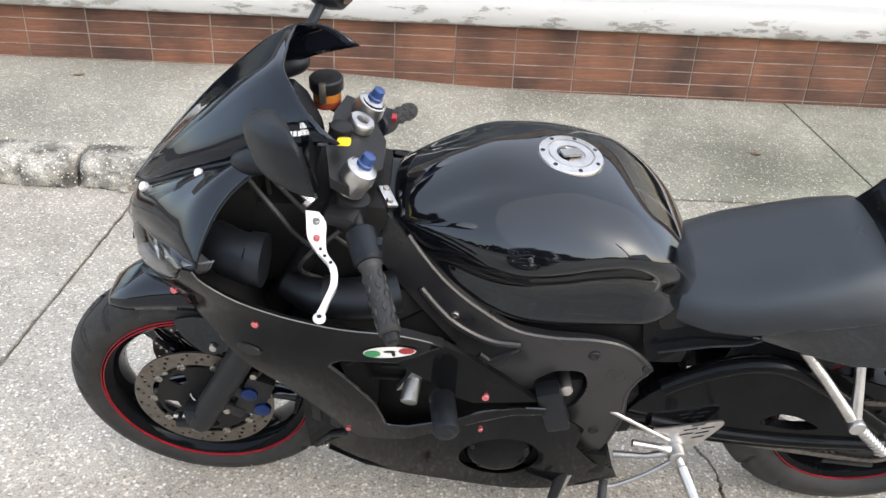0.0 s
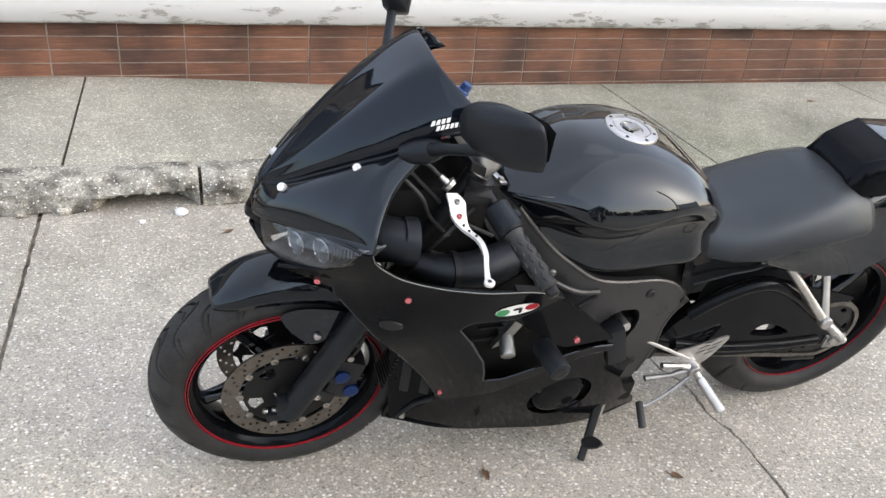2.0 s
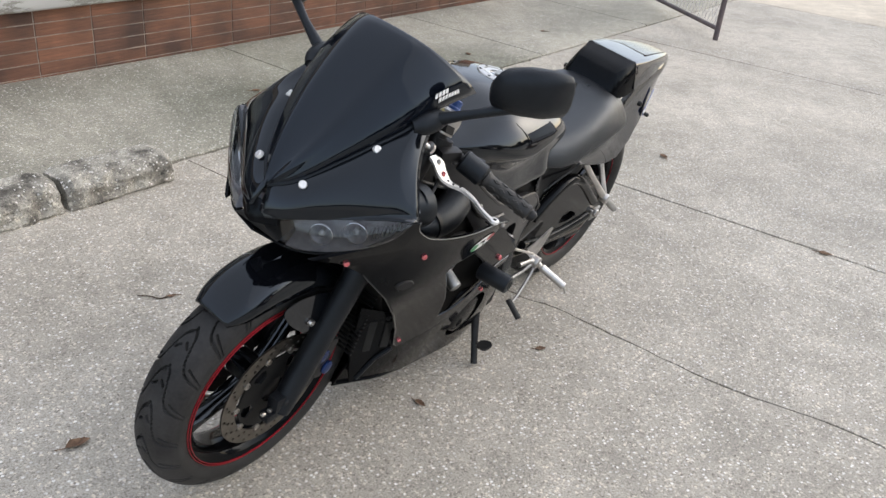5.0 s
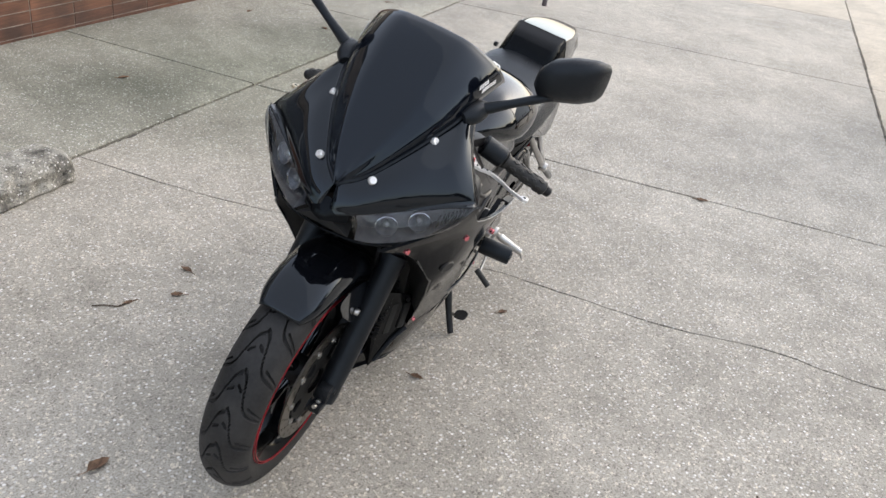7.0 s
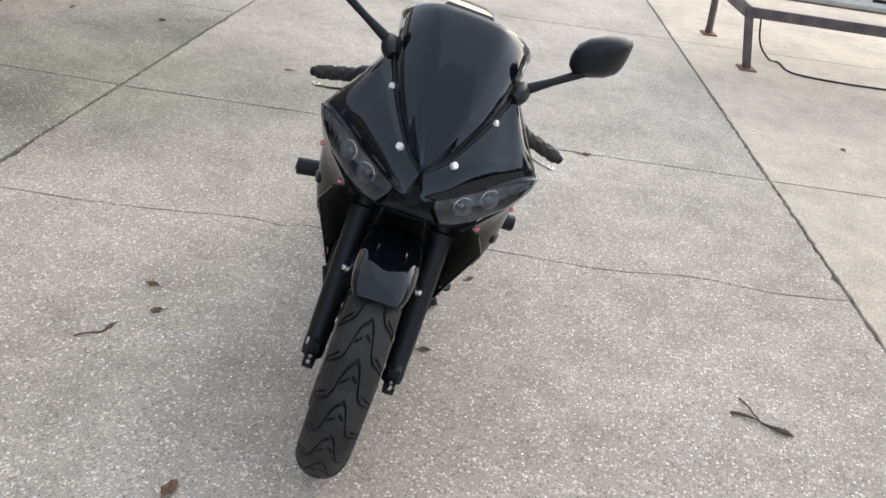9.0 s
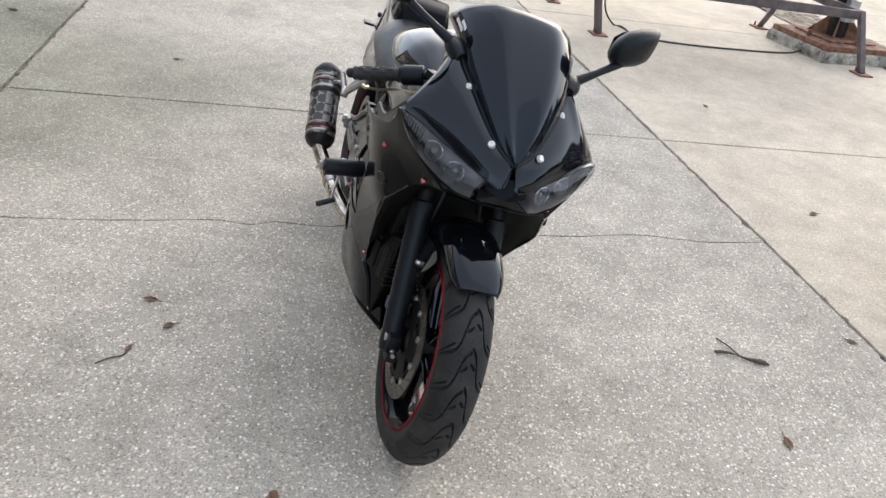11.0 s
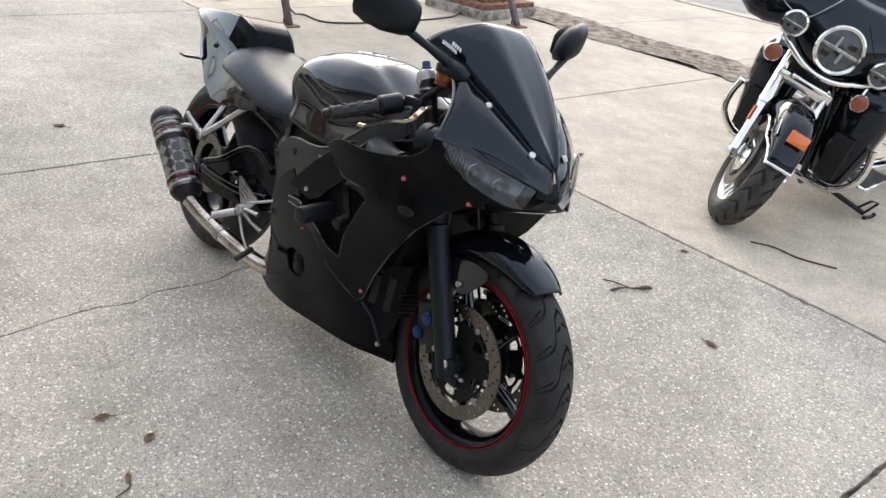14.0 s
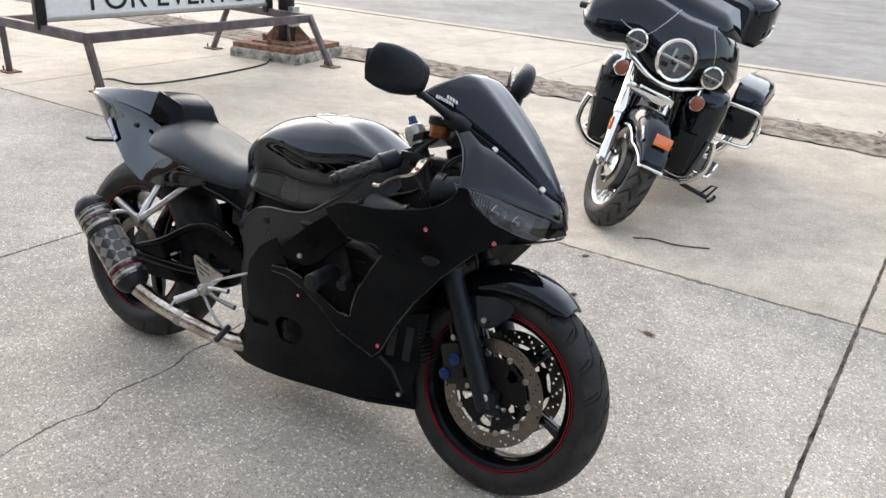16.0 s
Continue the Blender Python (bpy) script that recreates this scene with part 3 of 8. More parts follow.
def walk_z(p, q):
    """The footway stands a kerb high and runs down to the yard at the crossing."""
    s = min(1.0, max(0.0, (-1.3 - p) / 1.9))
    s, f = s * s * (3 - 2 * s), max(0.0, min(1.0, (q - 3.6) / 1.3))
    return 0.128 * s * (1 - 0.2 * f) + 0.026 * f * (1 - s) + 0.004


footway = thing("footway", SITE, "grey concrete footway beside the brick wall, stained green", "pavement", kind="structure")
for a, b in ((-16.0, -13.05), (-13.05, -9.8), (-9.8, -6.45), (-6.45, -3.18), (-3.18, 0.0), (0.0, 1.95), (1.95, 3.9), (3.9, 7.2), (7.2, 10.5)):
    k = 10
    rim = [(a + (b - a) * i / k + (GAP if i == 0 else -GAP if i == k else 0), 3.570) for i in range(k + 1)]
    back = 4.95
    bm = bmesh.new()
    rows = []
    for q in (3.570, 3.580, 3.9, 4.4, back):
        rows.append([(p, q, walk_z(p, q) - (0.006 if q == 3.570 else 0)) for p, _ in rim])
    add_loft(bm, rows, closed=False)
    g = bmesh.ops.extrude_face_region(bm, geom=list(bm.faces))
    bmesh.ops.translate(bm, verts=[v for v in g["geom"] if isinstance(v, bmesh.types.BMVert)], vec=(0, 0, -0.2))
    part("slab", bm, concrete_walk, footway)

# broken kerb
kerb = thing("kerb", SITE, "old broken grey concrete kerb with crumbling edges", "kerb", kind="structure")
kr = random.Random(3)
for a, b, h in ((-1.555, -2.045, 0.128), (-2.068, -2.642, 0.132), (-2.656, -3.512, 0.133), (-3.528, -4.30, 0.136), (-4.31, -5.1, 0.137), (-5.12, -6.4, 0.138), (-6.42, -8.2, 0.138), (-8.22, -10.5, 0.138)):
    n = max(20, int(abs(b - a) / 0.011))
    prof = [(3.392, 0.0)] + [(3.386, h * f) for f in (0.08, 0.17, 0.26, 0.36, 0.46, 0.54)] + [(3.391, h * 0.62), (3.400, h * 0.72), (3.411, h * 0.82), (3.423, h * 0.91), (3.436, h * 0.97), (3.452, h), (3.480, h), (3.510, h + 0.001), (3.540, h), (3.566, h - 0.002)]
    rings = []
    for i in range(n + 1):
        p = a + (b - a) * i / n
        end = 0.012 * max(0, 1 - min(i, n - i) / 3)
        # the stretch whose underside has broken away
        hole = max(0.0, 1 - ((p + 2.86) / 0.20) ** 4) if abs(p + 2.86) < 0.20 else 0.0
        ring = []
        for q, z in prof:
            big = noise.noise((p * 6.0, q * 9, z * 14))
            mid_ = noise.noise((p * 22.0 + 5, q * 30, z * 34))
            small = noise.noise((p * 70.0 + 9, q * 80, z * 90))
            d = 0.018 * big + 0.014 * mid_ + 0.008 * small
            top = 1.0 if z < h * 0.9 else 0.28
            lip = 0.064 + 0.022 * noise.noise((p * 9, 2.2, 0)) + 0.010 * noise.noise((p * 40, 4.4, 0))
            back = 0.14 * hole if z < lip else 0.0
            ring.append((p, min(3.566, q - d * top + back + end * (1 if q < 3.44 else 0)), max(0.0, z + (0.010 * mid_ + 0.005 * small) * (0.5 if top == 1.0 and z > 0 else 0.35 if z > 0 else 0) - end)))
        ring.append((p, 3.566, 0.0))
        rings.append(ring)
    part("kerb_stone", loft(rings), kerb_stone, kerb, sharp=32)

# ---- the shop: tiled plinth, sill, window, walls ----
WALL = pose(0.222, 5.032, 0, 0, 0, 14.0)
ROW, COL, PLINTH = 0.0722, 0.3465, 0.400
W_L, W_R, SILL_R = -9.0, 4.76, 3.945
wall_bm = box(((W_L + W_R) / 2, 0.16, 0.14), (W_R - W_L, 0.28, 0.52))
add_box(wall_bm, ((SILL_R + W_R) / 2, 0.16, 1.50), (W_R - SILL_R, 0.28, 2.3))
add_box(wall_bm, ((W_L + W_R) / 2, 0.16, 2.72), (W_R - W_L - 0.004, 0.276, 0.42))
add_box(wall_bm, (W_R - 0.14, 4.3, 1.4), (0.27, 8.0, 3.0))
wall_north = single("wall_north", wall_bm, mortar, "shop wall faced with narrow red-brown clay tiles in mortar", "wall", WALL, kind="structure")
# floor, back and ceiling coloured near black to paint the unlit room
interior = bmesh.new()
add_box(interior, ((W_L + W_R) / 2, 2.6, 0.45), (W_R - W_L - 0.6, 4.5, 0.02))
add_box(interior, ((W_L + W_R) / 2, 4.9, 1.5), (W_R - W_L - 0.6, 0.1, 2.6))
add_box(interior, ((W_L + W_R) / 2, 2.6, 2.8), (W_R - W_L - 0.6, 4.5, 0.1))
single("wall_inside", interior, dark_void, "plain shop interior behind the window, its dimness painted near black", "wall", WALL, kind="structure")
roof = single("roof", box(((W_L + W_R) / 2, 4.3, 2.99), (W_R - W_L + 0.06, 8.5, 0.10)), dark_metal, "flat dark roof of the brick shop", "roof", WALL, kind="structure")
k = 60
rings = []
for i in range(k + 1):
    x = W_L + (SILL_R - W_L) * i / k
    w = 0.006 * noise.noise((x * 1.7, 3.1, 0))
    rings.append([(x, 0.03, PLINTH + 0.003), (x, -0.052 + w, PLINTH + 0.012), (x, -0.066 + w, PLINTH + 0.026), (x, -0.066, PLINTH + 0.152), (x, -0.05, PLINTH + 0.168), (x, 0.098, PLINTH + 0.186), (x, 0.098, PLINTH + 0.003)])
single("window_sill", loft(rings), peeling, "white painted cement sill with flaking paint", "sill", WALL, kind="structure", sharp=50)
window_1 = thing("window_1", WALL, "wide shop window with white frame and dark interior", "window", kind="structure")
fr = box(((W_L + SILL_R) / 2, 0.135, 0.595), (SILL_R - W_L, 0.07, 0.050), bev=0.004)
for x in (-6.4, -4.2, -1.95, 0.3, 2.35, 3.86):
    add_box(fr, (x, 0.135, 1.5), (0.05, 0.066, 1.93), bev=0.004)
add_box(fr, ((W_L + SILL_R) / 2, 0.135, 2.49), (SILL_R - W_L, 0.07, 0.06), bev=0.004)
part("window_frame", fr, white_paint, window_1)
for a, b in zip((-8.9, -6.4, -4.2, -1.95, 0.3, 2.35), (-6.4, -4.2, -1.95, 0.3, 2.35, 3.86)):
    pn = part("pane", box(((a + b) / 2, 0.135, 1.5), (b - a - 0.052, 0.006, 1.92)), window_glass, window_1)
    pn.visible_shadow = False

# ---- street side: earth strip, footway, kerb, road ----
def strip(name, q0, q1, z, material, label, category, p0=-60, p1=60, rough=0.0, nq=6, np_=120):
    bm = bmesh.new()
    rows = []
    for i in range(nq + 1):
        q = q0 + (q1 - q0) * i / nq
        rows.append([(p0 + (p1 - p0) * j / np_, q + (rough * (2.5 * noise.noise((j * 0.5, q0, 2)) + 4.5 * noise.noise((j * 0.09, q0, 5))) if i in (0, nq) else 0), z + 0.12 * rough * noise.noise((j * 0.26, q * 3, 0))) for j in range(np_ + 1)])
    add_loft(bm, rows, closed=False)
    bm.normal_update()
    for f in bm.faces:
        if f.normal.z < 0:
            f.normal_flip()
    return single(name, bm, material, label, category, SITE, kind="structure")


strip("verge", -3.93, -3.24, 0.009, earth, "strip of dark earth and leaf litter", "verge", -18, 30, rough=0.035, nq=8, np_=620)
lit = bmesh.new()
lr = random.Random(41)
for k in range(900):
    p, q = lr.uniform(-4, 9), -3.58 + lr.gauss(0, 0.17)
    a, z, ln = lr.uniform(0, 6.28), 0.011 + lr.uniform(0, 0.012), lr.uniform(0.012, 0.05)
    c_, s_ = math.cos(a) * ln, math.sin(a) * ln
    w_ = lr.uniform(0.2, 0.5)
    vs = [lit.verts.new(v) for v in ((p - c_, q - s_, z), (p + s_ * w_, q - c_ * w_, z + 0.006), (p + c_, q + s_, z + lr.uniform(0, 0.02)), (p - s_ * w_, q + c_ * w_, z + 0.004))]
    lit.faces.new(vs)
single("leaf_litter", lit, dead_leaf, "dead brown leaves and chips strewn over bare earth", "litter", SITE, kind="stuff", sharp=60)
street_walk = thing("street_footway", SITE, "pale concrete street footway with joints", "pavement", kind="structure")
for i in range(-8, 12):
    part("slab", slab_bm(quad(1.62 * i + 0.35, 1.62 * (i + 1) + 0.35, -6.55, -3.9, 0.004, 0.004), -0.1, 0.004), concrete_tan, street_walk)
street_kerb = single("street_kerb", loft([[(p, -6.58, -0.1), (p, -6.58, 0.014), (p, -6.72, 0.022), (p, -6.75, 0.012), (p, -6.76, -0.1)] for p in range(-40, 41, 4)]), concrete_tan, "pale concrete street kerb", "kerb", SITE, kind="structure")
strip("road", -60, -6.75, -0.006, asphalt, "grey worn asphalt street", "road", -120, 120, nq=2, np_=4)

# ---- the black sport motorcycle: x forward from the front axle, y to its left, z up, leaning on its stand ----
BIKE = pose(-0.5752, 1.6782, 0.002, 0, 0, 193.24) @ Matrix.Rotation(radians(-12.1), 4, "X")
bike = thing("sport_motorcycle", BIKE, "gloss black sport motorcycle leaning on its side stand, red rim stripes", "motorcycle")
FZ, FR, RX, RZ, RR = 0.302, 0.308, -1.490, 0.330, 0.335
WHEEL = 1.025


def tyre_bm(r_out, half, bead, cz, cx, grooves, na=448, nw=44):
    """A tyre with moulded grooves: a fine ring whose tread is pressed in along swept lines."""
    bm = bmesh.new()
    side = []
    for j in range(nw + 1):
        w = -1 + 2 * j / nw
        a = w * 1.42
        y = half * math.sin(a) / math.sin(1.42)
        r = r_out - (1 - math.cos(a)) * half * 0.95
        side.append((r, y, w))
    side = [(bead, -half * 0.80, -2), (bead + 0.010, -half * 0.90, -2), (bead + 0.02, -half * 0.97, -2)] + side + [(bead + 0.02, half * 0.97, 2), (bead + 0.010, half * 0.90, 2), (bead, half * 0.80, 2)]
    rings = []
    for i in range(na):
        t = i / na
        c, s = math.cos(2 * math.pi * t), math.sin(2 * math.pi * t)
        ring = []
        for r, y, w in side:
            d = 0.007 * grooves(t, w) if abs(w) <= 0.97 else 0
            ring.append(bm.verts.new((cx + (r - d) * c, y, cz + (r - d) * s)))
        rings.append(ring)
    for i in range(na):
        a, b = rings[i], rings[(i + 1) % na]
        for j in range(len(side) - 1):
            fc = bm.faces.new((a[j], a[j + 1], b[j + 1], b[j]))
            wm = (side[j][2] + side[j + 1][2]) / 2
            fc.material_index = 1 if abs(wm) < 0.86 and grooves((i + 0.5) / na, wm) < 0.5 else 0
    return bm


def front_grooves(t, w):
    """Bell-shaped lines over the crown that run down beside the middle and flare to the shoulders, short lines between."""
    s, side = abs(w), 0.0 if w > 0 else 0.10
    bell = 0.85 / (1 + math.exp(-(s - 0.24) / 0.055)) + 0.42 * s
    f = (t * 21 + side + bell) % 1.0
    if f < 0.105 - 0.035 * s and s < 0.93:
        return 1.0
    f = (t * 21 + side + 0.55 + 0.62 * s) % 1.0
    if f < 0.062 and 0.46 < s < 0.95:
        return 1.0
    f = (t * 21 + side + 0.35 + 0.9 * s) % 1.0
    return 1.0 if f < 0.075 and 0.05 < s < 0.17 else 0.0


def rear_grooves(t, w):
    s = abs(w)
    off = 0.0 if w > 0 else 0.5
    f = (t * 13 + off - 1.1 * s) % 1.0
    return 1.0 if f < 0.09 and 0.12 < s < 0.9 else 0.0


def rim_bm(r, half, n=72):
    return lathe([(r + 0.010, half), (r + 0.002, half + 0.004), (r - 0.012, half - 0.004), (r - 0.022, half * 0.55), (r - 0.026, 0), (r - 0.022, -half * 0.55), (r - 0.012, -half + 0.004), (r + 0.002, -half - 0.004),
                  (r + 0.010, -half), (r - 0.004, -half * 0.8), (r - 0.010, 0), (r - 0.004, half * 0.8)], n, closed=True)


def spoke_bm(r0, r1, w0, w1, y0, y1, curve=0.0):
    rings = []
    for i in range(7):
        f = i / 6
        r, w, y = r0 + (r1 - r0) * f, w0 + (w1 - w0) * f ** 0.7, y0 + (y1 - y0) * f
        if i == 6:
            w *= 1.35
        o = curve * math.sin(math.pi * f)
        rings.append([(r, y * math.cos(a) * (abs(math.cos(a)) ** -0.4 if abs(math.cos(a)) > 1e-3 else 0), o + w * math.sin(a)) for a in (2 * math.pi * k / 10 for k in range(10))])
    return loft(rings)


def disc_bm(ro, ri, y, th, holes=3, per=20):
    out = [(ro * math.cos(a), ro * math.sin(a)) for a in (2 * math.pi * i / 72 for i in range(72))]
    inn = [(ri * math.cos(a), ri * math.sin(a)) for a in (2 * math.pi * i / 60 for i in range(60))]
    hs = [inn]
    for k in range(per):
        for h in range(holes):
            a = 2 * math.pi * (k + h / holes * 0.9) / per
            r = ri + 0.008 + (ro - ri - 0.016) * (h / max(1, holes - 1))
            hs.append([(r * math.cos(a) + 0.0040 * math.cos(b), r * math.sin(a) + 0.0040 * math.sin(b)) for b in (2 * math.pi * q / 6 for q in range(6))])
    return prism(out, y - th / 2, y + th / 2, hs)


def place(bm, c, turn=0.0):
    bmesh.ops.transform(bm, matrix=Matrix.Translation(c) @ Matrix.Rotation(turn, 4, "Y"), verts=bm.verts)
    return bm


def bolt(parent, c, d, r, material, h=0.006, name="bolt", label=""):
    """A round-headed screw whose head faces along d."""
    d = Vector(d).normalized()
    c = Vector(c)
    bm = tube([c - d * 0.004, c + d * h * 0.5, c + d * h * 0.9, c + d * h, c + d * h * 0.94, c + d * h * 0.72], [r, r, r * 0.86, r * 0.55, r * 0.38, r * 0.34], 12)
    return part(name, bm, material, parent, label)


def wheel_place(bm, c, turn=0.0):
    """Sets a wheel part on its axle, at the wheel's true diameter."""
    bmesh.ops.scale(bm, vec=(WHEEL, 1, WHEEL), verts=bm.verts)
    return place(bm, c, turn)


# -- front wheel
fw = part("front_wheel", wheel_place(rim_bm(0.2165, 0.050), (0, 0, FZ)), satin_black, bike, "gloss black cast front wheel")
part("tyre", tyre_bm(FR, 0.0625, 0.2275, FZ, 0, front_grooves, 1000, 76), rubber, fw, "worn grooved black front tyre", sharp=28).data.materials.append(tread_rubber)
for s in (1, -1):
    for dr in (0.0, 0.0056):
        part("rim_stripe", wheel_place(lathe([(0.2245 - dr, s * 0.0515), (0.2243 - dr, s * 0.0548 + s * 0.28 * dr), (0.2231 - dr, s * 0.0551 + s * 0.28 * dr), (0.2229 - dr, s * 0.0515)], 96), (0, 0, FZ)), red_paint, fw, "thin red rim stripe")
for k in range(5):
    part("spoke", wheel_place(spoke_bm(0.03, 0.196, 0.021, 0.0125, 0.026, 0.016, 0.004), (0, 0, FZ), radians(72 * k + 20)), gloss_black, fw)
part("hub", wheel_place(lathe([(0, 0.062), (0.026, 0.062), (0.034, 0.056), (0.036, 0.03), (0.046, 0.016), (0.046, -0.016), (0.036, -0.03), (0.034, -0.056), (0.026, -0.062), (0, -0.062)], 30), (0, 0, FZ)), dark_metal, fw)
for s in (1, -1):
    dk = part("brake_disc", wheel_place(disc_bm(0.149, 0.112, s * 0.068, 0.0045), (0, 0, FZ)), disc_steel, fw, "drilled bronze-grey steel brake disc")
    sp = bmesh.new()
    add_lathe(sp, [(0.036, s * 0.058), (0.056, s * 0.060), (0.058, s * 0.068), (0.034, s * 0.068)], 40, closed=True)
    lobes = []
    for k in range(120):
        a = 2 * math.pi * k / 120
        r = 0.101 + 0.012 * max(0.0, math.cos(10 * a)) ** 2
        lobes.append((r * math.cos(a), r * math.sin(a)))
    cuts = [[(q * math.cos(a0 + d), q * math.sin(a0 + d)) for q, d in ((0.062, -0.16), (0.088, -0.24), (0.094, -0.10), (0.094, 0.10), (0.088, 0.24), (0.062, 0.16))] for a0 in (2 * math.pi * (k + 0.5) / 5 + 0.3 for k in range(5))]
    part("carrier_plate", wheel_place(prism(lobes, s * 0.0655, s * 0.0695, cuts + [[(0.034 * math.cos(b), 0.034 * math.sin(b)) for b in (2 * math.pi * q / 24 for q in range(24))]]), (0, 0, FZ)), engine_dark, dk)
    part("disc_carrier", wheel_place(sp, (0, 0, FZ)), dark_metal, dk)
    for k in range(10):
        a = 2 * math.pi * k / 10
        bm = wheel_place(lathe([(0, s * 0.074), (0.003, s * 0.074), (0.0035, s * 0.0715), (0.0055, s * 0.0715), (0.0058, s * 0.074), (0.0085, s * 0.073), (0.009, s * 0.066)], 14), (0.112 * math.cos(a), 0, FZ + 0.112 * math.sin(a)))
        part("disc_bobbin", bm, steel, dk)

# -- fork
fdir = Vector((-0.47, 0, 0.8827))
f0 = Vector((0.008, 0, 0.268))
for s in (1, -1):
    y = Vector((0, s * 0.104, 0))
    leg = part("fork_leg", tube([f0 + y - fdir * 0.006, f0 + y, f0 + y + fdir * 0.02, f0 + y + fdir * 0.05, f0 + y + fdir * 0.09, f0 + y + fdir * 0.36, f0 + y + fdir * 0.37, f0 + y + fdir * 0.39, f0 + y + fdir * 0.395],
               [0.018, 0.027, 0.029, 0.028, 0.0295, 0.0305, 0.033, 0.033, 0.024], 22), matte_plastic, bike, "satin black telescopic fork leg")
    part("stanchion", rod(f0 + y + fdir * 0.38, f0 + y + fdir * 0.80, 0.0215, 18), dark_metal, leg)
    lug = box((0.004, s * 0.104, FZ - 0.004), (0.062, 0.034, 0.05), bev=0.012)
    add_box(lug, (0.035, s * 0.104, FZ - 0.03), (0.045, 0.03, 0.022), bev=0.006)
    part("axle_clamp", lug, matte_plastic, leg)
    for q in (0.026, 0.046):
        bolt(leg, (q, s * 0.104, FZ - 0.044), (0.25, 0, -1), 0.0055, steel, name="pinch_bolt")
        bolt(leg, (q + 0.012, s * 0.104, FZ - 0.018), (0.9, 0, 0.25), 0.0058, steel, name="pinch_bolt")
    bolt(leg, (0.002, s * 0.121, FZ), (0, s, 0), 0.012 if s > 0 else 0.014, dark_metal if s > 0 else alloy, 0.006, "axle_nut")
    # caliper behind the leg
    cal = box((-0.120, s * 0.074, 0.355), (0.064, 0.062, 0.118), Matrix.Rotation(radians(-22), 4, "Y"), bev=0.016)
    add_box(cal, (-0.085, s * 0.098, 0.375), (0.06, 0.018, 0.03), Matrix.Rotation(radians(-30), 4, "Y"), bev=0.006)
    add_box(cal, (-0.068, s * 0.098, 0.315), (0.06, 0.018, 0.03), Matrix.Rotation(radians(-30), 4, "Y"), bev=0.006)
    cp = part("brake_caliper", cal, dark_metal, bike, "black four-piston brake caliper")
    for cx, cz in ((-0.113, 0.372), (-0.136, 0.322)):
        part("piston_cap", rod((cx, s * 0.098, cz), (cx, s * 0.1115, cz), 0.0185, 20, 0.003), blue_anodised, cp, "blue anodised piston cap")
    for cx, cz in ((-0.080, 0.388), (-0.058, 0.314), (-0.128, 0.432)):
        bolt(cp, (cx, s * 0.106, cz), (0, s, 0), 0.0085, steel)
    part("brake_hose", tube([(-0.13, s * 0.09, 0.41), (-0.155, s * 0.088, 0.46), (-0.165, s * 0.07, 0.54), (-0.20, s * 0.05, 0.66)], 0.0045, 8, 14), black_cable, bike)

# -- front mudguard
rings = []
prof_a = spline([(59, 0.325, 0.050), (66, 0.334, 0.066), (76, 0.344, 0.073), (90, 0.352, 0.075), (104, 0.353, 0.074), (118, 0.345, 0.074), (132, 0.335, 0.068), (146, 0.328, 0.058)], 34)
drop = spline([(0.020,), (0.040,), (0.056,), (0.070,), (0.072,), (0.070,), (0.050,), (0.02,)], 34)
for (a, r, h), (dz,) in zip(prof_a, drop):
    ca, sa = math.cos(radians(a)), math.sin(radians(a))
    ring = []
    for k in range(17):
        b = -1 + 2 * k / 16
        th = b * math.pi / 2
        yy = h * math.copysign(abs(math.sin(th)) ** 0.75, b)
        rr = r - dz * (1 - math.cos(th) ** 0.8 if abs(b) < 1 else 1) - 0.004 * (1 - abs(b))
        ring.append((rr * ca, yy, FZ + rr * sa))
    rings.append(ring)
fen = part("front_fender", loft(rings, closed=False), cowl_black, bike, "gloss black front mudguard", sharp=60, solid=0.0035)
for s in (1, -1):
    flap = prism(smooth_loop([(0.030, 0.560), (-0.02, 0.572), (-0.115, 0.555), (-0.128, 0.53), (-0.095, 0.50), (-0.04, 0.475), (0.01, 0.52)], 2), s * 0.074, s * 0.078)
    for v in flap.verts:
        v.co.y += s * max(0, 0.565 - v.co.z) * 0.22
    part("fender_bracket", flap, gloss_black, fen)
    bolt(fen, (-0.052, s * 0.096, 0.503), (0, s, 0), 0.0085, alloy)

# -- screen
mid = spline([(0.060, 0.852), (0.020, 0.895), (-0.038, 0.956), (-0.100, 1.019), (-0.173, 1.087), (-0.221, 1.127), (-0.240, 1.139)], 26)
mid = [(x + 0.68 * 0.011 * math.sin(math.pi * min(1.0, k / 25)), z + 0.73 * 0.011 * math.sin(math.pi * min(1.0, k / 25))) for k, (x, z) in enumerate(mid)]
edge = spline([(0.057, 0.003, 0.854), (0.020, 0.044, 0.8775), (-0.050, 0.088, 0.929), (-0.105, 0.116, 0.965), (-0.158, 0.136, 0.993), (-0.200, 0.147, 1.018), (-0.268, 0.158, 1.040), (-0.338, 0.167, 1.054)], 26)
rings = []
for (mx, mz), e in zip(mid, edge):
    row = []
    for k in range(-12, 13):
        t = abs(k) / 12
        a = t * math.pi / 2
        w, h = math.sin(a) ** 0.92, (1 - math.cos(a)) ** 1.05
        ridge = 0.006 * math.exp(-((t - 0.30) / 0.12) ** 2)
        row.append((mx + (e[0] - mx) * h + ridge, math.copysign(e[1] * w, k), mz + (e[2] - mz) * h + ridge * 0.6))
    rings.append(row)
last = rings[-1]
screen = part("windscreen", loft(rings, closed=False), screen_tint, bike, "dark smoked acrylic racing windscreen", sharp=70, solid=0.0035)

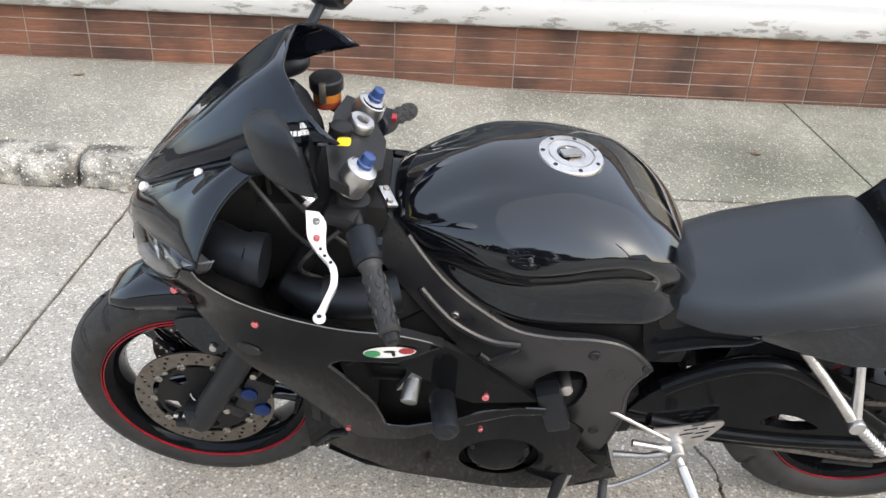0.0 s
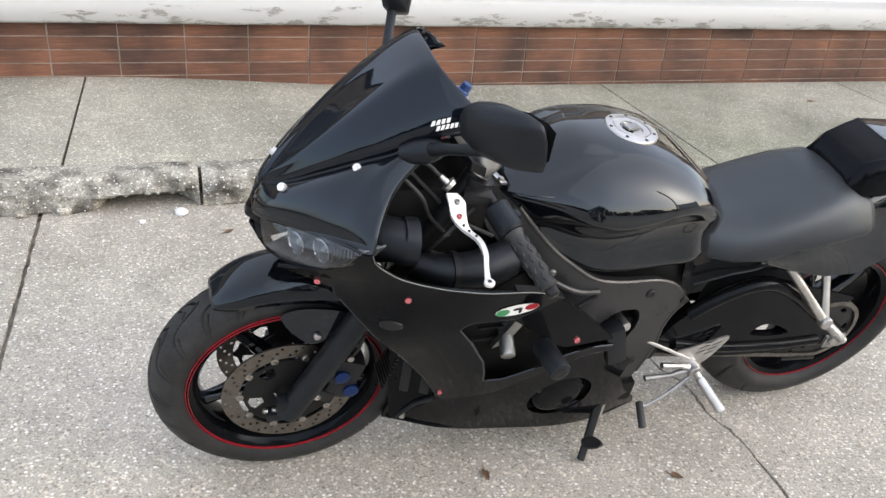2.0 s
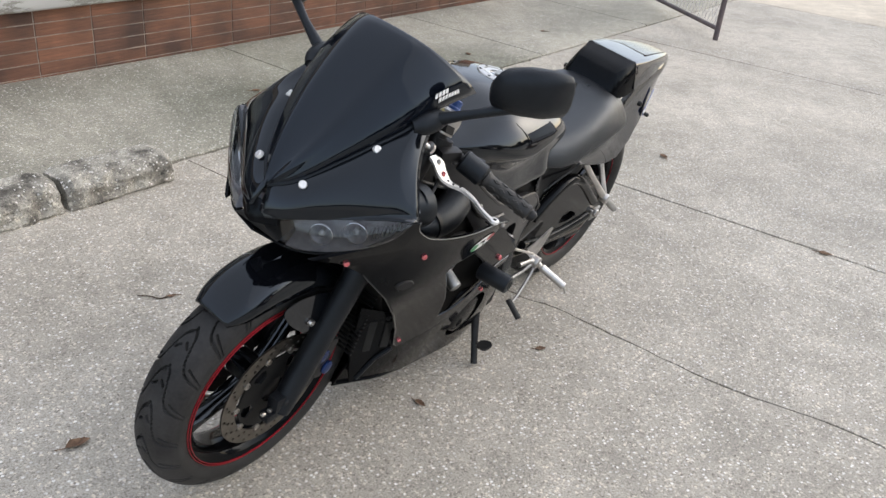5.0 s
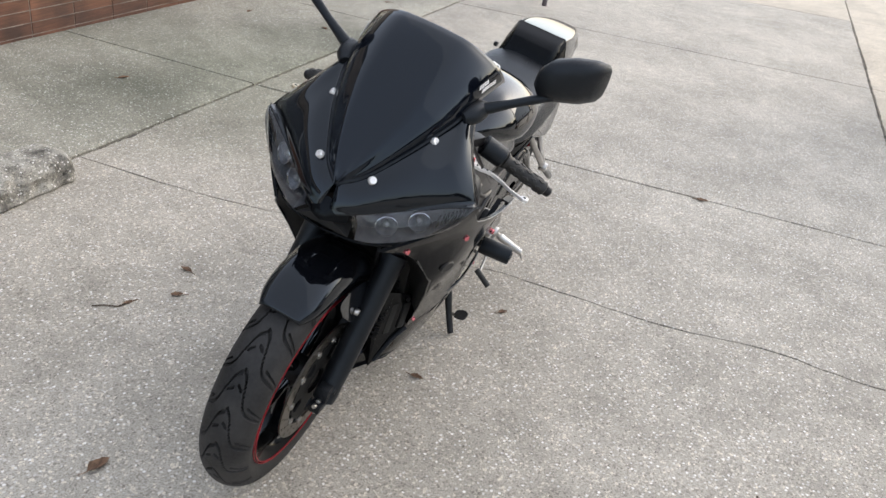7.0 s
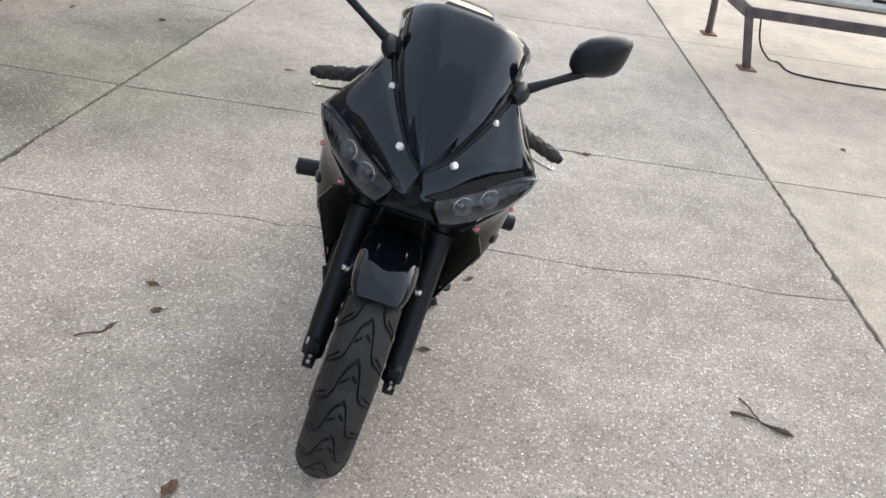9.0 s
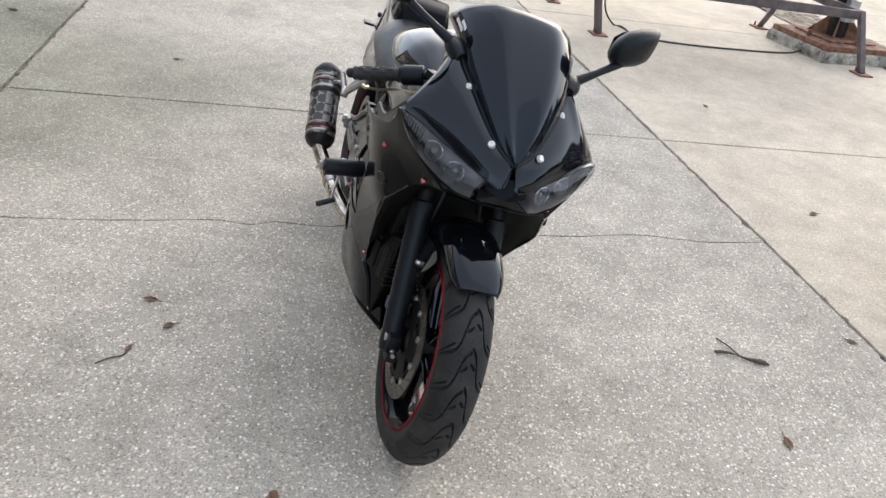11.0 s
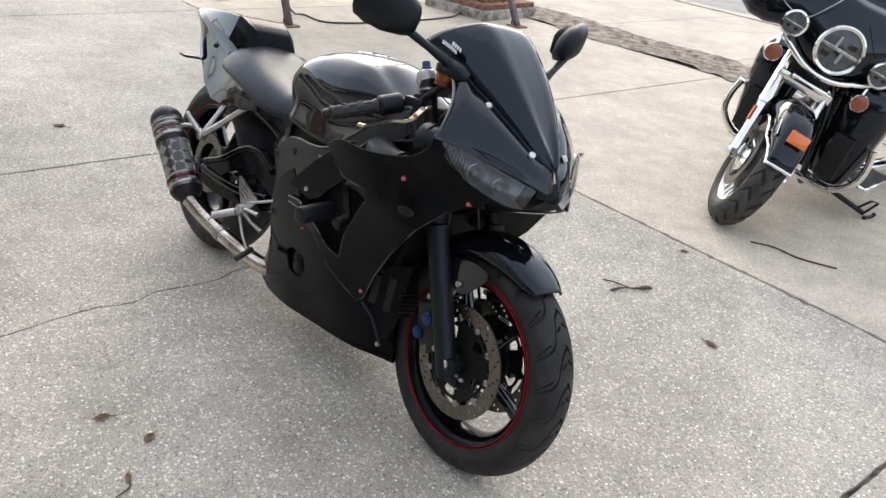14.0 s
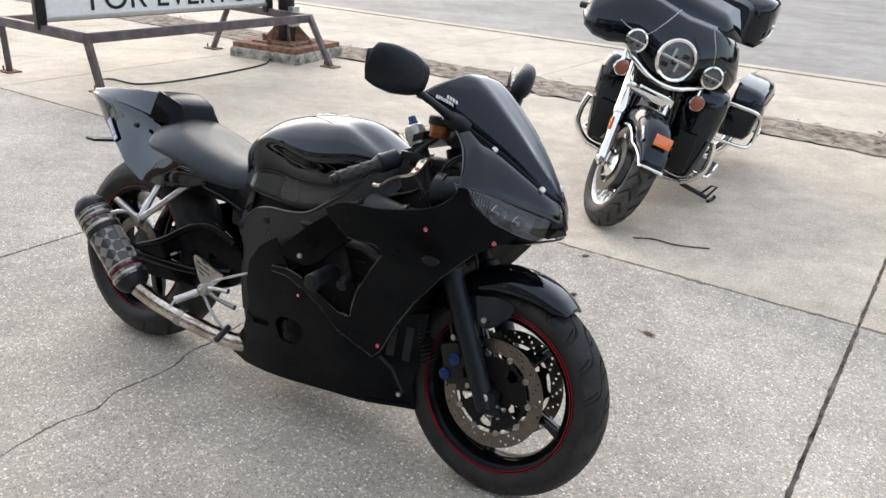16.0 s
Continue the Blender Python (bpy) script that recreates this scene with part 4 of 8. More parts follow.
# -- upper cowl, one half each side of the nose
hl_top = [(0.083, 0.012, 0.792), (0.066, 0.055, 0.806), (0.032, 0.100, 0.820), (-0.012, 0.155, 0.838), (-0.050, 0.205, 0.857), (-0.085, 0.252, 0.868)]
hl_low = [(0.086, 0.014, 0.780), (0.060, 0.075, 0.752), (0.038, 0.110, 0.752), (0.008, 0.155, 0.766), (-0.036, 0.205, 0.792), (-0.068, 0.240, 0.826), (-0.086, 0.253, 0.866)]
cowl_top = [(0.057, 0.003, 0.853), (0.021, 0.044, 0.876), (-0.049, 0.089, 0.927), (-0.104, 0.117, 0.963), (-0.157, 0.137, 0.991), (-0.198, 0.148, 1.016), (-0.236, 0.154, 1.012)]
for s in (1, -1):
    c = coons(hl_top, cowl_top, [(0.083, 0.012, 0.792), (0.072, 0.008, 0.823), (0.057, 0.003, 0.853)],
              [(-0.085, 0.252, 0.868), (-0.108, 0.257, 0.864), (-0.114, 0.247, 0.881), (-0.130, 0.222, 0.916), (-0.153, 0.197, 0.950), (-0.186, 0.176, 0.980), (-0.236, 0.154, 1.012)], 22, 16, (0.007, 0.007, 0.006))
    cw = part("upper_cowl", grid(c, s), cowl_black, bike, "gloss black nose fairing half", sharp=70, solid=0.004)
    for p, d in (((0.024, 0.060, 0.876), (0.6, 0.5, 0.62)), ((-0.100, 0.121, 0.955), (0.35, 0.72, 0.6))):
        bolt(cw, (p[0] + 0.0035 * d[0], s * (p[1] + 0.0035 * d[1]), p[2] + 0.0035 * d[2]), (d[0], s * d[1], d[2]), 0.0088, lever_silver, 0.006, label="polished screen bolt")
    # headlight
    lens = coons(hl_low[1:], [(0.066, 0.055, 0.803)] + [(x - 0.001, y, z - 0.002) for x, y, z in hl_top[2:]] + [(-0.086, 0.253, 0.866)], [hl_low[1], (0.064, 0.065, 0.778), (0.066, 0.055, 0.803)],
                 [(-0.086, 0.253, 0.866), (-0.086, 0.253, 0.866), (-0.086, 0.253, 0.866)], 18, 8, (0.010, 0.008, 0))
    hl = part("headlight", grid(lens, s), smoke_lens, bike, "swept headlight with smoky clear lens", sharp=70)
    hl.visible_shadow = False
    back = [[tuple(np.array(q) + np.array((-0.050, -0.018, 0.0)) * (1 if 0 < j < 8 else 0.06)) for j, q in enumerate(r)] for r in lens]
    part("housing", grid(back, s), lamp_shell, hl, sharp=70)
    for cx, cy, cz, r in ((0.012, 0.118, 0.784, 0.024), (-0.026, 0.172, 0.806, 0.024)):
        d = Vector((0.86, 0.45 * s, 0.05)).normalized()
        p = Vector((cx, s * cy, cz)) - d * 0.010
        part("reflector", tube([p - d * 0.022, p - d * 0.012, p, p + d * 0.003, p + d * 0.001], [0.004, r * 0.55, r * 0.92, r, r * 0.96], 26, caps=False), lamp_shell, hl)
        part("ring", tube([p - d * 0.002, p + d * 0.003, p + d * 0.004, p + d * 0.001], [r * 0.98, r * 1.03, r * 0.97, r * 0.93], 26, caps=False), chrome, hl)
        part("bulb", tube([p - d * 0.022, p - d * 0.004, p + d * 0.001], [0.006, 0.007, 0.002], 10), grey_alloy, hl)
    for k in range(7):
        q = Vector((-0.046 - 0.005 * k, s * (0.203 + 0.0062 * k), 0.822 + 0.005 * k))
        part("fin", box(q, (0.004, 0.002, 0.030 - 0.0022 * k), Matrix.Rotation(radians(-24 * s), 4, "Z")), dark_metal, hl)
    part("screen_gasket", tube([(x, s * y, z) for x, y, z in spline(cowl_top, 30)], 0.0042, 8), matte_plastic, screen, "black rubber seal along the screen")
# lower lip of the nose with the air intake
lip_low = [(0.050, 0.0, 0.742), (0.034, 0.070, 0.738), (0.014, 0.115, 0.740), (-0.014, 0.150, 0.746)]
for s in (1, -1):
    c = coons(lip_low, [(0.080, 0.0, 0.756), (0.058, 0.075, 0.751), (0.036, 0.110, 0.751), (0.004, 0.154, 0.764)], [(0.050, 0.0, 0.742), (0.080, 0.0, 0.756)], [(-0.014, 0.150, 0.746), (0.004, 0.154, 0.764)], 14, 4)
    part("nose_lip", grid(c, s), satin_black, bike, sharp=70, solid=0.004)
# solid wedge, near black to paint the shade inside the intake
part("air_intake", loft([[(0.070 - d, -0.062 + d * 0.3, 0.757), (0.070 - d, 0.062 - d * 0.3, 0.757), (0.078 - d, 0.0, 0.792)] for d in (0.0, 0.03, 0.08)]), dark_void, bike, "mesh air intake under the nose, its inner shade painted near black")
part("nose_beak", loft([[(0.090, 0.0, 0.778), (0.088, 0.016, 0.782), (0.084, 0.014, 0.795), (0.086, 0.0, 0.800), (0.084, -0.014, 0.795), (0.088, -0.016, 0.782)], [(0.076, 0.0, 0.775), (0.066, 0.05, 0.785), (0.066, 0.05, 0.802), (0.070, 0.0, 0.826), (0.066, -0.05, 0.802), (0.066, -0.05, 0.785)]]), satin_black, bike)
part("air_box", box((-0.275, 0, 0.79), (0.27, 0.20, 0.19), bev=0.03), engine_dark, bike, "black air box between the forks")
part("cowl_stay", box((-0.10, 0, 0.86), (0.16, 0.20, 0.10), bev=0.02), engine_dark, bike, "dark instrument bracket behind the nose")

# -- side fairings
SIDE = tps([(0.02, 0.752, 0.147), (-0.03, 0.729, 0.163), (-0.10, 0.73, 0.208), (-0.19, 0.733, 0.244), (-0.168, 0.654, 0.232), (-0.421, 0.691, 0.256), (-0.435, 0.76, 0.276), (-0.30, 0.765, 0.268), (-0.113, 0.84, 0.255),
            (-0.04, 0.79, 0.204), (-0.33, 0.353, 0.168), (-0.835, 0.392, 0.186), (-0.31, 0.63, 0.246), (-0.52, 0.48, 0.232), (-0.68, 0.53, 0.218), (-0.60, 0.37, 0.205), (-0.50, 0.775, 0.278), (-0.395, 0.45, 0.215),
            (-0.80, 0.30, 0.180), (-0.14, 0.60, 0.212), (-0.215, 0.52, 0.200), (-0.274, 0.43, 0.182), (-0.48, 0.34, 0.198), (-0.56, 0.64, 0.238), (0.04, 0.745, 0.125)])
side_out = [(0.040, 0.742), (0.006, 0.762), (-0.036, 0.788), (-0.068, 0.823), (-0.087, 0.862), (-0.106, 0.862), (-0.116, 0.838), (-0.150, 0.808), (-0.185, 0.790), (-0.257, 0.770), (-0.337, 0.756), (-0.422, 0.752), (-0.470, 0.738),
            (-0.512, 0.716), (-0.508, 0.704), (-0.462, 0.672), (-0.430, 0.652), (-0.337, 0.655), (-0.320, 0.646), (-0.311, 0.633), (-0.345, 0.585), (-0.391, 0.506), (-0.404, 0.460), (-0.411, 0.426), (-0.420, 0.420), (-0.455, 0.427), (-0.482, 0.442),
            (-0.545, 0.468), (-0.600, 0.490), (-0.660, 0.496), (-0.724, 0.486), (-0.724, 0.468), (-0.655, 0.474), (-0.60, 0.458), (-0.520, 0.428), (-0.455, 0.368), (-0.395, 0.336), (-0.352, 0.312),
            (-0.326, 0.335), (-0.276, 0.430), (-0.216, 0.520), (-0.140, 0.615), (-0.074, 0.692), (-0.020, 0.728)]
BELLY = tps([(-0.25, 0.33, 0.118), (-0.26, 0.20, 0.090), (-0.33, 0.35, 0.160), (-0.35, 0.20, 0.130), (-0.55, 0.17, 0.150), (-0.70, 0.15, 0.155), (-0.60, 0.35, 0.192), (-0.80, 0.38, 0.180), (-0.84, 0.14, 0.135), (-0.94, 0.14, 0.110), (-0.45, 0.33, 0.184), (-0.70, 0.44, 0.195)])
belly_out = [(-0.246, 0.318), (-0.232, 0.165), (-0.300, 0.160), (-0.365, 0.152), (-0.490, 0.145), (-0.700, 0.125), (-0.860, 0.110), (-0.945, 0.122), (-0.930, 0.160), (-0.865, 0.235), (-0.812, 0.320), (-0.818, 0.388), (-0.770, 0.440), (-0.724, 0.474),
             (-0.655, 0.470), (-0.600, 0.452), (-0.515, 0.420), (-0.450, 0.366), (-0.390, 0.345), (-0.320, 0.350)]
belly_high = [(-0.246, 0.318), (-0.232, 0.165), (-0.300, 0.160), (-0.365, 0.152), (-0.490, 0.145), (-0.700, 0.125), (-0.860, 0.110), (-0.945, 0.122), (-0.930, 0.160), (-0.865, 0.235), (-0.838, 0.320), (-0.850, 0.400), (-0.836, 0.470), (-0.790, 0.530), (-0.722, 0.574), (-0.690, 0.530),
              (-0.650, 0.478), (-0.600, 0.452), (-0.515, 0.420), (-0.450, 0.366), (-0.390, 0.345), (-0.320, 0.350)]
covers = {1: ellipse(-0.650, 0.285, 0.086, 0.080, 32), -1: smooth_loop([(-0.712, 0.308), (-0.685, 0.336), (-0.605, 0.338), (-0.592, 0.300), (-0.615, 0.260), (-0.686, 0.254)], 2)}
for s in (1, -1):
    sf = part("side_fairing", panel(side_out, SIDE, (), 0.028, s, 0.005), satin_black, bike, "black side fairing with a large cut-out", sharp=60)
    bf = part("belly_pan", panel(belly_out if s > 0 else belly_high, BELLY, [covers[s]], 0.028, s, 0.005), satin_black, bike, "black belly fairing with a round engine cover opening", sharp=60)
    band = [(0.036, 0.742), (0.006, 0.762), (-0.036, 0.788), (-0.068, 0.823), (-0.087, 0.862), (-0.106, 0.862), (-0.116, 0.838), (-0.150, 0.808), (-0.185, 0.790), (-0.257, 0.770), (-0.337, 0.756), (-0.422, 0.752), (-0.470, 0.738), (-0.512, 0.716),
            (-0.500, 0.708), (-0.420, 0.724), (-0.330, 0.738), (-0.250, 0.752), (-0.180, 0.768), (-0.110, 0.776), (-0.050, 0.760), (-0.010, 0.744), (0.010, 0.735)]
    part("upper_band", panel(band, lambda x, z: SIDE(x, z) + 0.004, (), 0.03, s, 0.004), satin_black, sf, sharp=60)
    # highlight on the cockpit edge, painted as a thin line: pale left, dark right
    rim = [(x, s * (SIDE(x, z) + 0.004), z + 0.001) for x, z in spline([(-0.106, 0.862), (-0.116, 0.838), (-0.150, 0.808), (-0.185, 0.790), (-0.257, 0.770), (-0.337, 0.756), (-0.422, 0.752), (-0.470, 0.738), (-0.512, 0.716)], 40)]
    part("edge_trim", tube(rim, 0.0011, 6), grey_alloy if s > 0 else dark_metal, sf, "thin line that paints the highlight on the fairing edge")
    for x, z in ((-0.03, 0.729), (-0.19, 0.733)):
        bolt(sf, (x, s * (SIDE(x, z) + 0.001), z), (0.35, s, 0.1), 0.0069, red_anodised, 0.005, label="red anodised fairing screw")
    for x, z, r in ((-0.33, 0.353, 0.006), (-0.60, 0.43, 0.005)):
        bolt(sf, (x, s * (SIDE(x, z) + 0.001), z), (0.1, s, 0), r, red_anodised, 0.005, label="small red fairing screw")
    emb = place(lathe([(0, 0.003), (0.018, 0.003), (0.021, 0.0), (0.021, -0.004)], 24), (0, 0, 0))
    bmesh.ops.transform(emb, matrix=Matrix.Translation((-0.168, s * (SIDE(-0.168, 0.654) + 0.001), 0.654)) @ Matrix.Rotation(radians(-18 * s), 4, "Z") @ Matrix.Diagonal((1.15, s, 0.62, 1)), verts=emb.verts)
    part("maker_emblem", emb, dark_metal, sf, "small grey oval emblem")
    bolt(bf, (-0.270, s * 0.113, 0.212), (0.3, s, 0), 0.0075, alloy)
    # recessed triangular arm behind the opening
    arm = panel([(-0.425, 0.664), (-0.462, 0.690), (-0.500, 0.706), (-0.575, 0.652), (-0.625, 0.608), (-0.700, 0.536), (-0.580, 0.528), (-0.530, 0.553), (-0.500, 0.585), (-0.425, 0.645)], lambda x, z: 0.236 + 0.05 * (z - 0.60) + 0.02 * (x + 0.58), (), 0.03, s, 0.014)
    part("inner_panel", arm, satin_black, sf)
    # near-black sheet added behind the cut-out, painting the shade inside it
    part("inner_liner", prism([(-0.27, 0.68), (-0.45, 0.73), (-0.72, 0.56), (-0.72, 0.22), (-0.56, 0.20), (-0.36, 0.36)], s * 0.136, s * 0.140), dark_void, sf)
    # crash bobbin
    sl = part("frame_slider", rod((-0.518, s * 0.232, 0.546) if s > 0 else (-0.488, s * 0.215, 0.534), (-0.528, s * 0.319, 0.547) if s > 0 else (-0.470, s * 0.330, 0.520), 0.0245, 22, 0.005), matte_plastic, bike, "black nylon crash slider")
    e = Vector((-0.528, s * 0.320, 0.547) if s > 0 else (-0.470, s * 0.331, 0.520))
    # dark disc paints the shade of the bolt recess, nothing is cut
    part("bolt_recess", rod(e - Vector((0, s * 0.006, 0)), e + Vector((0, s * 0.0006, 0)), 0.012, 16), dark_void, sl)
    # engine cover in the belly opening
    part("engine_cover", lathe([(0, s * 0.176), (0.052, s * 0.175), (0.066, s * 0.170), (0.074, s * 0.160), (0.076, s * 0.130)] if s > 0 else [(0, -0.172), (0.040, -0.172), (0.044, -0.169), (0.098, -0.164), (0.100, -0.120)], 30, (-0.650, 0, 0.288)), satin_black, bike, "round black engine cover")
    for a in range(5):
        t = radians(72 * a + 20)
        bolt(bike, (-0.650 + 0.060 * math.cos(t), s * 0.168 if s > 0 else -0.160, 0.288 + 0.056 * math.sin(t)), (0, s, 0), 0.006, dark_metal if s > 0 or a in (0, 1, 2) else steel)
    # fine lit edges of the panels
    for loop in ([(-0.512, 0.716), (-0.508, 0.704), (-0.462, 0.672), (-0.430, 0.652), (-0.337, 0.655), (-0.320, 0.646), (-0.311, 0.633), (-0.345, 0.585), (-0.391, 0.506), (-0.404, 0.460), (-0.411, 0.426), (-0.420, 0.420), (-0.455, 0.427), (-0.482, 0.442), (-0.545, 0.468), (-0.600, 0.490), (-0.660, 0.496), (-0.724, 0.486)],
                 [(-0.724, 0.470), (-0.655, 0.474), (-0.60, 0.458), (-0.520, 0.428), (-0.455, 0.368), (-0.395, 0.336), (-0.352, 0.312), (-0.326, 0.335), (-0.276, 0.430), (-0.216, 0.520), (-0.140, 0.615), (-0.074, 0.692)]):
        part("rolled_edge", tube([(x, s * (SIDE(x, z) - 0.0022), z) for x, z in loop], 0.0030, 8), gloss_black, sf)
    tab = loft([[(x, s * (y0 + dy), z + dz) for dy, dz in ((-0.014, -0.003), (0.003, -0.003), (0.003, 0.002), (-0.014, 0.003))] for x, y0, z in ((-0.400, 0.270, 0.755), (-0.450, 0.270, 0.745), (-0.490, 0.266, 0.728), (-0.514, 0.262, 0.716))])
    part("fairing_tab", tab, dark_metal, sf)
    bolt(sf, (-0.600, s * 0.236, 0.552), (0.1, s, 0.1), 0.0075, alloy if s < 0 else red_anodised, 0.005)
    # inner cowl that closes the front of the fairing towards the radiator
    lead = [(-0.300, 0.400), (-0.276, 0.430), (-0.216, 0.520), (-0.140, 0.615), (-0.074, 0.692), (-0.020, 0.728), (0.006, 0.742)]
    part("inner_cowl", loft([[(x, s * (SIDE(x, z) - 0.004), z), (x - 0.035, s * (SIDE(x, z) * 0.82), z + 0.004), (x - 0.06, s * 0.115, z + 0.006), (x - 0.075, s * 0.06, z + 0.008)] for x, z in spline(lead, 18)], closed=False), engine_dark, sf, sharp=70, solid=0.003)
    # wheel-well ducts in front of the radiator
    dt = part("air_duct", loft([[(-0.292, s * 0.150, 0.450), (-0.348, s * 0.165, 0.365), (-0.305, s * 0.150, 0.290), (-0.236, s * 0.118, 0.210), (-0.226, s * 0.105, 0.315), (-0.215, s * 0.110, 0.475)],
                           [(-0.300, s * 0.125, 0.440), (-0.340, s * 0.140, 0.365), (-0.305, s * 0.125, 0.300), (-0.250, s * 0.095, 0.230), (-0.240, s * 0.085, 0.315), (-0.235, s * 0.085, 0.465)]], True, True), satin_black, bike, "ribbed black air duct beside the wheel")
    # near-black bars paint the shaded slots of the duct
    for cx, cy, h in ((-0.300, 0.1475, 0.085), (-0.258, 0.1265, 0.100)):
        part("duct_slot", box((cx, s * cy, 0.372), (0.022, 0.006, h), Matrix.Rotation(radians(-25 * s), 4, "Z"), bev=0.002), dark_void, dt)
    part("duct_strut", tube([(-0.322, s * 0.160, 0.322), (-0.285, s * 0.142, 0.290), (-0.250, s * 0.124, 0.226)], 0.006, 8), matte_plastic, dt)
    bolt(dt, (-0.290, s * 0.146, 0.432), (0.4, s, 0), 0.006, dark_metal)
part("belly_floor", loft([[(x, -w, z + 0.006), (x, -w * 0.6, z - 0.012), (x, 0, z - 0.016), (x, w * 0.6, z - 0.012), (x, w, z + 0.006)] for x, w, z in ((-0.24, 0.085, 0.172), (-0.36, 0.128, 0.158), (-0.50, 0.142, 0.150), (-0.70, 0.150, 0.130), (-0.86, 0.128, 0.114), (-0.94, 0.108, 0.126))], closed=False), satin_black, bike, sharp=70, solid=0.004)
rad = box((-0.285, 0, 0.47), (0.045, 0.27, 0.34), Matrix.Rotation(radians(14), 4, "Y"), bev=0.01)
radiator = part("radiator", rad, engine_dark, bike, "black finned radiator")
for k in range(26):
    part("fin", box((-0.262 + 0.012 - 0.0032 * (k - 13), 0, 0.33 + 0.0115 * k), (0.006, 0.24, 0.0035)), dark_metal, radiator)
eng = box((-0.60, 0, 0.36), (0.42, 0.30, 0.30), bev=0.03)
add_box(eng, (-0.47, 0, 0.56), (0.22, 0.30, 0.20), Matrix.Rotation(radians(35), 4, "Y"), bev=0.03)
add_box(eng, (-0.76, 0, 0.40), (0.16, 0.24, 0.30), bev=0.03)
engine = part("engine", eng, engine_dark, bike, "dark cast engine block behind the fairing")
# filler added to block the bright gap under the tank, no real part
part("battery_box", box((-0.775, 0, 0.615), (0.45, 0.25, 0.15), bev=0.02), engine_dark, bike, "black filler box added between the frame spars under the tank")
for s in (1, -1):
    for k in range(4):
        part("cooling_fin", box((-0.44 - 0.02 * k, s * 0.152, 0.50 + 0.035 * k), (0.12, 0.012, 0.007), bev=0.002), dark_metal, engine)
    part("frame_spar_mount", rod((-0.47, s * 0.12, 0.535), (-0.455, s * 0.215, 0.50), 0.017, 16, 0.003), grey_alloy if s > 0 else dark_metal, engine, "engine mount sleeve")
    part("mount_plate", prism([(-0.43, 0.49), (-0.465, 0.505), (-0.515, 0.60), (-0.49, 0.605)], s * 0.165, s * 0.178), grey_alloy if s > 0 else dark_metal, engine)
    part("coolant_hose", tube([(-0.33, s * 0.16, 0.56), (-0.37, s * 0.175, 0.60), (-0.44, s * 0.17, 0.62), (-0.52, s * 0.15, 0.60)], 0.016, 12, 14), grip_rubber, engine)
    part("ram_air_duct", tube([(-0.11, s * 0.155, 0.838), (-0.150, s * 0.182, 0.836), (-0.178, s * 0.188, 0.832), (-0.180, s * 0.188, 0.832), (-0.206, s * 0.190, 0.830), (-0.207, s * 0.190, 0.830)], [0.040, 0.043, 0.043, 0.047, 0.047, 0.036], 28), matte_plastic, bike, "round black ram air duct in the cockpit")
    part("intake_tube", tube([(-0.225, s * 0.150, 0.742), (-0.285, s * 0.168, 0.730), (-0.36, s * 0.168, 0.728), (-0.43, s * 0.150, 0.735)], [0.022, 0.034, 0.040, 0.040], 22, 14), matte_plastic, bike, "ribbed black intake tube")
    part("hose_clip", tube([(-0.296, s * 0.1685, 0.7295), (-0.308, s * 0.1685, 0.729)], 0.040, 22), dark_metal, bike)
    for pts in (((-0.16, s * 0.10, 0.95), (-0.22, s * 0.14, 0.90), (-0.25, s * 0.13, 0.84), (-0.30, s * 0.12, 0.78)), ((-0.20, s * 0.08, 0.93), (-0.27, s * 0.10, 0.86), (-0.33, s * 0.10, 0.80), (-0.40, s * 0.12, 0.77)),
                ((-0.33, s * 0.15, 0.87), (-0.27, s * 0.17, 0.82), (-0.26, s * 0.14, 0.76), (-0.33, s * 0.12, 0.72))):
        part("control_cable", tube(pts, 0.0045, 8, 16), black_cable, bike)

# -- tank
def ring_of(pts, x, n=26):
    """A closed half-section given from top centre to base, mirrored and made smooth."""
    h = spline(pts, n)
    return [(x, y, z) for y, z in h] + [(x, -y, z) for y, z in reversed(h[1:] if abs(h[0][0]) < 1e-6 else h)]


TANK = [(-0.405, 0.858, 0.064, 0.842, 0.072, 0.79), (-0.425, 0.876, 0.095, 0.850, 0.100, 0.785), (-0.46, 0.896, 0.124, 0.858, 0.126, 0.765), (-0.52, 0.924, 0.160, 0.860, 0.138, 0.730), (-0.585, 0.947, 0.192, 0.848, 0.148, 0.690),
        (-0.65, 0.951, 0.204, 0.842, 0.152, 0.664), (-0.72, 0.946, 0.203, 0.850, 0.152, 0.655), (-0.775, 0.934, 0.196, 0.858, 0.150, 0.655), (-0.835, 0.914, 0.184, 0.852, 0.150, 0.660), (-0.895, 0.876, 0.166, 0.822, 0.152, 0.668), (-0.945, 0.830, 0.138, 0.784, 0.128, 0.676), (-0.978, 0.780, 0.10, 0.748, 0.10, 0.68)]
tk = spline(TANK, 44)
rings = []
for x, zt, ys, zs, yb, zb in tk:
    crown = (zt - zs)
    waist = min(ys, yb) - 0.006
    rings.append(ring_of([(0, zt), (ys * 0.34, zt - crown * 0.03), (ys * 0.62, zt - crown * 0.16), (ys * 0.86, zt - crown * 0.50), (ys * 0.985, zs + 0.008), (ys * 0.985, zs - 0.014), (ys * 0.42 + waist * 0.56, zs - 0.046), (waist * 0.97, zs * 0.55 + zb * 0.45 - 0.01), (waist * 0.85 + yb * 0.15, zs * 0.25 + zb * 0.75), (yb, zb + 0.012), (yb - 0.02, zb)], x))
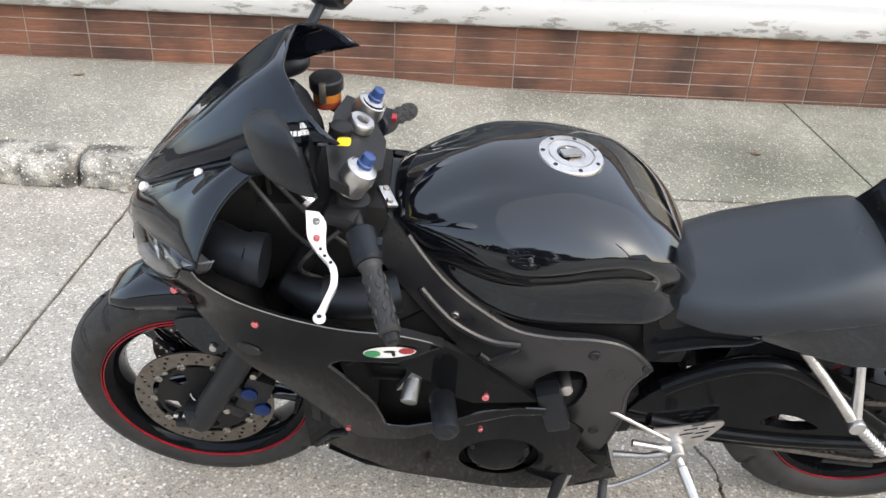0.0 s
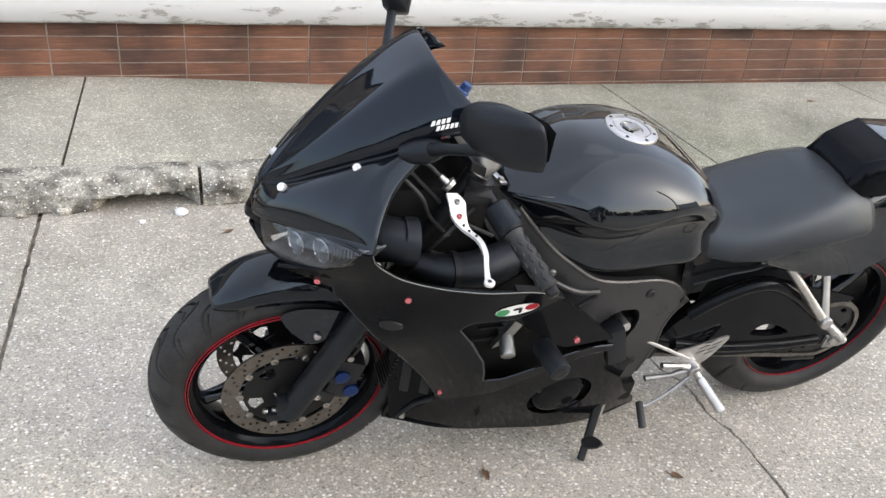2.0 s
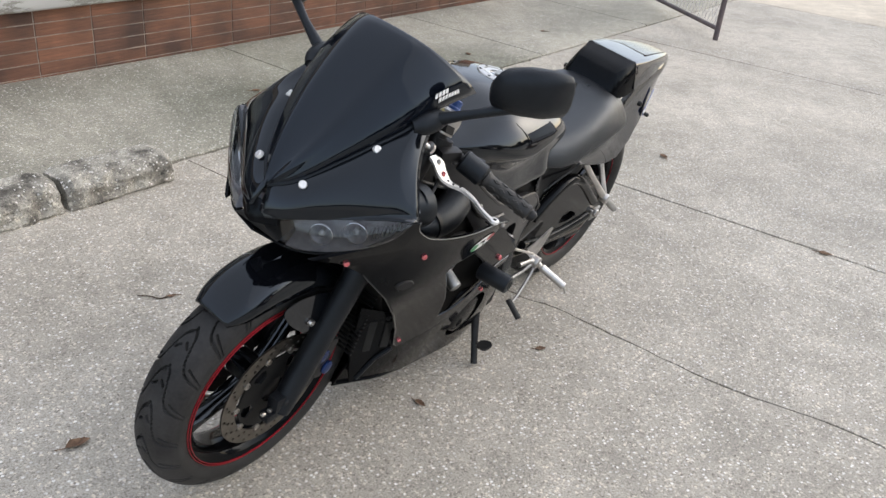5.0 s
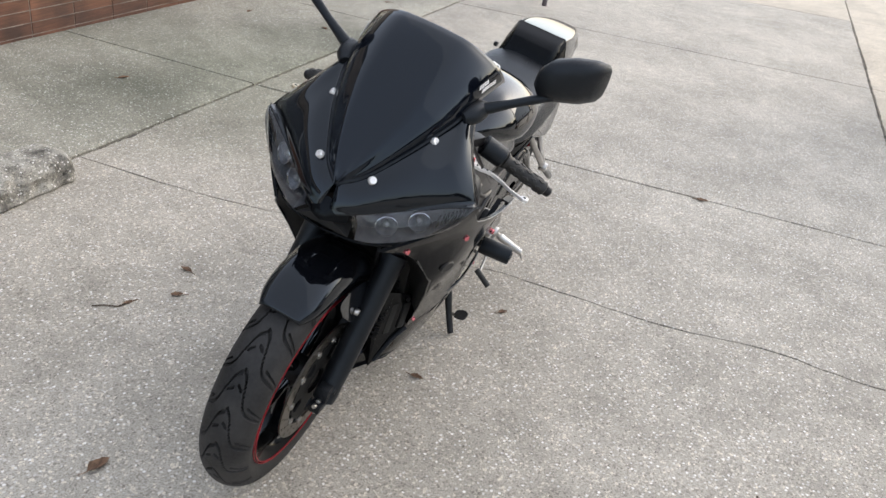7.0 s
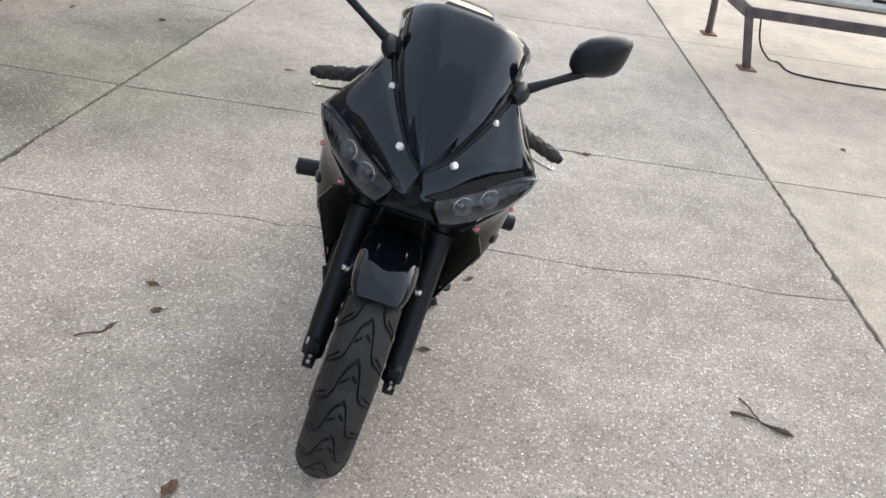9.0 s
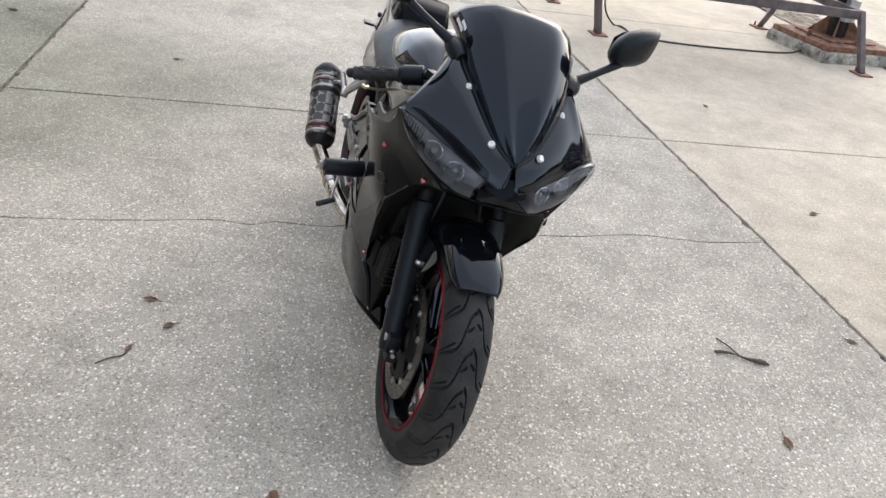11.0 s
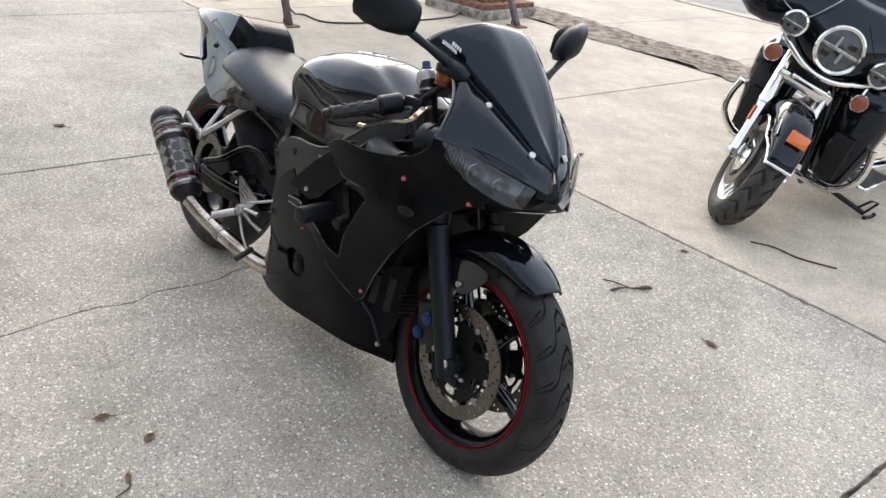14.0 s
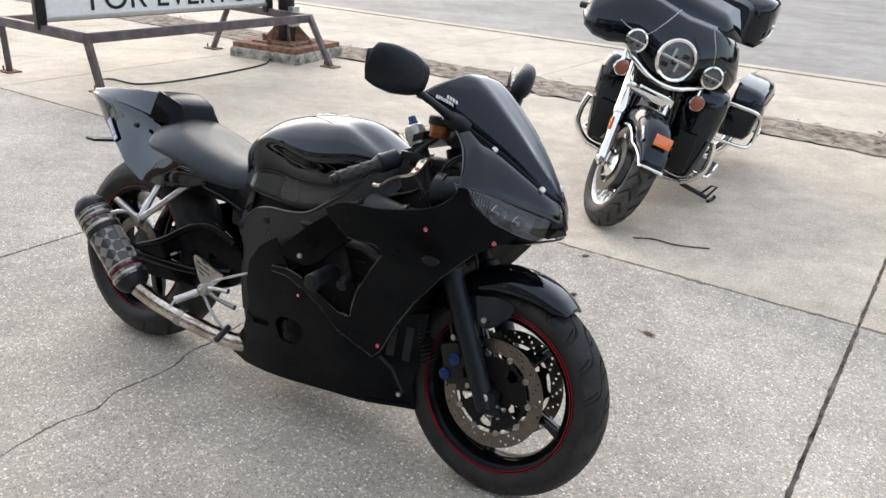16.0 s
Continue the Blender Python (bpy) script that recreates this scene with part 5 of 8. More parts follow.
for ring in rings:
    for k, (x, y, z) in enumerate(ring):
        f = max(0.0, min(1.0, (x + 0.70) / 0.16)) * max(0.0, min(1.0, (-0.43 - x) / 0.06))
        if z > 0.80 and f > 0:
            ring[k] = (x, y, z - 0.013 * f * math.exp(-((abs(y) - 0.088) / 0.026) ** 2) + 0.004 * f * math.exp(-(y / 0.03) ** 2))
tank = part("fuel_tank", loft(rings), gloss_black, bike, "gloss black sculpted fuel tank", sharp=75)
capm = Matrix.Translation((-0.728, 0.0, 0.9425)) @ Matrix.Rotation(radians(-6), 4, "Y") @ Matrix.Rotation(radians(90), 4, "X")
bm = lathe([(0, 0.002), (0.026, 0.002), (0.0265, 0.005), (0.040, 0.0055), (0.041, 0.003), (0.0435, 0.003), (0.044, 0.006), (0.0585, 0.0045), (0.061, 0.001), (0.061, -0.012)], 48)
bmesh.ops.transform(bm, matrix=capm @ Matrix.Diagonal((1, 1, 1, 1)), verts=bm.verts)
fcap = part("fuel_cap", bm, alloy, tank, "brushed silver filler cap with a ring of screws")
up = capm.to_3x3() @ Vector((0, 1, 0))
for k in range(7):
    a = 2 * math.pi * k / 7
    p = capm @ Vector((0.0515 * math.cos(a), 0.0045, 0.0515 * math.sin(a)))
    bolt(fcap, p, up, 0.0042, dark_metal, 0.002)
lat = box((0, 0.007, 0), (0.040, 0.006, 0.020), bev=0.003)
bmesh.ops.transform(lat, matrix=capm @ Matrix.Rotation(radians(20), 4, "Y"), verts=lat.verts)
part("lock_flap", lat, grey_alloy, fcap)
part("tank_seam", tube([(x, 0, z) for x, z in ((-0.42, 0.895), (-0.44, 0.905))], 0.002, 6), dark_metal, tank)
part("steering_cover", box((-0.385, 0, 0.862), (0.07, 0.15, 0.03), Matrix.Rotation(radians(-18), 4, "Y"), bev=0.012), matte_plastic, bike)

# -- frame plates
fr_out = [(-0.395, 0.868), (-0.445, 0.838), (-0.519, 0.758), (-0.585, 0.705), (-0.648, 0.664), (-0.720, 0.648), (-0.808, 0.641), (-0.868, 0.618), (-0.922, 0.560), (-0.905, 0.520), (-0.893, 0.470), (-0.900, 0.390), (-0.888, 0.290), (-0.862, 0.190),
          (-0.800, 0.185), (-0.790, 0.300), (-0.735, 0.440), (-0.66, 0.500), (-0.56, 0.600), (-0.46, 0.715), (-0.37, 0.800)]
fr_hole = smooth_loop([(-0.690, 0.520), (-0.735, 0.560), (-0.795, 0.555), (-0.812, 0.500), (-0.790, 0.430), (-0.745, 0.440)], 2)
FRAME = tps([(-0.40, 0.86, 0.085), (-0.37, 0.80, 0.095), (-0.445, 0.83, 0.125), (-0.46, 0.72, 0.150), (-0.52, 0.75, 0.158), (-0.65, 0.66, 0.172), (-0.65, 0.52, 0.172), (-0.81, 0.65, 0.168), (-0.92, 0.57, 0.158), (-0.74, 0.44, 0.158), (-0.80, 0.40, 0.152), (-0.90, 0.39, 0.146), (-0.86, 0.19, 0.122), (-0.80, 0.19, 0.126)])
for s in (1, -1):
    fp = part("frame_spar", panel(smooth_loop(fr_out, 1), FRAME, [fr_hole] if s > 0 else [], 0.035, s, 0.022), frame_paint, bike, "dark grey painted alloy frame spar", sharp=60)
    for x, z, r in ((-0.806, 0.603, 0.012), (-0.918, 0.560, 0.011), (-0.850, 0.345, 0.013)):
        bolt(fp, (x, s * (FRAME(x, z) + 0.0005), z), (0, s, 0), r, dark_metal, 0.004, label="black recessed frame bolt")
    bolt(fp, (-0.535, s * (FRAME(-0.535, 0.695) + 0.001), 0.695), (0, s, 0), 0.008, steel, 0.004)
    part("spar_rib", tube([(x, s * (FRAME(x, z) + 0.002), z) for x, z in spline([(-0.47, 0.745), (-0.53, 0.680), (-0.60, 0.640), (-0.66, 0.632)], 14)], 0.007, 8), frame_paint, fp)
    part("spar_rib", tube([(x, s * (FRAME(x, z) + 0.002), z) for x, z in spline([(-0.585, 0.600), (-0.610, 0.585), (-0.645, 0.610), (-0.660, 0.622)], 10)], 0.007, 8), frame_paint, fp)
    part("spar_edge", tube([(x, s * (FRAME(x, z) - 0.004), z) for x, z in spline([(-0.445, 0.838), (-0.519, 0.758), (-0.585, 0.705), (-0.648, 0.664), (-0.720, 0.648), (-0.808, 0.641), (-0.868, 0.618), (-0.922, 0.560), (-0.905, 0.520), (-0.893, 0.470), (-0.900, 0.390), (-0.888, 0.290)], 40)], 0.006, 8), frame_paint, fp)
    part("engine_bolt", rod((-0.762, s * 0.10, 0.505), (-0.764, s * 0.182, 0.512), 0.013, 12, 0.002), alloy, fp)
    part("gear_rod", rod((-0.785, s * 0.13, 0.455), (-1.005, s * 0.169, 0.352), 0.0046, 8), alloy, fp)
    gb = box((-0.742, s * 0.185, 0.47), (0.05, 0.04, 0.12), Matrix.Rotation(radians(18), 4, "Y"), bev=0.012)
    if s > 0:
        part("case_cover", gb, matte_plastic, fp)

# -- seat, tail, pillion hump
def body(rows, n=22):
    return loft([ring_of(pts, x, n) for x, pts in rows])


SEAT = [(-0.922, [(0, 0.742), (0.05, 0.738), (0.085, 0.715), (0.105, 0.68), (0.09, 0.66)]), (-0.960, [(0, 0.740), (0.06, 0.738), (0.105, 0.715), (0.128, 0.670), (0.11, 0.65)]), (-1.02, [(0, 0.740), (0.08, 0.738), (0.128, 0.712), (0.150, 0.665), (0.13, 0.65)]),
        (-1.09, [(0, 0.756), (0.09, 0.754), (0.142, 0.730), (0.163, 0.672), (0.14, 0.655)]), (-1.17, [(0, 0.777), (0.09, 0.775), (0.142, 0.752), (0.165, 0.690), (0.14, 0.67)]), (-1.25, [(0, 0.802), (0.085, 0.799), (0.136, 0.778), (0.170, 0.712), (0.145, 0.69)]), (-1.32, [(0, 0.828), (0.07, 0.822), (0.122, 0.796), (0.166, 0.724), (0.14, 0.70)]), (-1.375, [(0, 0.810), (0.06, 0.808), (0.118, 0.790), (0.160, 0.730), (0.14, 0.71)]), (-1.40, [(0, 0.80), (0.05, 0.798), (0.105, 0.784), (0.148, 0.736), (0.13, 0.72)])]
part("seat", body(SEAT), vinyl, bike, "black vinyl rider seat with soft creases", sharp=80)
SADDLE = tps([(-0.93, 0.66, 0.118), (-0.93, 0.57, 0.150), (-1.16, 0.655, 0.150), (-1.05, 0.62, 0.150), (-0.88, 0.69, 0.150)])
TAIL = [(-1.10, [(0, 0.70), (0.10, 0.695), (0.150, 0.682), (0.156, 0.668), (0.150, 0.650)]), (-1.18, [(0, 0.72), (0.10, 0.715), (0.158, 0.698), (0.168, 0.672), (0.152, 0.622)]), (-1.30, [(0, 0.775), (0.09, 0.768), (0.138, 0.738), (0.156, 0.685), (0.172, 0.606)]), (-1.40, [(0, 0.815), (0.082, 0.808), (0.116, 0.772), (0.140, 0.690), (0.168, 0.602)]),
        (-1.50, [(0, 0.850), (0.080, 0.842), (0.108, 0.800), (0.126, 0.725), (0.153, 0.634)]), (-1.60, [(0, 0.862), (0.076, 0.855), (0.098, 0.820), (0.110, 0.770), (0.129, 0.699)]), (-1.70, [(0, 0.862), (0.070, 0.856), (0.098, 0.834), (0.098, 0.805), (0.098, 0.748)]), (-1.78, [(0, 0.857), (0.060, 0.852), (0.078, 0.840), (0.078, 0.820), (0.055, 0.762)]), (-1.835, [(0, 0.850), (0.050, 0.847), (0.062, 0.840), (0.062, 0.832), (0.045, 0.808)]), (-1.842, [(0, 0.845), (0.04, 0.843), (0.052, 0.838), (0.05, 0.832), (0.04, 0.815)])]
tail = part("tail_fairing", body(TAIL), gloss_black, bike, "gloss black pointed tail fairing", sharp=70)
HUMP = [(-1.312, [(0, 0.812), (0.040, 0.811), (0.080, 0.808), (0.086, 0.804), (0.088, 0.800)]), (-1.345, [(0, 0.868), (0.058, 0.8675), (0.070, 0.8655), (0.088, 0.840), (0.104, 0.802)]), (-1.352, [(0, 0.874), (0.064, 0.8735), (0.076, 0.8715), (0.092, 0.845), (0.108, 0.802)]), (-1.40, [(0, 0.890), (0.072, 0.8895), (0.084, 0.8875), (0.100, 0.858), (0.114, 0.802)]), (-1.446, [(0, 0.9028), (0.076, 0.9020), (0.089, 0.8990), (0.102, 0.870), (0.116, 0.810)])]
part("pillion_cushion", body(HUMP), satin_black, tail, "short gloss black pillion seat cowl", sharp=80)
DECK = [(-1.440, [(0, 0.9030), (0.050, 0.9025), (0.084, 0.9002), (0.094, 0.8930), (0.110, 0.845), (0.118, 0.820)]), (-1.54, [(0, 0.8960), (0.050, 0.8955), (0.086, 0.8930), (0.095, 0.8870), (0.108, 0.850), (0.112, 0.830)]), (-1.66, [(0, 0.8830), (0.045, 0.8825), (0.074, 0.8805), (0.082, 0.8750), (0.092, 0.852), (0.096, 0.836)]), (-1.77, [(0, 0.8690), (0.038, 0.8685), (0.060, 0.8665), (0.067, 0.8620), (0.076, 0.848), (0.078, 0.838)]), (-1.838, [(0, 0.8570), (0.03, 0.8565), (0.046, 0.8550), (0.053, 0.8510), (0.059, 0.843), (0.06, 0.838)])]
part("tail_top", body(DECK), gloss_black, tail, "smooth gloss black tail top panel", sharp=60)
part("tail_light", box((-1.80, 0, 0.800), (0.05, 0.085, 0.028), Matrix.Rotation(radians(55), 4, "Y"), bev=0.006), orange_lens, tail, "dark red tail light")
for s in (1, -1):
    # maker's label: a blue strip with a round mark and six white bars
    def on_tail(a, b, lift):
        """A point a along and b across the label, lifted off the tail's flank."""
        x, z = -1.588 - 0.788 * a + 0.616 * b, 0.704 + 0.616 * a + 0.788 * b
        return (x, s * (0.1185 - 0.22 * (a - 0.05) + 0.01 * (z - 0.735 - 0.616 * (a - 0.05)) + lift), z)

    def strip_on(a0, a1, b0, b1, lift):
        return loft([[on_tail(a0, b0, lift), on_tail(a1, b0, lift), on_tail(a1, b1, lift), on_tail(a0, b1, lift)], [on_tail(a0, b0, lift + 0.0008), on_tail(a1, b0, lift + 0.0008), on_tail(a1, b1, lift + 0.0008), on_tail(a0, b1, lift + 0.0008)]])

    lab = part("brand_label", strip_on(0.0, 0.104, -0.013, 0.013, 0.004), blue_label, tail, "blue maker label with white marks")
    part("mark", strip_on(0.005, 0.023, -0.009, 0.009, 0.005), white_paint, lab)
    for k in range(6):
        part("mark", strip_on(0.029 + 0.0122 * k, 0.0375 + 0.0122 * k, -0.009, 0.009, 0.005), white_paint, lab)
    bolt(tail, (-1.467, s * 0.146, 0.778), (0, s, 0), 0.009, dark_metal, 0.01, label="black seat bolt")
    part("side_cover", panel([(-0.905, 0.600), (-0.89, 0.672), (-0.96, 0.662), (-1.08, 0.662), (-1.16, 0.668), (-1.12, 0.640), (-1.00, 0.610), (-0.93, 0.572)], SADDLE, (), 0.05, s, 0.005), satin_black, bike, "black cover under the seat", sharp=60)
    part("cover_trim", tube([(-0.93, s * 0.153, 0.605), (-1.02, s * 0.157, 0.630), (-1.09, s * 0.158, 0.640), (-1.115, s * 0.158, 0.655)], 0.003, 6, 12), matte_plastic, bike)
    # pillion peg hanger
    hub = Vector((-1.340, s * 0.205, 0.478))
    hg = part("peg_hanger", tube([(-1.19, s * 0.128, 0.640), (-1.27, s * 0.165, 0.555), hub], [0.0115, 0.0105, 0.012], 12), alloy, bike, "bare alloy pillion peg hanger")
    part("hanger_bar", tube([(-1.325, s * 0.125, 0.635), (-1.335, s * 0.165, 0.555), hub], [0.012, 0.010, 0.012], 12), alloy, hg)
    part("hanger_hub", rod(hub + Vector((0, -s * 0.012, 0)), hub + Vector((0, s * 0.016, 0)), 0.017, 16, 0.003), alloy, hg)
    pe = hub + Vector((-0.066, s * 0.030, -0.052)) if s > 0 else hub + Vector((-0.10, s * 0.02, 0.05))
    peg = part("pillion_peg", tube([hub, hub.lerp(pe, 0.15), hub.lerp(pe, 0.2), pe], [0.008, 0.009, 0.0115, 0.0105], 12), alloy, hg)
    for k in range(7):
        q = hub.lerp(pe, 0.28 + 0.1 * k)
        d = (pe - hub).normalized() * 0.002
        part("peg_rib", tube([q - d, q + d], 0.0128, 10), alloy, peg)
part("undertray", loft([[(x, -w, z), (x, 0, z - 0.01), (x, w, z), (x, w * 0.8, z + 0.05), (x, -w * 0.8, z + 0.05)] for x, w, z in ((-1.0, 0.10, 0.60), (-1.2, 0.105, 0.60), (-1.45, 0.095, 0.61), (-1.65, 0.07, 0.685))]), engine_dark, bike)
plate = box((-1.655, 0, 0.690), (0.11, 0.012, 0.02), bev=0.004)
add_box(plate, (-1.690, -0.055, 0.688), (0.05, 0.22, 0.010), bev=0.004)
part("plate_bracket", plate, dark_metal, bike, "flat black number plate bracket")
part("tail_hook", rod((-1.62, 0.085, 0.70), (-1.65, 0.135, 0.685), 0.007, 8), dark_metal, bike)

# -- rear wheel, swingarm, chain
rw = part("rear_wheel", wheel_place(rim_bm(0.2165, 0.070), (RX, 0, RZ)), satin_black, bike, "gloss black cast rear wheel")
part("tyre", tyre_bm(RR, 0.094, 0.2275, RZ, RX, rear_grooves), rubber, rw, "wide black rear tyre", sharp=60).data.materials.append(worn_tread)
for s in (1, -1):
    for dr in (0.0, 0.0056):
        part("rim_stripe", wheel_place(lathe([(0.2250 - dr, s * 0.0715), (0.2248 - dr, s * 0.0748 + s * 0.28 * dr), (0.2229 - dr, s * 0.0753 + s * 0.28 * dr), (0.2227 - dr, s * 0.0715)], 96), (RX, 0, RZ)), red_paint, rw, "thin red rim stripe")
for k in range(5):
    part("spoke", wheel_place(spoke_bm(0.04, 0.196, 0.026, 0.016, 0.034, 0.022, 0.006), (RX, 0, RZ), radians(72 * k + 5)), gloss_black, rw)
part("hub", wheel_place(lathe([(0, 0.075), (0.03, 0.075), (0.062, 0.06), (0.065, -0.05), (0.03, -0.075), (0, -0.075)], 30), (RX, 0, RZ)), dark_metal, rw)
teeth = [((0.104 if k % 2 else 0.098) * math.cos(2 * math.pi * k / 88), (0.104 if k % 2 else 0.098) * math.sin(2 * math.pi * k / 88)) for k in range(88)]
wins = [ellipse(0.074 * math.cos(a), 0.074 * math.sin(a), 0.008, 0.013, 14, math.degrees(a)) for a in (2 * math.pi * k / 6 for k in range(6))]
part("sprocket", wheel_place(prism(teeth, 0.1015, 0.1065, wins + [ellipse(0, 0, 0.035, 0.035, 20)]), (RX, 0, RZ)), dark_metal, rw, "dark rear chain sprocket")
part("rear_disc", wheel_place(disc_bm(0.110, 0.075, -0.082, 0.0045, 2, 14), (RX, 0, RZ)), disc_steel, rw)
part("axle", rod((RX, -0.135, RZ), (RX, 0.135, RZ), 0.012, 14), steel, rw)
arm_out = smooth_loop([(-0.90, 0.405), (-0.945, 0.480), (-1.06, 0.522), (-1.16, 0.506), (-1.25, 0.452), (-1.38, 0.372), (-1.50, 0.350), (-1.535, 0.318), (-1.50, 0.285), (-1.36, 0.268), (-1.20, 0.285), (-1.06, 0.300), (-0.93, 0.350)], 2)
arm_win = smooth_loop([(-1.12, 0.375), (-1.17, 0.408), (-1.235, 0.388), (-1.30, 0.345), (-1.25, 0.325), (-1.15, 0.335)], 2)
left_out = smooth_loop([(-0.90, 0.395), (-0.945, 0.468), (-1.02, 0.530), (-1.11, 0.572), (-1.19, 0.574), (-1.28, 0.530), (-1.38, 0.455), (-1.47, 0.388), (-1.54, 0.348), (-1.54, 0.310), (-1.44, 0.304), (-1.30, 0.300), (-1.16, 0.308), (-1.03, 0.330), (-0.93, 0.355)], 2)
left_win = smooth_loop([(-1.185, 0.384), (-1.225, 0.420), (-1.275, 0.408), (-1.335, 0.372), (-1.27, 0.366)], 2)
swing = part("swingarm", prism(left_out, 0.116, 0.140, [left_win]), satin_black, bike, "black banana-shaped swingarm")
bmR = prism(arm_out, -0.128, -0.096, [arm_win])
part("swingarm_beam", bmR, satin_black, swing)
part("swing_cross", box((-0.98, 0, 0.41), (0.10, 0.22, 0.10), bev=0.02), satin_black, swing)
for s in (1, -1):
    part("chain_adjuster", box((-1.505, s * 0.130, 0.318), (0.07, 0.036, 0.045), bev=0.008), grey_alloy, swing)
    part("axle_nut", rod((RX, s * 0.140, RZ), (RX, s * 0.160, RZ), 0.016, 6, 0.002), steel, swing)
    crest = [(-0.97, 0.482), (-1.03, 0.524), (-1.11, 0.558), (-1.19, 0.560), (-1.28, 0.515), (-1.38, 0.440), (-1.45, 0.388)] if s > 0 else [(-0.96, 0.480), (-1.07, 0.514), (-1.17, 0.490), (-1.30, 0.412), (-1.42, 0.362)]
    part("arm_edge", tube([(x, 0.136 if s > 0 else -0.130, z) for x, z in spline(crest, 16)], 0.018 if s > 0 else 0.012, 12), satin_black, swing)
    part("arm_beam", tube([(x, 0.139 if s > 0 else -0.127, z) for x, z in spline([(-0.96, 0.385), (-1.10, 0.352), (-1.28, 0.332), (-1.44, 0.330)], 14)], 0.0155, 10), satin_black, swing)
part("chain_guard", prism(smooth_loop([(-1.16, 0.560), (-1.24, 0.548), (-1.36, 0.505), (-1.50, 0.462), (-1.54, 0.444), (-1.50, 0.428), (-1.36, 0.452), (-1.22, 0.500)], 2), 0.104, 0.110), satin_black, bike, "black chain guard")
links = bmesh.new()
up0, up1 = Vector((-0.905, 0.104, 0.410)), Vector((RX + 0.02, 0.104, RZ + 0.100))
lo0, lo1 = Vector((-0.905, 0.104, 0.325)), Vector((RX + 0.012, 0.104, RZ - 0.100))
arc = [Vector((RX + 0.101 * math.cos(t), 0.104, RZ + 0.101 * math.sin(t))) for t in np.linspace(radians(80), radians(276), 24)]
run = [up0.lerp(up1, k / 34) for k in range(34)] + arc + [lo1.lerp(lo0, k / 34) for k in range(35)]
for a, b in zip(run, run[1:]):
    d = (b - a)
    ang = math.atan2(d.z, d.x)
    for yy in (-0.0075, 0.0075):
        add_box(links, (a + b) / 2 + Vector((0, yy, 0)), (d.length * 0.94, 0.003, 0.0125), Matrix.Rotation(-ang, 4, "Y"))
    add_rod(links, a - Vector((0, 0.007, 0)), a + Vector((0, 0.007, 0)), 0.005, 6)
ch = part("drive_chain", links, chain_steel, bike, "dull steel drive chain")
ch["kind"] = "stuff"
part("front_sprocket_cover", box((-0.87, 0.10, 0.385), (0.13, 0.06, 0.14), bev=0.025), engine_dark, bike)
part("chain_slider", box((-1.45, 0.115, 0.225), (0.12, 0.006, 0.010), Matrix.Rotation(radians(-6), 4, "Y"), bev=0.002), dark_metal, bike)
shock = tube([(-1.02, 0, 0.36), (-1.0, 0, 0.62)], 0.03, 16)
add_tube(shock, [(-1.02 + 0.02 * f + 0.042 * math.cos(44 * f), 0.042 * math.sin(44 * f), 0.38 + 0.22 * f) for f in (k / 140 for k in range(141))], 0.006, 6)
part("rear_shock", shock, dark_metal, bike)

# -- exhaust on the right
m0, m1 = Vector((-1.288, -0.252, 0.288)), Vector((-1.502, -0.2644, 0.4685))
md = (m1 - m0).normalized()
muf = part("muffler", tube([m0, m0 + md * 0.04, m0 + md * 0.22, m1], 0.057, 28), carbon, bike, "carbon fibre exhaust silencer with polished bands")
part("end_cap", tube([m1, m1 + md * 0.012, m1 + md * 0.030, m1 + md * 0.048, m1 + md * 0.050, m1 + md * 0.030], [0.0575, 0.057, 0.052, 0.038, 0.022, 0.018], 28), matte_plastic, muf, "black tapered end cap")
part("front_cone", tube([m0 - md * 0.035, m0 - md * 0.020, m0], [0.030, 0.048, 0.0575], 28), dark_metal, muf)
for o, w, mt in ((0.010, 0.010, steel), (0.030, 0.012, band_red), (0.048, 0.006, steel), (0.186, 0.020, dark_metal), (0.208, 0.012, steel), (0.236, 0.006, band_red), (0.248, 0.007, steel), (0.264, 0.006, steel)):
    part("band", tube([m0 + md * o, m0 + md * (o + 0.0015), m0 + md * (o + w - 0.0015), m0 + md * (o + w)], [0.0574, 0.0592, 0.0592, 0.0574], 28), mt, muf)
part("exhaust_pipe", tube([(-1.262, -0.250, 0.266), (-1.19, -0.215, 0.225), (-1.05, -0.17, 0.185), (-0.93, -0.13, 0.165), (-0.84, -0.08, 0.165)], [0.027, 0.027, 0.0275, 0.0285, 0.029], 22, 24), pipe_steel, bike, "heat-stained steel exhaust pipe")
part("pipe_collar", tube([(-1.10, -0.1865, 0.1975), (-1.12, -0.193, 0.2035)], 0.030, 20), steel, bike)
part("muffler_strap", tube([(-1.455, -0.255, 0.470), (-1.40, -0.225, 0.495), (-1.345, -0.205, 0.490)], 0.008, 10, 8), alloy, bike)

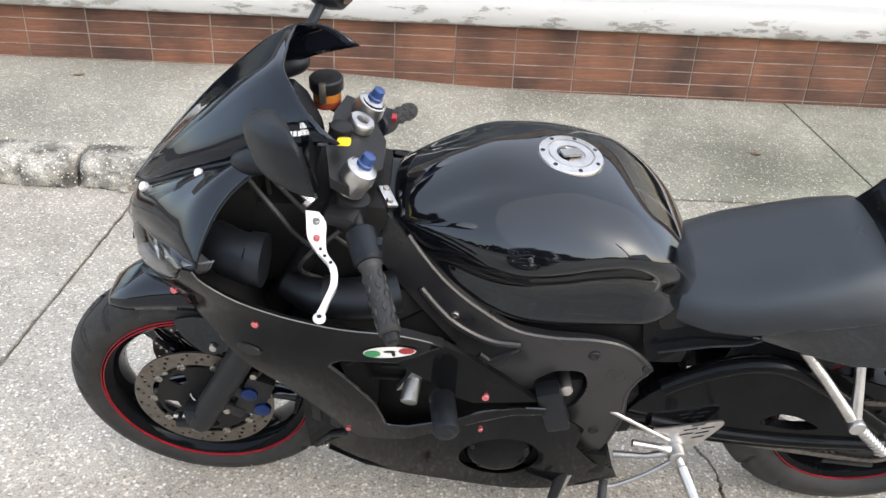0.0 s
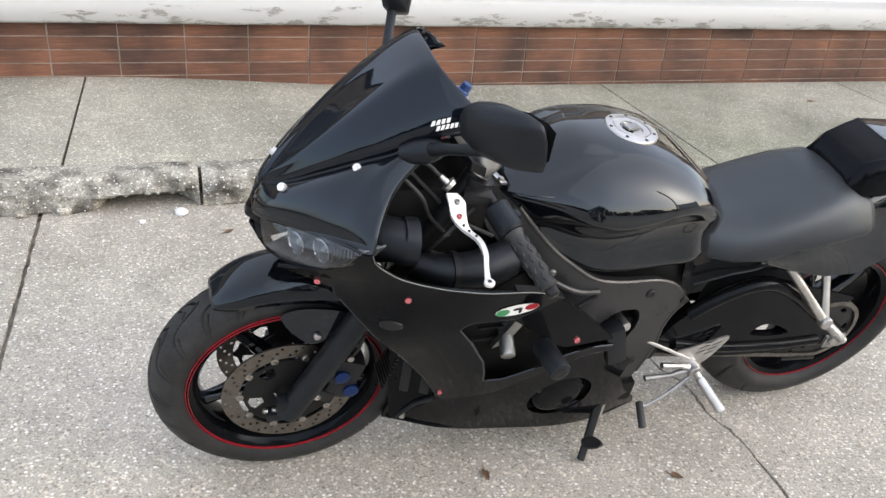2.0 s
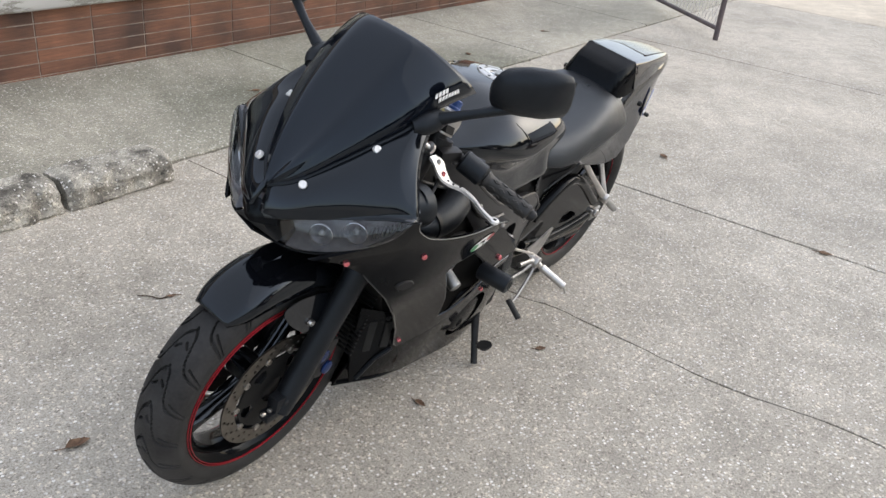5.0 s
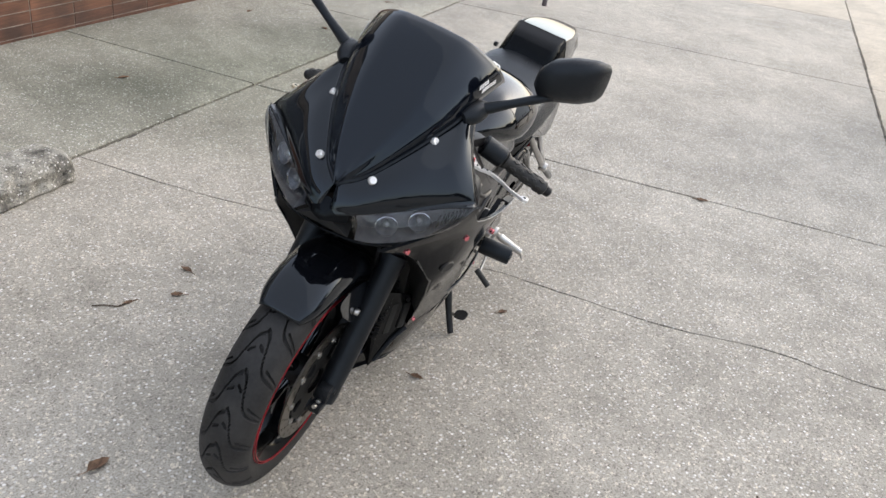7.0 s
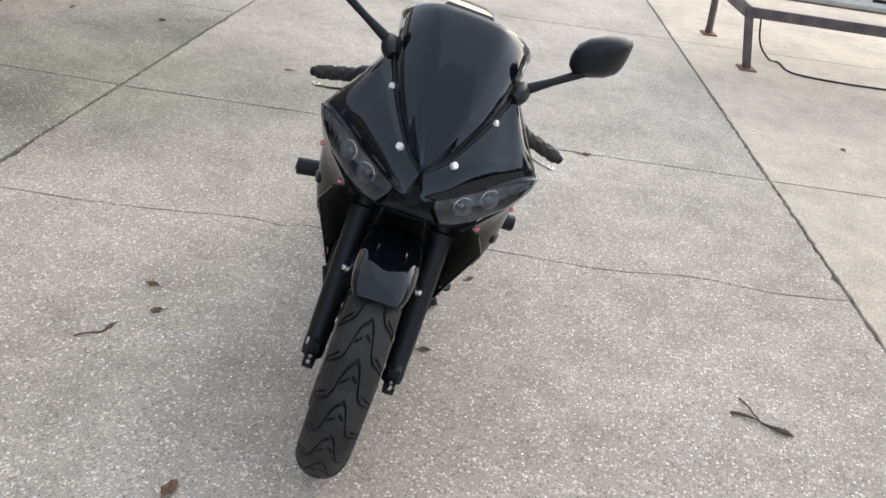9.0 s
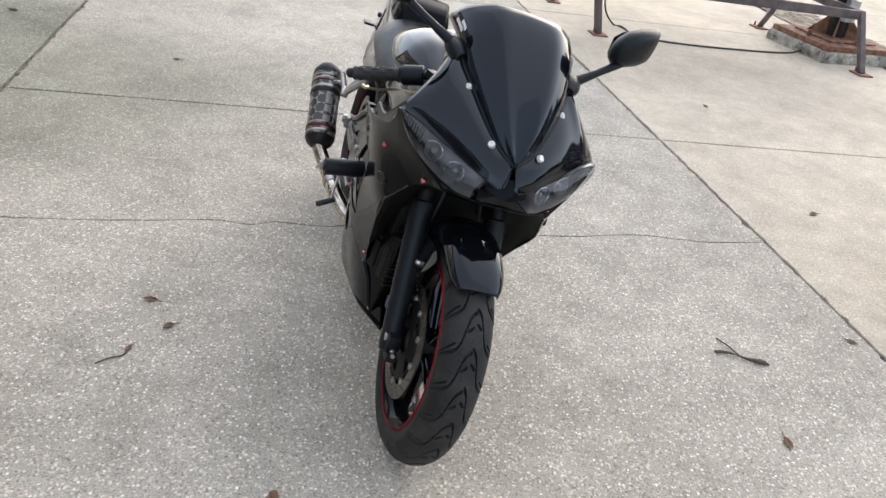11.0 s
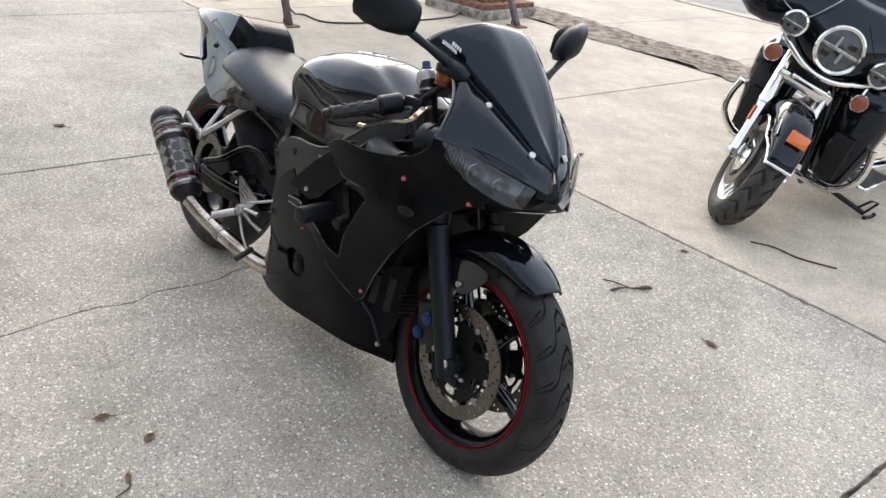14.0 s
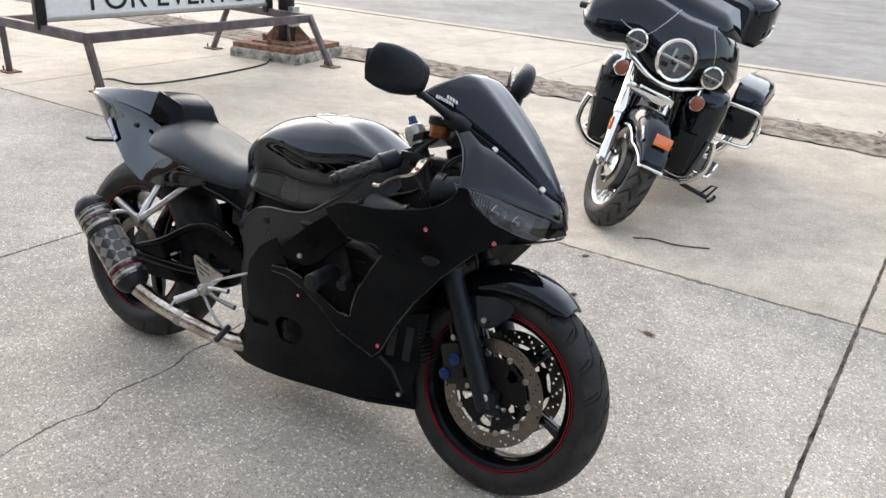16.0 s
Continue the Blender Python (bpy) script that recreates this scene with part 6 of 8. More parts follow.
# -- rider foot controls
for s in (1, -1):
    hubp = Vector((-1.028, s * 0.172, 0.318))
    rs = part("rearset", tube([(-0.930, s * 0.168, 0.338), (-0.985, s * 0.172, 0.332), hubp], [0.0085, 0.0065, 0.013], 10), alloy, bike, "bare alloy rider footrest bracket")
    part("bracket_arm", tube([(-0.897, s * 0.165, 0.292), (-0.965, s * 0.172, 0.300), hubp], [0.0085, 0.0060, 0.011], 10), grey_alloy, rs)
    part("hub", rod(hubp - Vector((0, s * 0.012, 0)), hubp + Vector((0, s * 0.020, 0)), 0.020, 16, 0.004), alloy, rs)
    hp = smooth_loop([(-0.962, 0.380), (-0.985, 0.352), (-1.012, 0.330), (-1.048, 0.312), (-1.074, 0.336), (-1.112, 0.404), (-1.104, 0.416), (-1.06, 0.404), (-1.00, 0.385)], 2)
    slots = [[(x0, z0), (x0 - 0.026, z0 + 0.010), (x0 - 0.026, z0 + 0.015), (x0, z0 + 0.005)] for x0, z0 in ((-1.045, 0.392), (-1.032, 0.376), (-1.026, 0.360), (-1.066, 0.384), (-1.058, 0.368), (-1.052, 0.352))]
    part("heel_plate", prism(hp, s * 0.158, s * 0.162, slots), alloy, rs, "slotted alloy heel plate")
    pe = Vector((-1.064, 0.286, 0.272)) if s > 0 else Vector((-1.080, -0.250, 0.276))
    pg = part("footpeg", tube([hubp + Vector((0, s * 0.015, 0)), hubp.lerp(pe, 0.22), hubp.lerp(pe, 0.26), pe], [0.009, 0.0095, 0.0125, 0.0115], 12), alloy, rs, "knurled alloy footpeg")
    for k in range(10):
        q = hubp.lerp(pe, 0.30 + 0.072 * k)
        d = (pe - hubp).normalized() * 0.0018
        part("peg_rib", tube([q - d, q + d], 0.0135, 10), alloy, pg)
    part("feeler", rod(pe, pe + Vector((-0.004, s * 0.012, -0.022)), 0.004, 8), alloy, rs)
    part("pedal", tube([hubp + Vector((0, s * 0.01, -0.012)), (-0.965, s * 0.195, 0.262), (-0.905, s * 0.205, 0.235), (-0.880, s * 0.205, 0.232)], [0.006, 0.005, 0.0048, 0.005], 8, 10), grey_alloy, rs)
    part("pedal_rubber", rod((-0.882, s * 0.195, 0.240), (-0.872, s * 0.255, 0.208), 0.010, 10, 0.003), grip_rubber, rs)
# -- side stand
st = part("side_stand", tube([(-0.815, 0.125, 0.215), (-0.800, 0.150, 0.165), (-0.778, 0.185, 0.100), (-0.755, 0.217, 0.052)], [0.016, 0.013, 0.011, 0.0105], 12, 10), dark_metal, bike, "black side stand, folded out")
part("stand_foot", prism(smooth_loop([(-0.735, 0.246), (-0.775, 0.250), (-0.790, 0.232), (-0.775, 0.206), (-0.735, 0.210)], 2), 0.0, 0.006), dark_metal, st)
ft = st.children[0]
ft.matrix_local = Matrix.Translation((0, 0, 0.0475 + 0.045)) @ Matrix.Rotation(radians(11.2), 4, "X") @ Matrix(((1, 0, 0, 0), (0, 0, 1, 0), (0, -1, 0, 0), (0, 0, 0, 1)))
part("stand_spring", tube([(-0.835, 0.128, 0.205), (-0.795, 0.172, 0.115)], 0.006, 8), steel, st)
part("stand_lug", tube([(-0.782, 0.185, 0.105), (-0.815, 0.205, 0.085)], 0.006, 8), dark_metal, st)
part("stand_mount", box((-0.845, 0.115, 0.215), (0.11, 0.05, 0.07), bev=0.012), engine_dark, bike)

# -- handlebars, levers, switchgear
part("top_yoke", loft([[(x, -w, 0.925 + 0.5 * (x + 0.36)), (x, w, 0.925 + 0.5 * (x + 0.36)), (x, w, 0.945 + 0.5 * (x + 0.36)), (x, -w, 0.945 + 0.5 * (x + 0.36))] for x, w in ((-0.395, 0.045), (-0.375, 0.085), (-0.345, 0.138), (-0.315, 0.135), (-0.30, 0.06))]), dark_metal, bike, "black top yoke")
part("ignition", rod((-0.315, 0, 0.955), (-0.320, 0, 0.985), 0.021, 20, 0.004), dark_metal, bike, "black ignition switch")
part("yoke_nut", lathe([(0.010, 0.0), (0.024, 0.0), (0.025, 0.004), (0.025, 0.015), (0.022, 0.019), (0.012, 0.019), (0.010, 0.014)], 24, closed=True), alloy, bike, "silver steering stem nut")
bike.children[-1].matrix_local = Matrix.Translation((-0.366, 0, 0.936)) @ Matrix.Rotation(radians(-28), 4, "Y") @ Matrix.Rotation(radians(90), 4, "X")
part("yoke_emblem", lathe([(0.011, 0.0), (0.0135, 0.0), (0.0135, 0.002), (0.011, 0.002)], 24, closed=True), alloy, bike, "small ring emblem on the yoke")
bike.children[-1].matrix_local = Matrix.Translation((-0.345, -0.045, 0.954)) @ Matrix.Rotation(radians(-26), 4, "Y") @ Matrix.Rotation(radians(90), 4, "X")
tb = part("tank_bracket", box((-0.405, 0.062, 0.880), (0.022, 0.052, 0.007), Matrix.Rotation(radians(-20), 4, "Y") @ Matrix.Rotation(radians(25), 4, "Z"), bev=0.003), alloy, bike, "silver bracket at the front of the tank")
for dy in (0.045, 0.078):
    bolt(tb, (-0.405 - 0.25 * (dy - 0.062), dy, 0.883), (-0.3, 0, 1), 0.0065, steel)
for q, sz in (((-0.330, 0.052, 0.985), (0.022, 0.030, 0.012)), ((-0.352, 0.090, 0.935), (0.018, 0.024, 0.020))):
    part("yellow_tag", box(q, sz, Matrix.Rotation(radians(25), 4, "X"), bev=0.004), yellow_plastic, bike, "yellow plastic tag")
for s in (1, -1):
    ft0 = Vector((-0.352, s * 0.108, 0.945))
    fd = Vector((-0.47, 0, 0.8827))
    top = part("fork_cap", tube([ft0 - fd * 0.02, ft0, ft0 + fd * 0.010, ft0 + fd * 0.030, ft0 + fd * 0.036], [0.026, 0.028, 0.030, 0.027, 0.016], 24), alloy, bike, "silver fork cap with blue adjuster")
    part("adjuster", tube([ft0 + fd * 0.034, ft0 + fd * 0.042, ft0 + fd * 0.044, ft0 + fd * 0.058, ft0 + fd * 0.060], [0.014, 0.014, 0.0115, 0.011, 0.008], 14), blue_cap, top, "blue anodised adjuster")
    b0, b1 = Vector((-0.345, s * 0.112, 0.905)), Vector((-0.428, s * 0.338, 0.818))
    bd = (b1 - b0).normalized()
    hb = part("handlebar", rod(b0, b1, 0.0112, 14), dark_metal, bike, "black clip-on handlebar")
    part("clamp", tube([Vector((-0.335, s * 0.108, 0.875)), Vector((-0.349, s * 0.108, 0.915))], 0.031, 20), dark_metal, hb)
    g0 = b0 + bd * 0.128
    gl = (b1 - g0).length
    gr = part("grip", tube([g0, g0 + bd * 0.004, g0 + bd * 0.008, g0 + bd * 0.012, b1 - bd * 0.012, b1 - bd * 0.008, b1 - bd * 0.004, b1], [0.021, 0.021, 0.018, 0.0172, 0.0168, 0.0185, 0.0185, 0.014], 20), grip_rubber, hb, "black patterned rubber grip")
    u = bd.cross(Vector((0, 0, 1))).normalized()
    v = bd.cross(u)
    for row in range(5):
        for k in range(6):
            a = 2 * math.pi * (k + 0.5 * (row % 2)) / 6
            n = u * math.cos(a) + v * math.sin(a)
            c = g0 + bd * (0.026 + 0.020 * row) + n * 0.0170
            t = bd.cross(n)
            bm = bmesh.new()
            q = [c + bd * 0.010, c + t * 0.0052, c - bd * 0.010, c - t * 0.0052]
            add_loft(bm, [q, [x + n * 0.0022 + (c - x) * 0.25 for x in q]])
            part("grip_stud", bm, grip_rubber, gr)
    part("bar_end", tube([b1 - bd * 0.002, b1 + bd * 0.002, b1 + bd * 0.014, b1 + bd * 0.018], [0.011, 0.0135, 0.0125, 0.008], 14), dark_metal, hb)
    sw = tube([b0 + bd * 0.062, b0 + bd * 0.066, b0 + bd * 0.120, b0 + bd * 0.126], [0.022, 0.0265, 0.0265, 0.021], 18)
    swg = part("switchgear", sw, matte_plastic, hb, "black switch housing")
    part("switch", box(b0 + bd * 0.095 + Vector((-0.024, 0, 0.012)), (0.012, 0.020, 0.010), bev=0.003), matte_plastic if s > 0 else red_paint, swg)
    part("lever_perch", box(b0 + bd * 0.040 + Vector((0.024, 0, 0.004)), (0.055, 0.030, 0.024), Matrix.Rotation(radians(-20 * s), 4, "Z"), bev=0.006), dark_metal, hb)
    # short folding lever
    lv = spline([(-0.283, 0.140, 0.899), (-0.291, 0.154, 0.889), (-0.293, 0.172, 0.868), (-0.304, 0.190, 0.851), (-0.324, 0.215, 0.843), (-0.329, 0.245, 0.834), (-0.321, 0.277, 0.827), (-0.313, 0.312, 0.824)], 28)
    wd = spline([(0.011,), (0.0165,), (0.015,), (0.0085,), (0.0065,), (0.0055,), (0.0046,), (0.0060,)], 28)
    rings = []
    for (x, y, z), (w,) in zip(lv, wd):
        w *= 1.0 if s > 0 else 0.62
        rings.append([(x + w, s * y, z + 0.0035), (x + w, s * y, z - 0.0035), (x - w, s * y, z - 0.0055), (x - w, s * y, z + 0.0015)])
    lever = part("lever", loft(rings), lever_silver if s > 0 else lever_gold, hb, "short silver-white clutch lever" if s > 0 else "short polished brake lever", sharp=30)
    part("lever_tip", rod((-0.314, s * 0.316, 0.829), (-0.314, s * 0.316, 0.821), 0.0105, 16, 0.002), lever_silver if s > 0 else lever_gold, lever)
    # dark pegs paint the shade of the lever's holes
    part("tip_hole", rod((-0.314, s * 0.316, 0.8296), (-0.314, s * 0.316, 0.8203), 0.0042, 10), dark_void, lever)
    for t in (11, 13, 15):
        x, y, z = lv[t]
        part("lever_hole", rod((x, s * y, z + 0.0042), (x, s * y, z - 0.006), 0.0028, 8), dark_void, lever)
    for t in (4, 8):
        x, y, z = lv[t]
        bolt(lever, (x, s * y, z + 0.002), (0, 0, 1), 0.006, red_anodised if t == 8 else alloy, 0.004)
part("cable_adjuster", tube([(-0.262, 0.120, 0.928), (-0.275, 0.128, 0.918), (-0.276, 0.1285, 0.917), (-0.282, 0.132, 0.912)], [0.006, 0.007, 0.016, 0.014], 14), alloy, bike, "silver clutch cable adjuster")
part("clutch_cable", tube([(-0.262, 0.120, 0.928), (-0.235, 0.10, 0.945), (-0.20, 0.08, 0.93), (-0.20, 0.07, 0.86)], 0.004, 8, 14), black_cable, bike)
res = part("brake_reservoir", tube([(-0.280, -0.116, 0.958), (-0.280, -0.116, 0.990)], [0.025, 0.027], 20), amber_fluid, bike, "round brake reservoir with amber fluid")
part("cap", tube([(-0.280, -0.116, 0.990), (-0.280, -0.116, 0.994), (-0.280, -0.116, 1.012), (-0.280, -0.116, 1.015)], [0.030, 0.032, 0.032, 0.029], 20), dark_metal, res, "black screw cap")
part("fluid", tube([(-0.280, -0.116, 0.9585), (-0.280, -0.116, 0.972)], [0.0262, 0.0268], 20), orange_lens, res, "dark brake fluid line")
part("cap_clip", box((-0.277, -0.083, 0.998), (0.012, 0.008, 0.040), bev=0.002), steel, res)
part("reservoir_stay", tube([(-0.280, -0.116, 0.958), (-0.310, -0.125, 0.930), (-0.325, -0.140, 0.905)], 0.008, 8), dark_metal, bike)
part("instrument_pod", loft([[(-0.235 + 0.5 * (z - 0.99), -w, z), (-0.235 + 0.5 * (z - 0.99), w, z), (-0.255 + 0.5 * (z - 0.99), w * 0.9, z), (-0.255 + 0.5 * (z - 0.99), -w * 0.9, z)] for z, w in ((0.935, 0.06), (0.95, 0.085), (1.0, 0.095), (1.035, 0.07))]), matte_plastic, bike, "black instrument pod")

# -- mirrors
for s in (1, -1):
    base = Vector((-0.205, s * 0.152, 1.012))
    jn = Vector((-0.262, s * (0.290 if s > 0 else 0.322), 1.096 if s > 0 else 1.088))
    mb = part("mirror", tube([base + Vector((0.035, -s * 0.008, -0.012)), base + Vector((0.012, s * 0.004, -0.004)), base + Vector((-0.018, s * 0.012, 0.004)), base + Vector((-0.030, s * 0.022, 0.010))], [0.014, 0.022, 0.021, 0.013], 18, 10), matte_plastic, bike, "black teardrop mirror on a short stalk")
    part("stalk", tube([base + Vector((-0.010, s * 0.012, 0.006)), base.lerp(jn, 0.5), jn], [0.014, 0.0095, 0.011], 14), matte_plastic, mb)
    rings = []
    for f, hw, hh, dx in ((0.0, 0.010, 0.012, 0), (0.05, 0.024, 0.028, 0), (0.18, 0.038, 0.047, 0.004), (0.45, 0.043, 0.055, 0.006), (0.75, 0.041, 0.054, 0.004), (0.93, 0.034, 0.046, 0), (0.985, 0.022, 0.032, 0), (1.0, 0.008, 0.012, 0)):
        c = Vector((-0.272 - 0.045 * f + dx, s * ((0.246 if s > 0 else 0.280) + 0.134 * f), (1.122 if s > 0 else 1.100) + 0.030 * f))
        ring = []
        for k in range(20):
            a = 2 * math.pi * k / 20
            cx, sx = math.cos(a), math.sin(a)
            px = hw * (1.35 * cx ** 0.9 if cx > 0 else -0.35 * abs(cx) ** 0.75)
            ring.append(c + Vector((px + 0.25 * hh * sx, -s * 0.25 * px, hh * math.copysign(abs(sx) ** (0.85 if sx > 0 else 0.6), sx))))
        rings.append(ring)
    part("mirror_shell", loft(rings), matte_plastic, mb, sharp=60)
    part("mirror_glass", loft([[p + Vector((-0.0015, 0, 0)) for p in (Vector((-0.292 - 0.045 * f, s * ((0.246 if s > 0 else 0.280) + 0.134 * f), (1.122 if s > 0 else 1.100) + 0.030 * f + h * sg)) for sg in (-1, 1))] for f, h in ((0.06, 0.022), (0.2, 0.034), (0.5, 0.040), (0.8, 0.036), (0.94, 0.026))], closed=False), chrome, mb)

# -- marks on the bodywork
for s in (1, -1):
    for cx, cz, rx, rz, mt, off in ((-0.421, 0.688, 0.049, 0.0200, dark_metal, 0.0012), (-0.421, 0.688, 0.0465, 0.0180, white_paint, 0.0016), (-0.391, 0.682, 0.0145, 0.0110, green_paint, 0.0020), (-0.451, 0.694, 0.0145, 0.0110, red_paint, 0.0020), (-0.421, 0.690, 0.011, 0.0045, dark_void, 0.0020), (-0.428, 0.683, 0.0035, 0.0085, dark_void, 0.0024)):
        if s > 0:
            bm = panel(ellipse(cx, cz, rx, rz, 28, -8), lambda x, z: SIDE(x, z) + off, (), 0.02, s)
            part("flag_decal", bm, mt, [o for o in bike.children if o.name.startswith("side_fairing")][0], "oval green, white and red sticker")


def on_screen(u, t, lift=0.0015):
    """A point of the windscreen: u from nose to rear edge, t from its middle to its side."""
    f = u * 25
    k = min(24, int(f))
    f -= k
    mx, mz = [a + (b - a) * f for a, b in zip(mid[k], mid[k + 1])]
    e = [a + (b - a) * f for a, b in zip(edge[k], edge[k + 1])]
    a = t * math.pi / 2
    h = (1 - math.cos(a)) ** 1.05
    return Vector((mx + (e[0] - mx) * h, e[1] * math.sin(a) ** 0.92, mz + (e[2] - mz) * h)) + Vector((0.3, 0.75, 0.58)) * lift


for s in (1, -1):
    for line, (t0, t1, ulo, uhi, n) in enumerate(((0.775, 0.825, 0.800, 0.885, 4), (0.840, 0.890, 0.815, 0.945, 7))):
        for k in range(n):
            st_ = (uhi - ulo) / n
            a, b = ulo + st_ * k, ulo + st_ * (k + 0.74)
            q = [on_screen(a, t1), on_screen(b, t1), on_screen(b + 0.012, t0), on_screen(a + 0.012, t0)]
            top_ = [on_screen(a, t1, 0.0021), on_screen(b, t1, 0.0021), on_screen(b + 0.012, t0, 0.0021), on_screen(a + 0.012, t0, 0.0021)]
            part("screen_mark", loft([[(v.x, s * v.y, v.z) for v in q], [(v.x, s * v.y, v.z) for v in top_]]), white_paint, screen, "small white maker's mark" if line == 0 and k == 0 else "")

# ---- the black touring motorcycle behind, its fork turned to the left lock ----
H_AT = (0.585, -0.385, 0)
TOURER = pose(*H_AT, 0, 0, 108.6) @ Matrix.Rotation(radians(-13), 4, "X")
FORK = TOURER.inverted() @ pose(*H_AT, 0, 0, 141) @ Matrix.Rotation(radians(-22), 4, "X")
tourer = thing("touring_motorcycle", TOURER, "black and chrome touring motorcycle, fork turned, on its side stand", "motorcycle")


def turned(bm):
    """Carries a mesh built in the fork's own frame into the motorcycle's."""
    bmesh.ops.transform(bm, matrix=FORK, verts=bm.verts)
    return bm


def tour_grooves(t, w):
    s = abs(w)
    off = 0.0 if w > 0 else 0.5
    f = (t * 21 + off + 1.5 * abs(s - 0.45)) % 1.0
    return 1.0 if f < 0.27 and 0.10 < s < 0.95 else 0.0


HR = 0.328
hw = part("front_wheel", turned(place(rim_bm(0.222, 0.048), (0, 0, HR))), steel, tourer, "chrome slotted front wheel")
part("tyre", turned(tyre_bm(HR, 0.068, 0.228, HR, 0, tour_grooves, 620, 50)), rubber, hw, "chunky black touring tyre", sharp=28).data.materials.append(dusty_tread)
for k in range(22):
    a = 2 * math.pi * k / 22
    part("spoke", turned(place(spoke_bm(0.13, 0.204, 0.0085, 0.010, 0.018, 0.034), (0, 0, HR), a)), chrome, hw)
part("wheel_centre", turned(place(lathe([(0.02, 0.05), (0.06, 0.045), (0.135, 0.024), (0.14, 0.01), (0.14, -0.01), (0.135, -0.024), (0.06, -0.045), (0.02, -0.05)], 40, closed=True), (0, 0, HR))), dark_metal, hw)
for s in (1, -1):
    part("brake_disc", turned(place(disc_bm(0.150, 0.105, s * 0.070, 0.005, 3, 14), (0, 0, HR))), disc_steel, hw)
    part("disc_hub", turned(place(lathe([(0.0, s * 0.088), (0.045, s * 0.085), (0.060, s * 0.073), (0.070, s * 0.071)], 30), (0, 0, HR))), chrome, hw)
    cal = box((-0.115, s * 0.088, HR + 0.075), (0.06, 0.06, 0.13), Matrix.Rotation(radians(-35), 4, "Y"), bev=0.018)
    part("brake_caliper", turned(cal), chrome, tourer)
    d = Vector((-0.42, 0, 0.907))
    a0 = Vector((-0.005, s * 0.118, HR - 0.035))
    lg = part("fork_leg", turned(tube([a0, a0 + d * 0.02, a0 + d * 0.10, a0 + d * 0.13, a0 + d * 0.30, a0 + d * 0.305, a0 + d * 0.33, a0 + d * 0.335, a0 + d * 0.66], [0.02, 0.030, 0.034, 0.029, 0.029, 0.035, 0.035, 0.033, 0.033], 24)), chrome, tourer, "chrome fork leg")
    part("reflector", turned(box(a0 + d * 0.24 + Vector((0.008, s * 0.030, 0)), (0.030, 0.006, 0.075), Matrix.Rotation(radians(-25), 4, "Y"), bev=0.002)), amber_lens, lg, "orange side reflector")
    part("axle_nut", turned(rod((0, s * 0.118, HR), (0, s * 0.165, HR), 0.017, 6, 0.003)), chrome, lg)
    # passing lamp and turn signal
    c = Vector((-0.115, s * 0.236, 0.940))
    pl = part("passing_lamp", turned(tube([c + Vector((-0.075, 0, 0)), c + Vector((-0.055, 0, 0)), c + Vector((-0.01, 0, 0)), c + Vector((0.012, 0, 0)), c + Vector((0.016, 0, 0)), c + Vector((0.012, 0, 0))], [0.012, 0.042, 0.058, 0.062, 0.053, 0.049], 30, caps=False)), chrome, tourer, "round chrome passing lamp")
    part("lens", turned(tube([c + Vector((0.008, 0, 0)), c + Vector((0.016, 0, 0)), c + Vector((0.019, 0, 0))], [0.052, 0.046, 0.004], 26, caps=False)), clear_lens, pl)
    part("reflector", turned(tube([c + Vector((0.006, 0, 0)), c + Vector((0.007, 0, 0))], [0.050, 0.049], 26)), lamp_shell, pl)
    part("lamp_bar", turned(box(c + Vector((0.012, 0, 0)), (0.006, 0.096, 0.008), bev=0.002)), chrome, pl)
    for q in (-0.022, 0.022):
        part("led_block", turned(box(c + Vector((0.009, q * 0.9, -0.018)), (0.005, 0.018, 0.012), bev=0.002)), dark_metal, pl)
    t = Vector((-0.105, s * 0.236, 0.790))
    ts = part("turn_signal", turned(tube([t + Vector((-0.06, 0, 0)), t + Vector((-0.045, 0, 0)), t + Vector((-0.005, 0, 0)), t], [0.015, 0.036, 0.043, 0.040], 24)), chrome, tourer, "round chrome turn signal with orange lens")
    part("lens", turned(tube([t + Vector((-0.004, 0, 0)), t + Vector((0.006, 0, 0)), t + Vector((0.010, 0, 0))], [0.041, 0.036, 0.012], 24)), orange_lens, ts)
    part("signal_stay", turned(tube([t + Vector((-0.045, 0, 0.03)), c + Vector((-0.05, 0, -0.06))], 0.010, 10)), chrome, ts)
part("lamp_bracket", turned(tube([(-0.15, 0.236, 0.875), (-0.125, 0.17, 0.845), (-0.105, 0.09, 0.812), (-0.10, 0, 0.800), (-0.105, -0.09, 0.812), (-0.125, -0.17, 0.845), (-0.15, -0.236, 0.875)], 0.014, 14, 26)), chrome, tourer, "curved chrome lamp bar")
part("fork_tree", turned(box((-0.20, 0, 0.72), (0.07, 0.29, 0.055), bev=0.015)), chrome, tourer)
part("fork_cover", turned(box((-0.24, 0, 0.83), (0.10, 0.24, 0.18), bev=0.03)), dark_metal, tourer)
part("horn_bar", turned(rod((-0.13, -0.09, 0.745), (-0.13, 0.09, 0.745), 0.016, 14, 0.004)), chrome, tourer)
hl = Vector((-0.10, 0, 0.940))
head = part("headlamp", turned(tube([hl + Vector((-0.06, 0, 0)), hl + Vector((-0.01, 0, 0)), hl + Vector((0.018, 0, 0)), hl + Vector((0.026, 0, 0)), hl + Vector((0.024, 0, 0)), hl + Vector((0.012, 0, 0))], [0.095, 0.112, 0.113, 0.106, 0.095, 0.092], 40, caps=False)), chrome, tourer, "large round headlamp in a chrome ring")
part("reflector", turned(tube([hl + Vector((0.0, 0, 0)), hl + Vector((0.004, 0, 0))], [0.099, 0.098], 36)), lamp_shell, head)
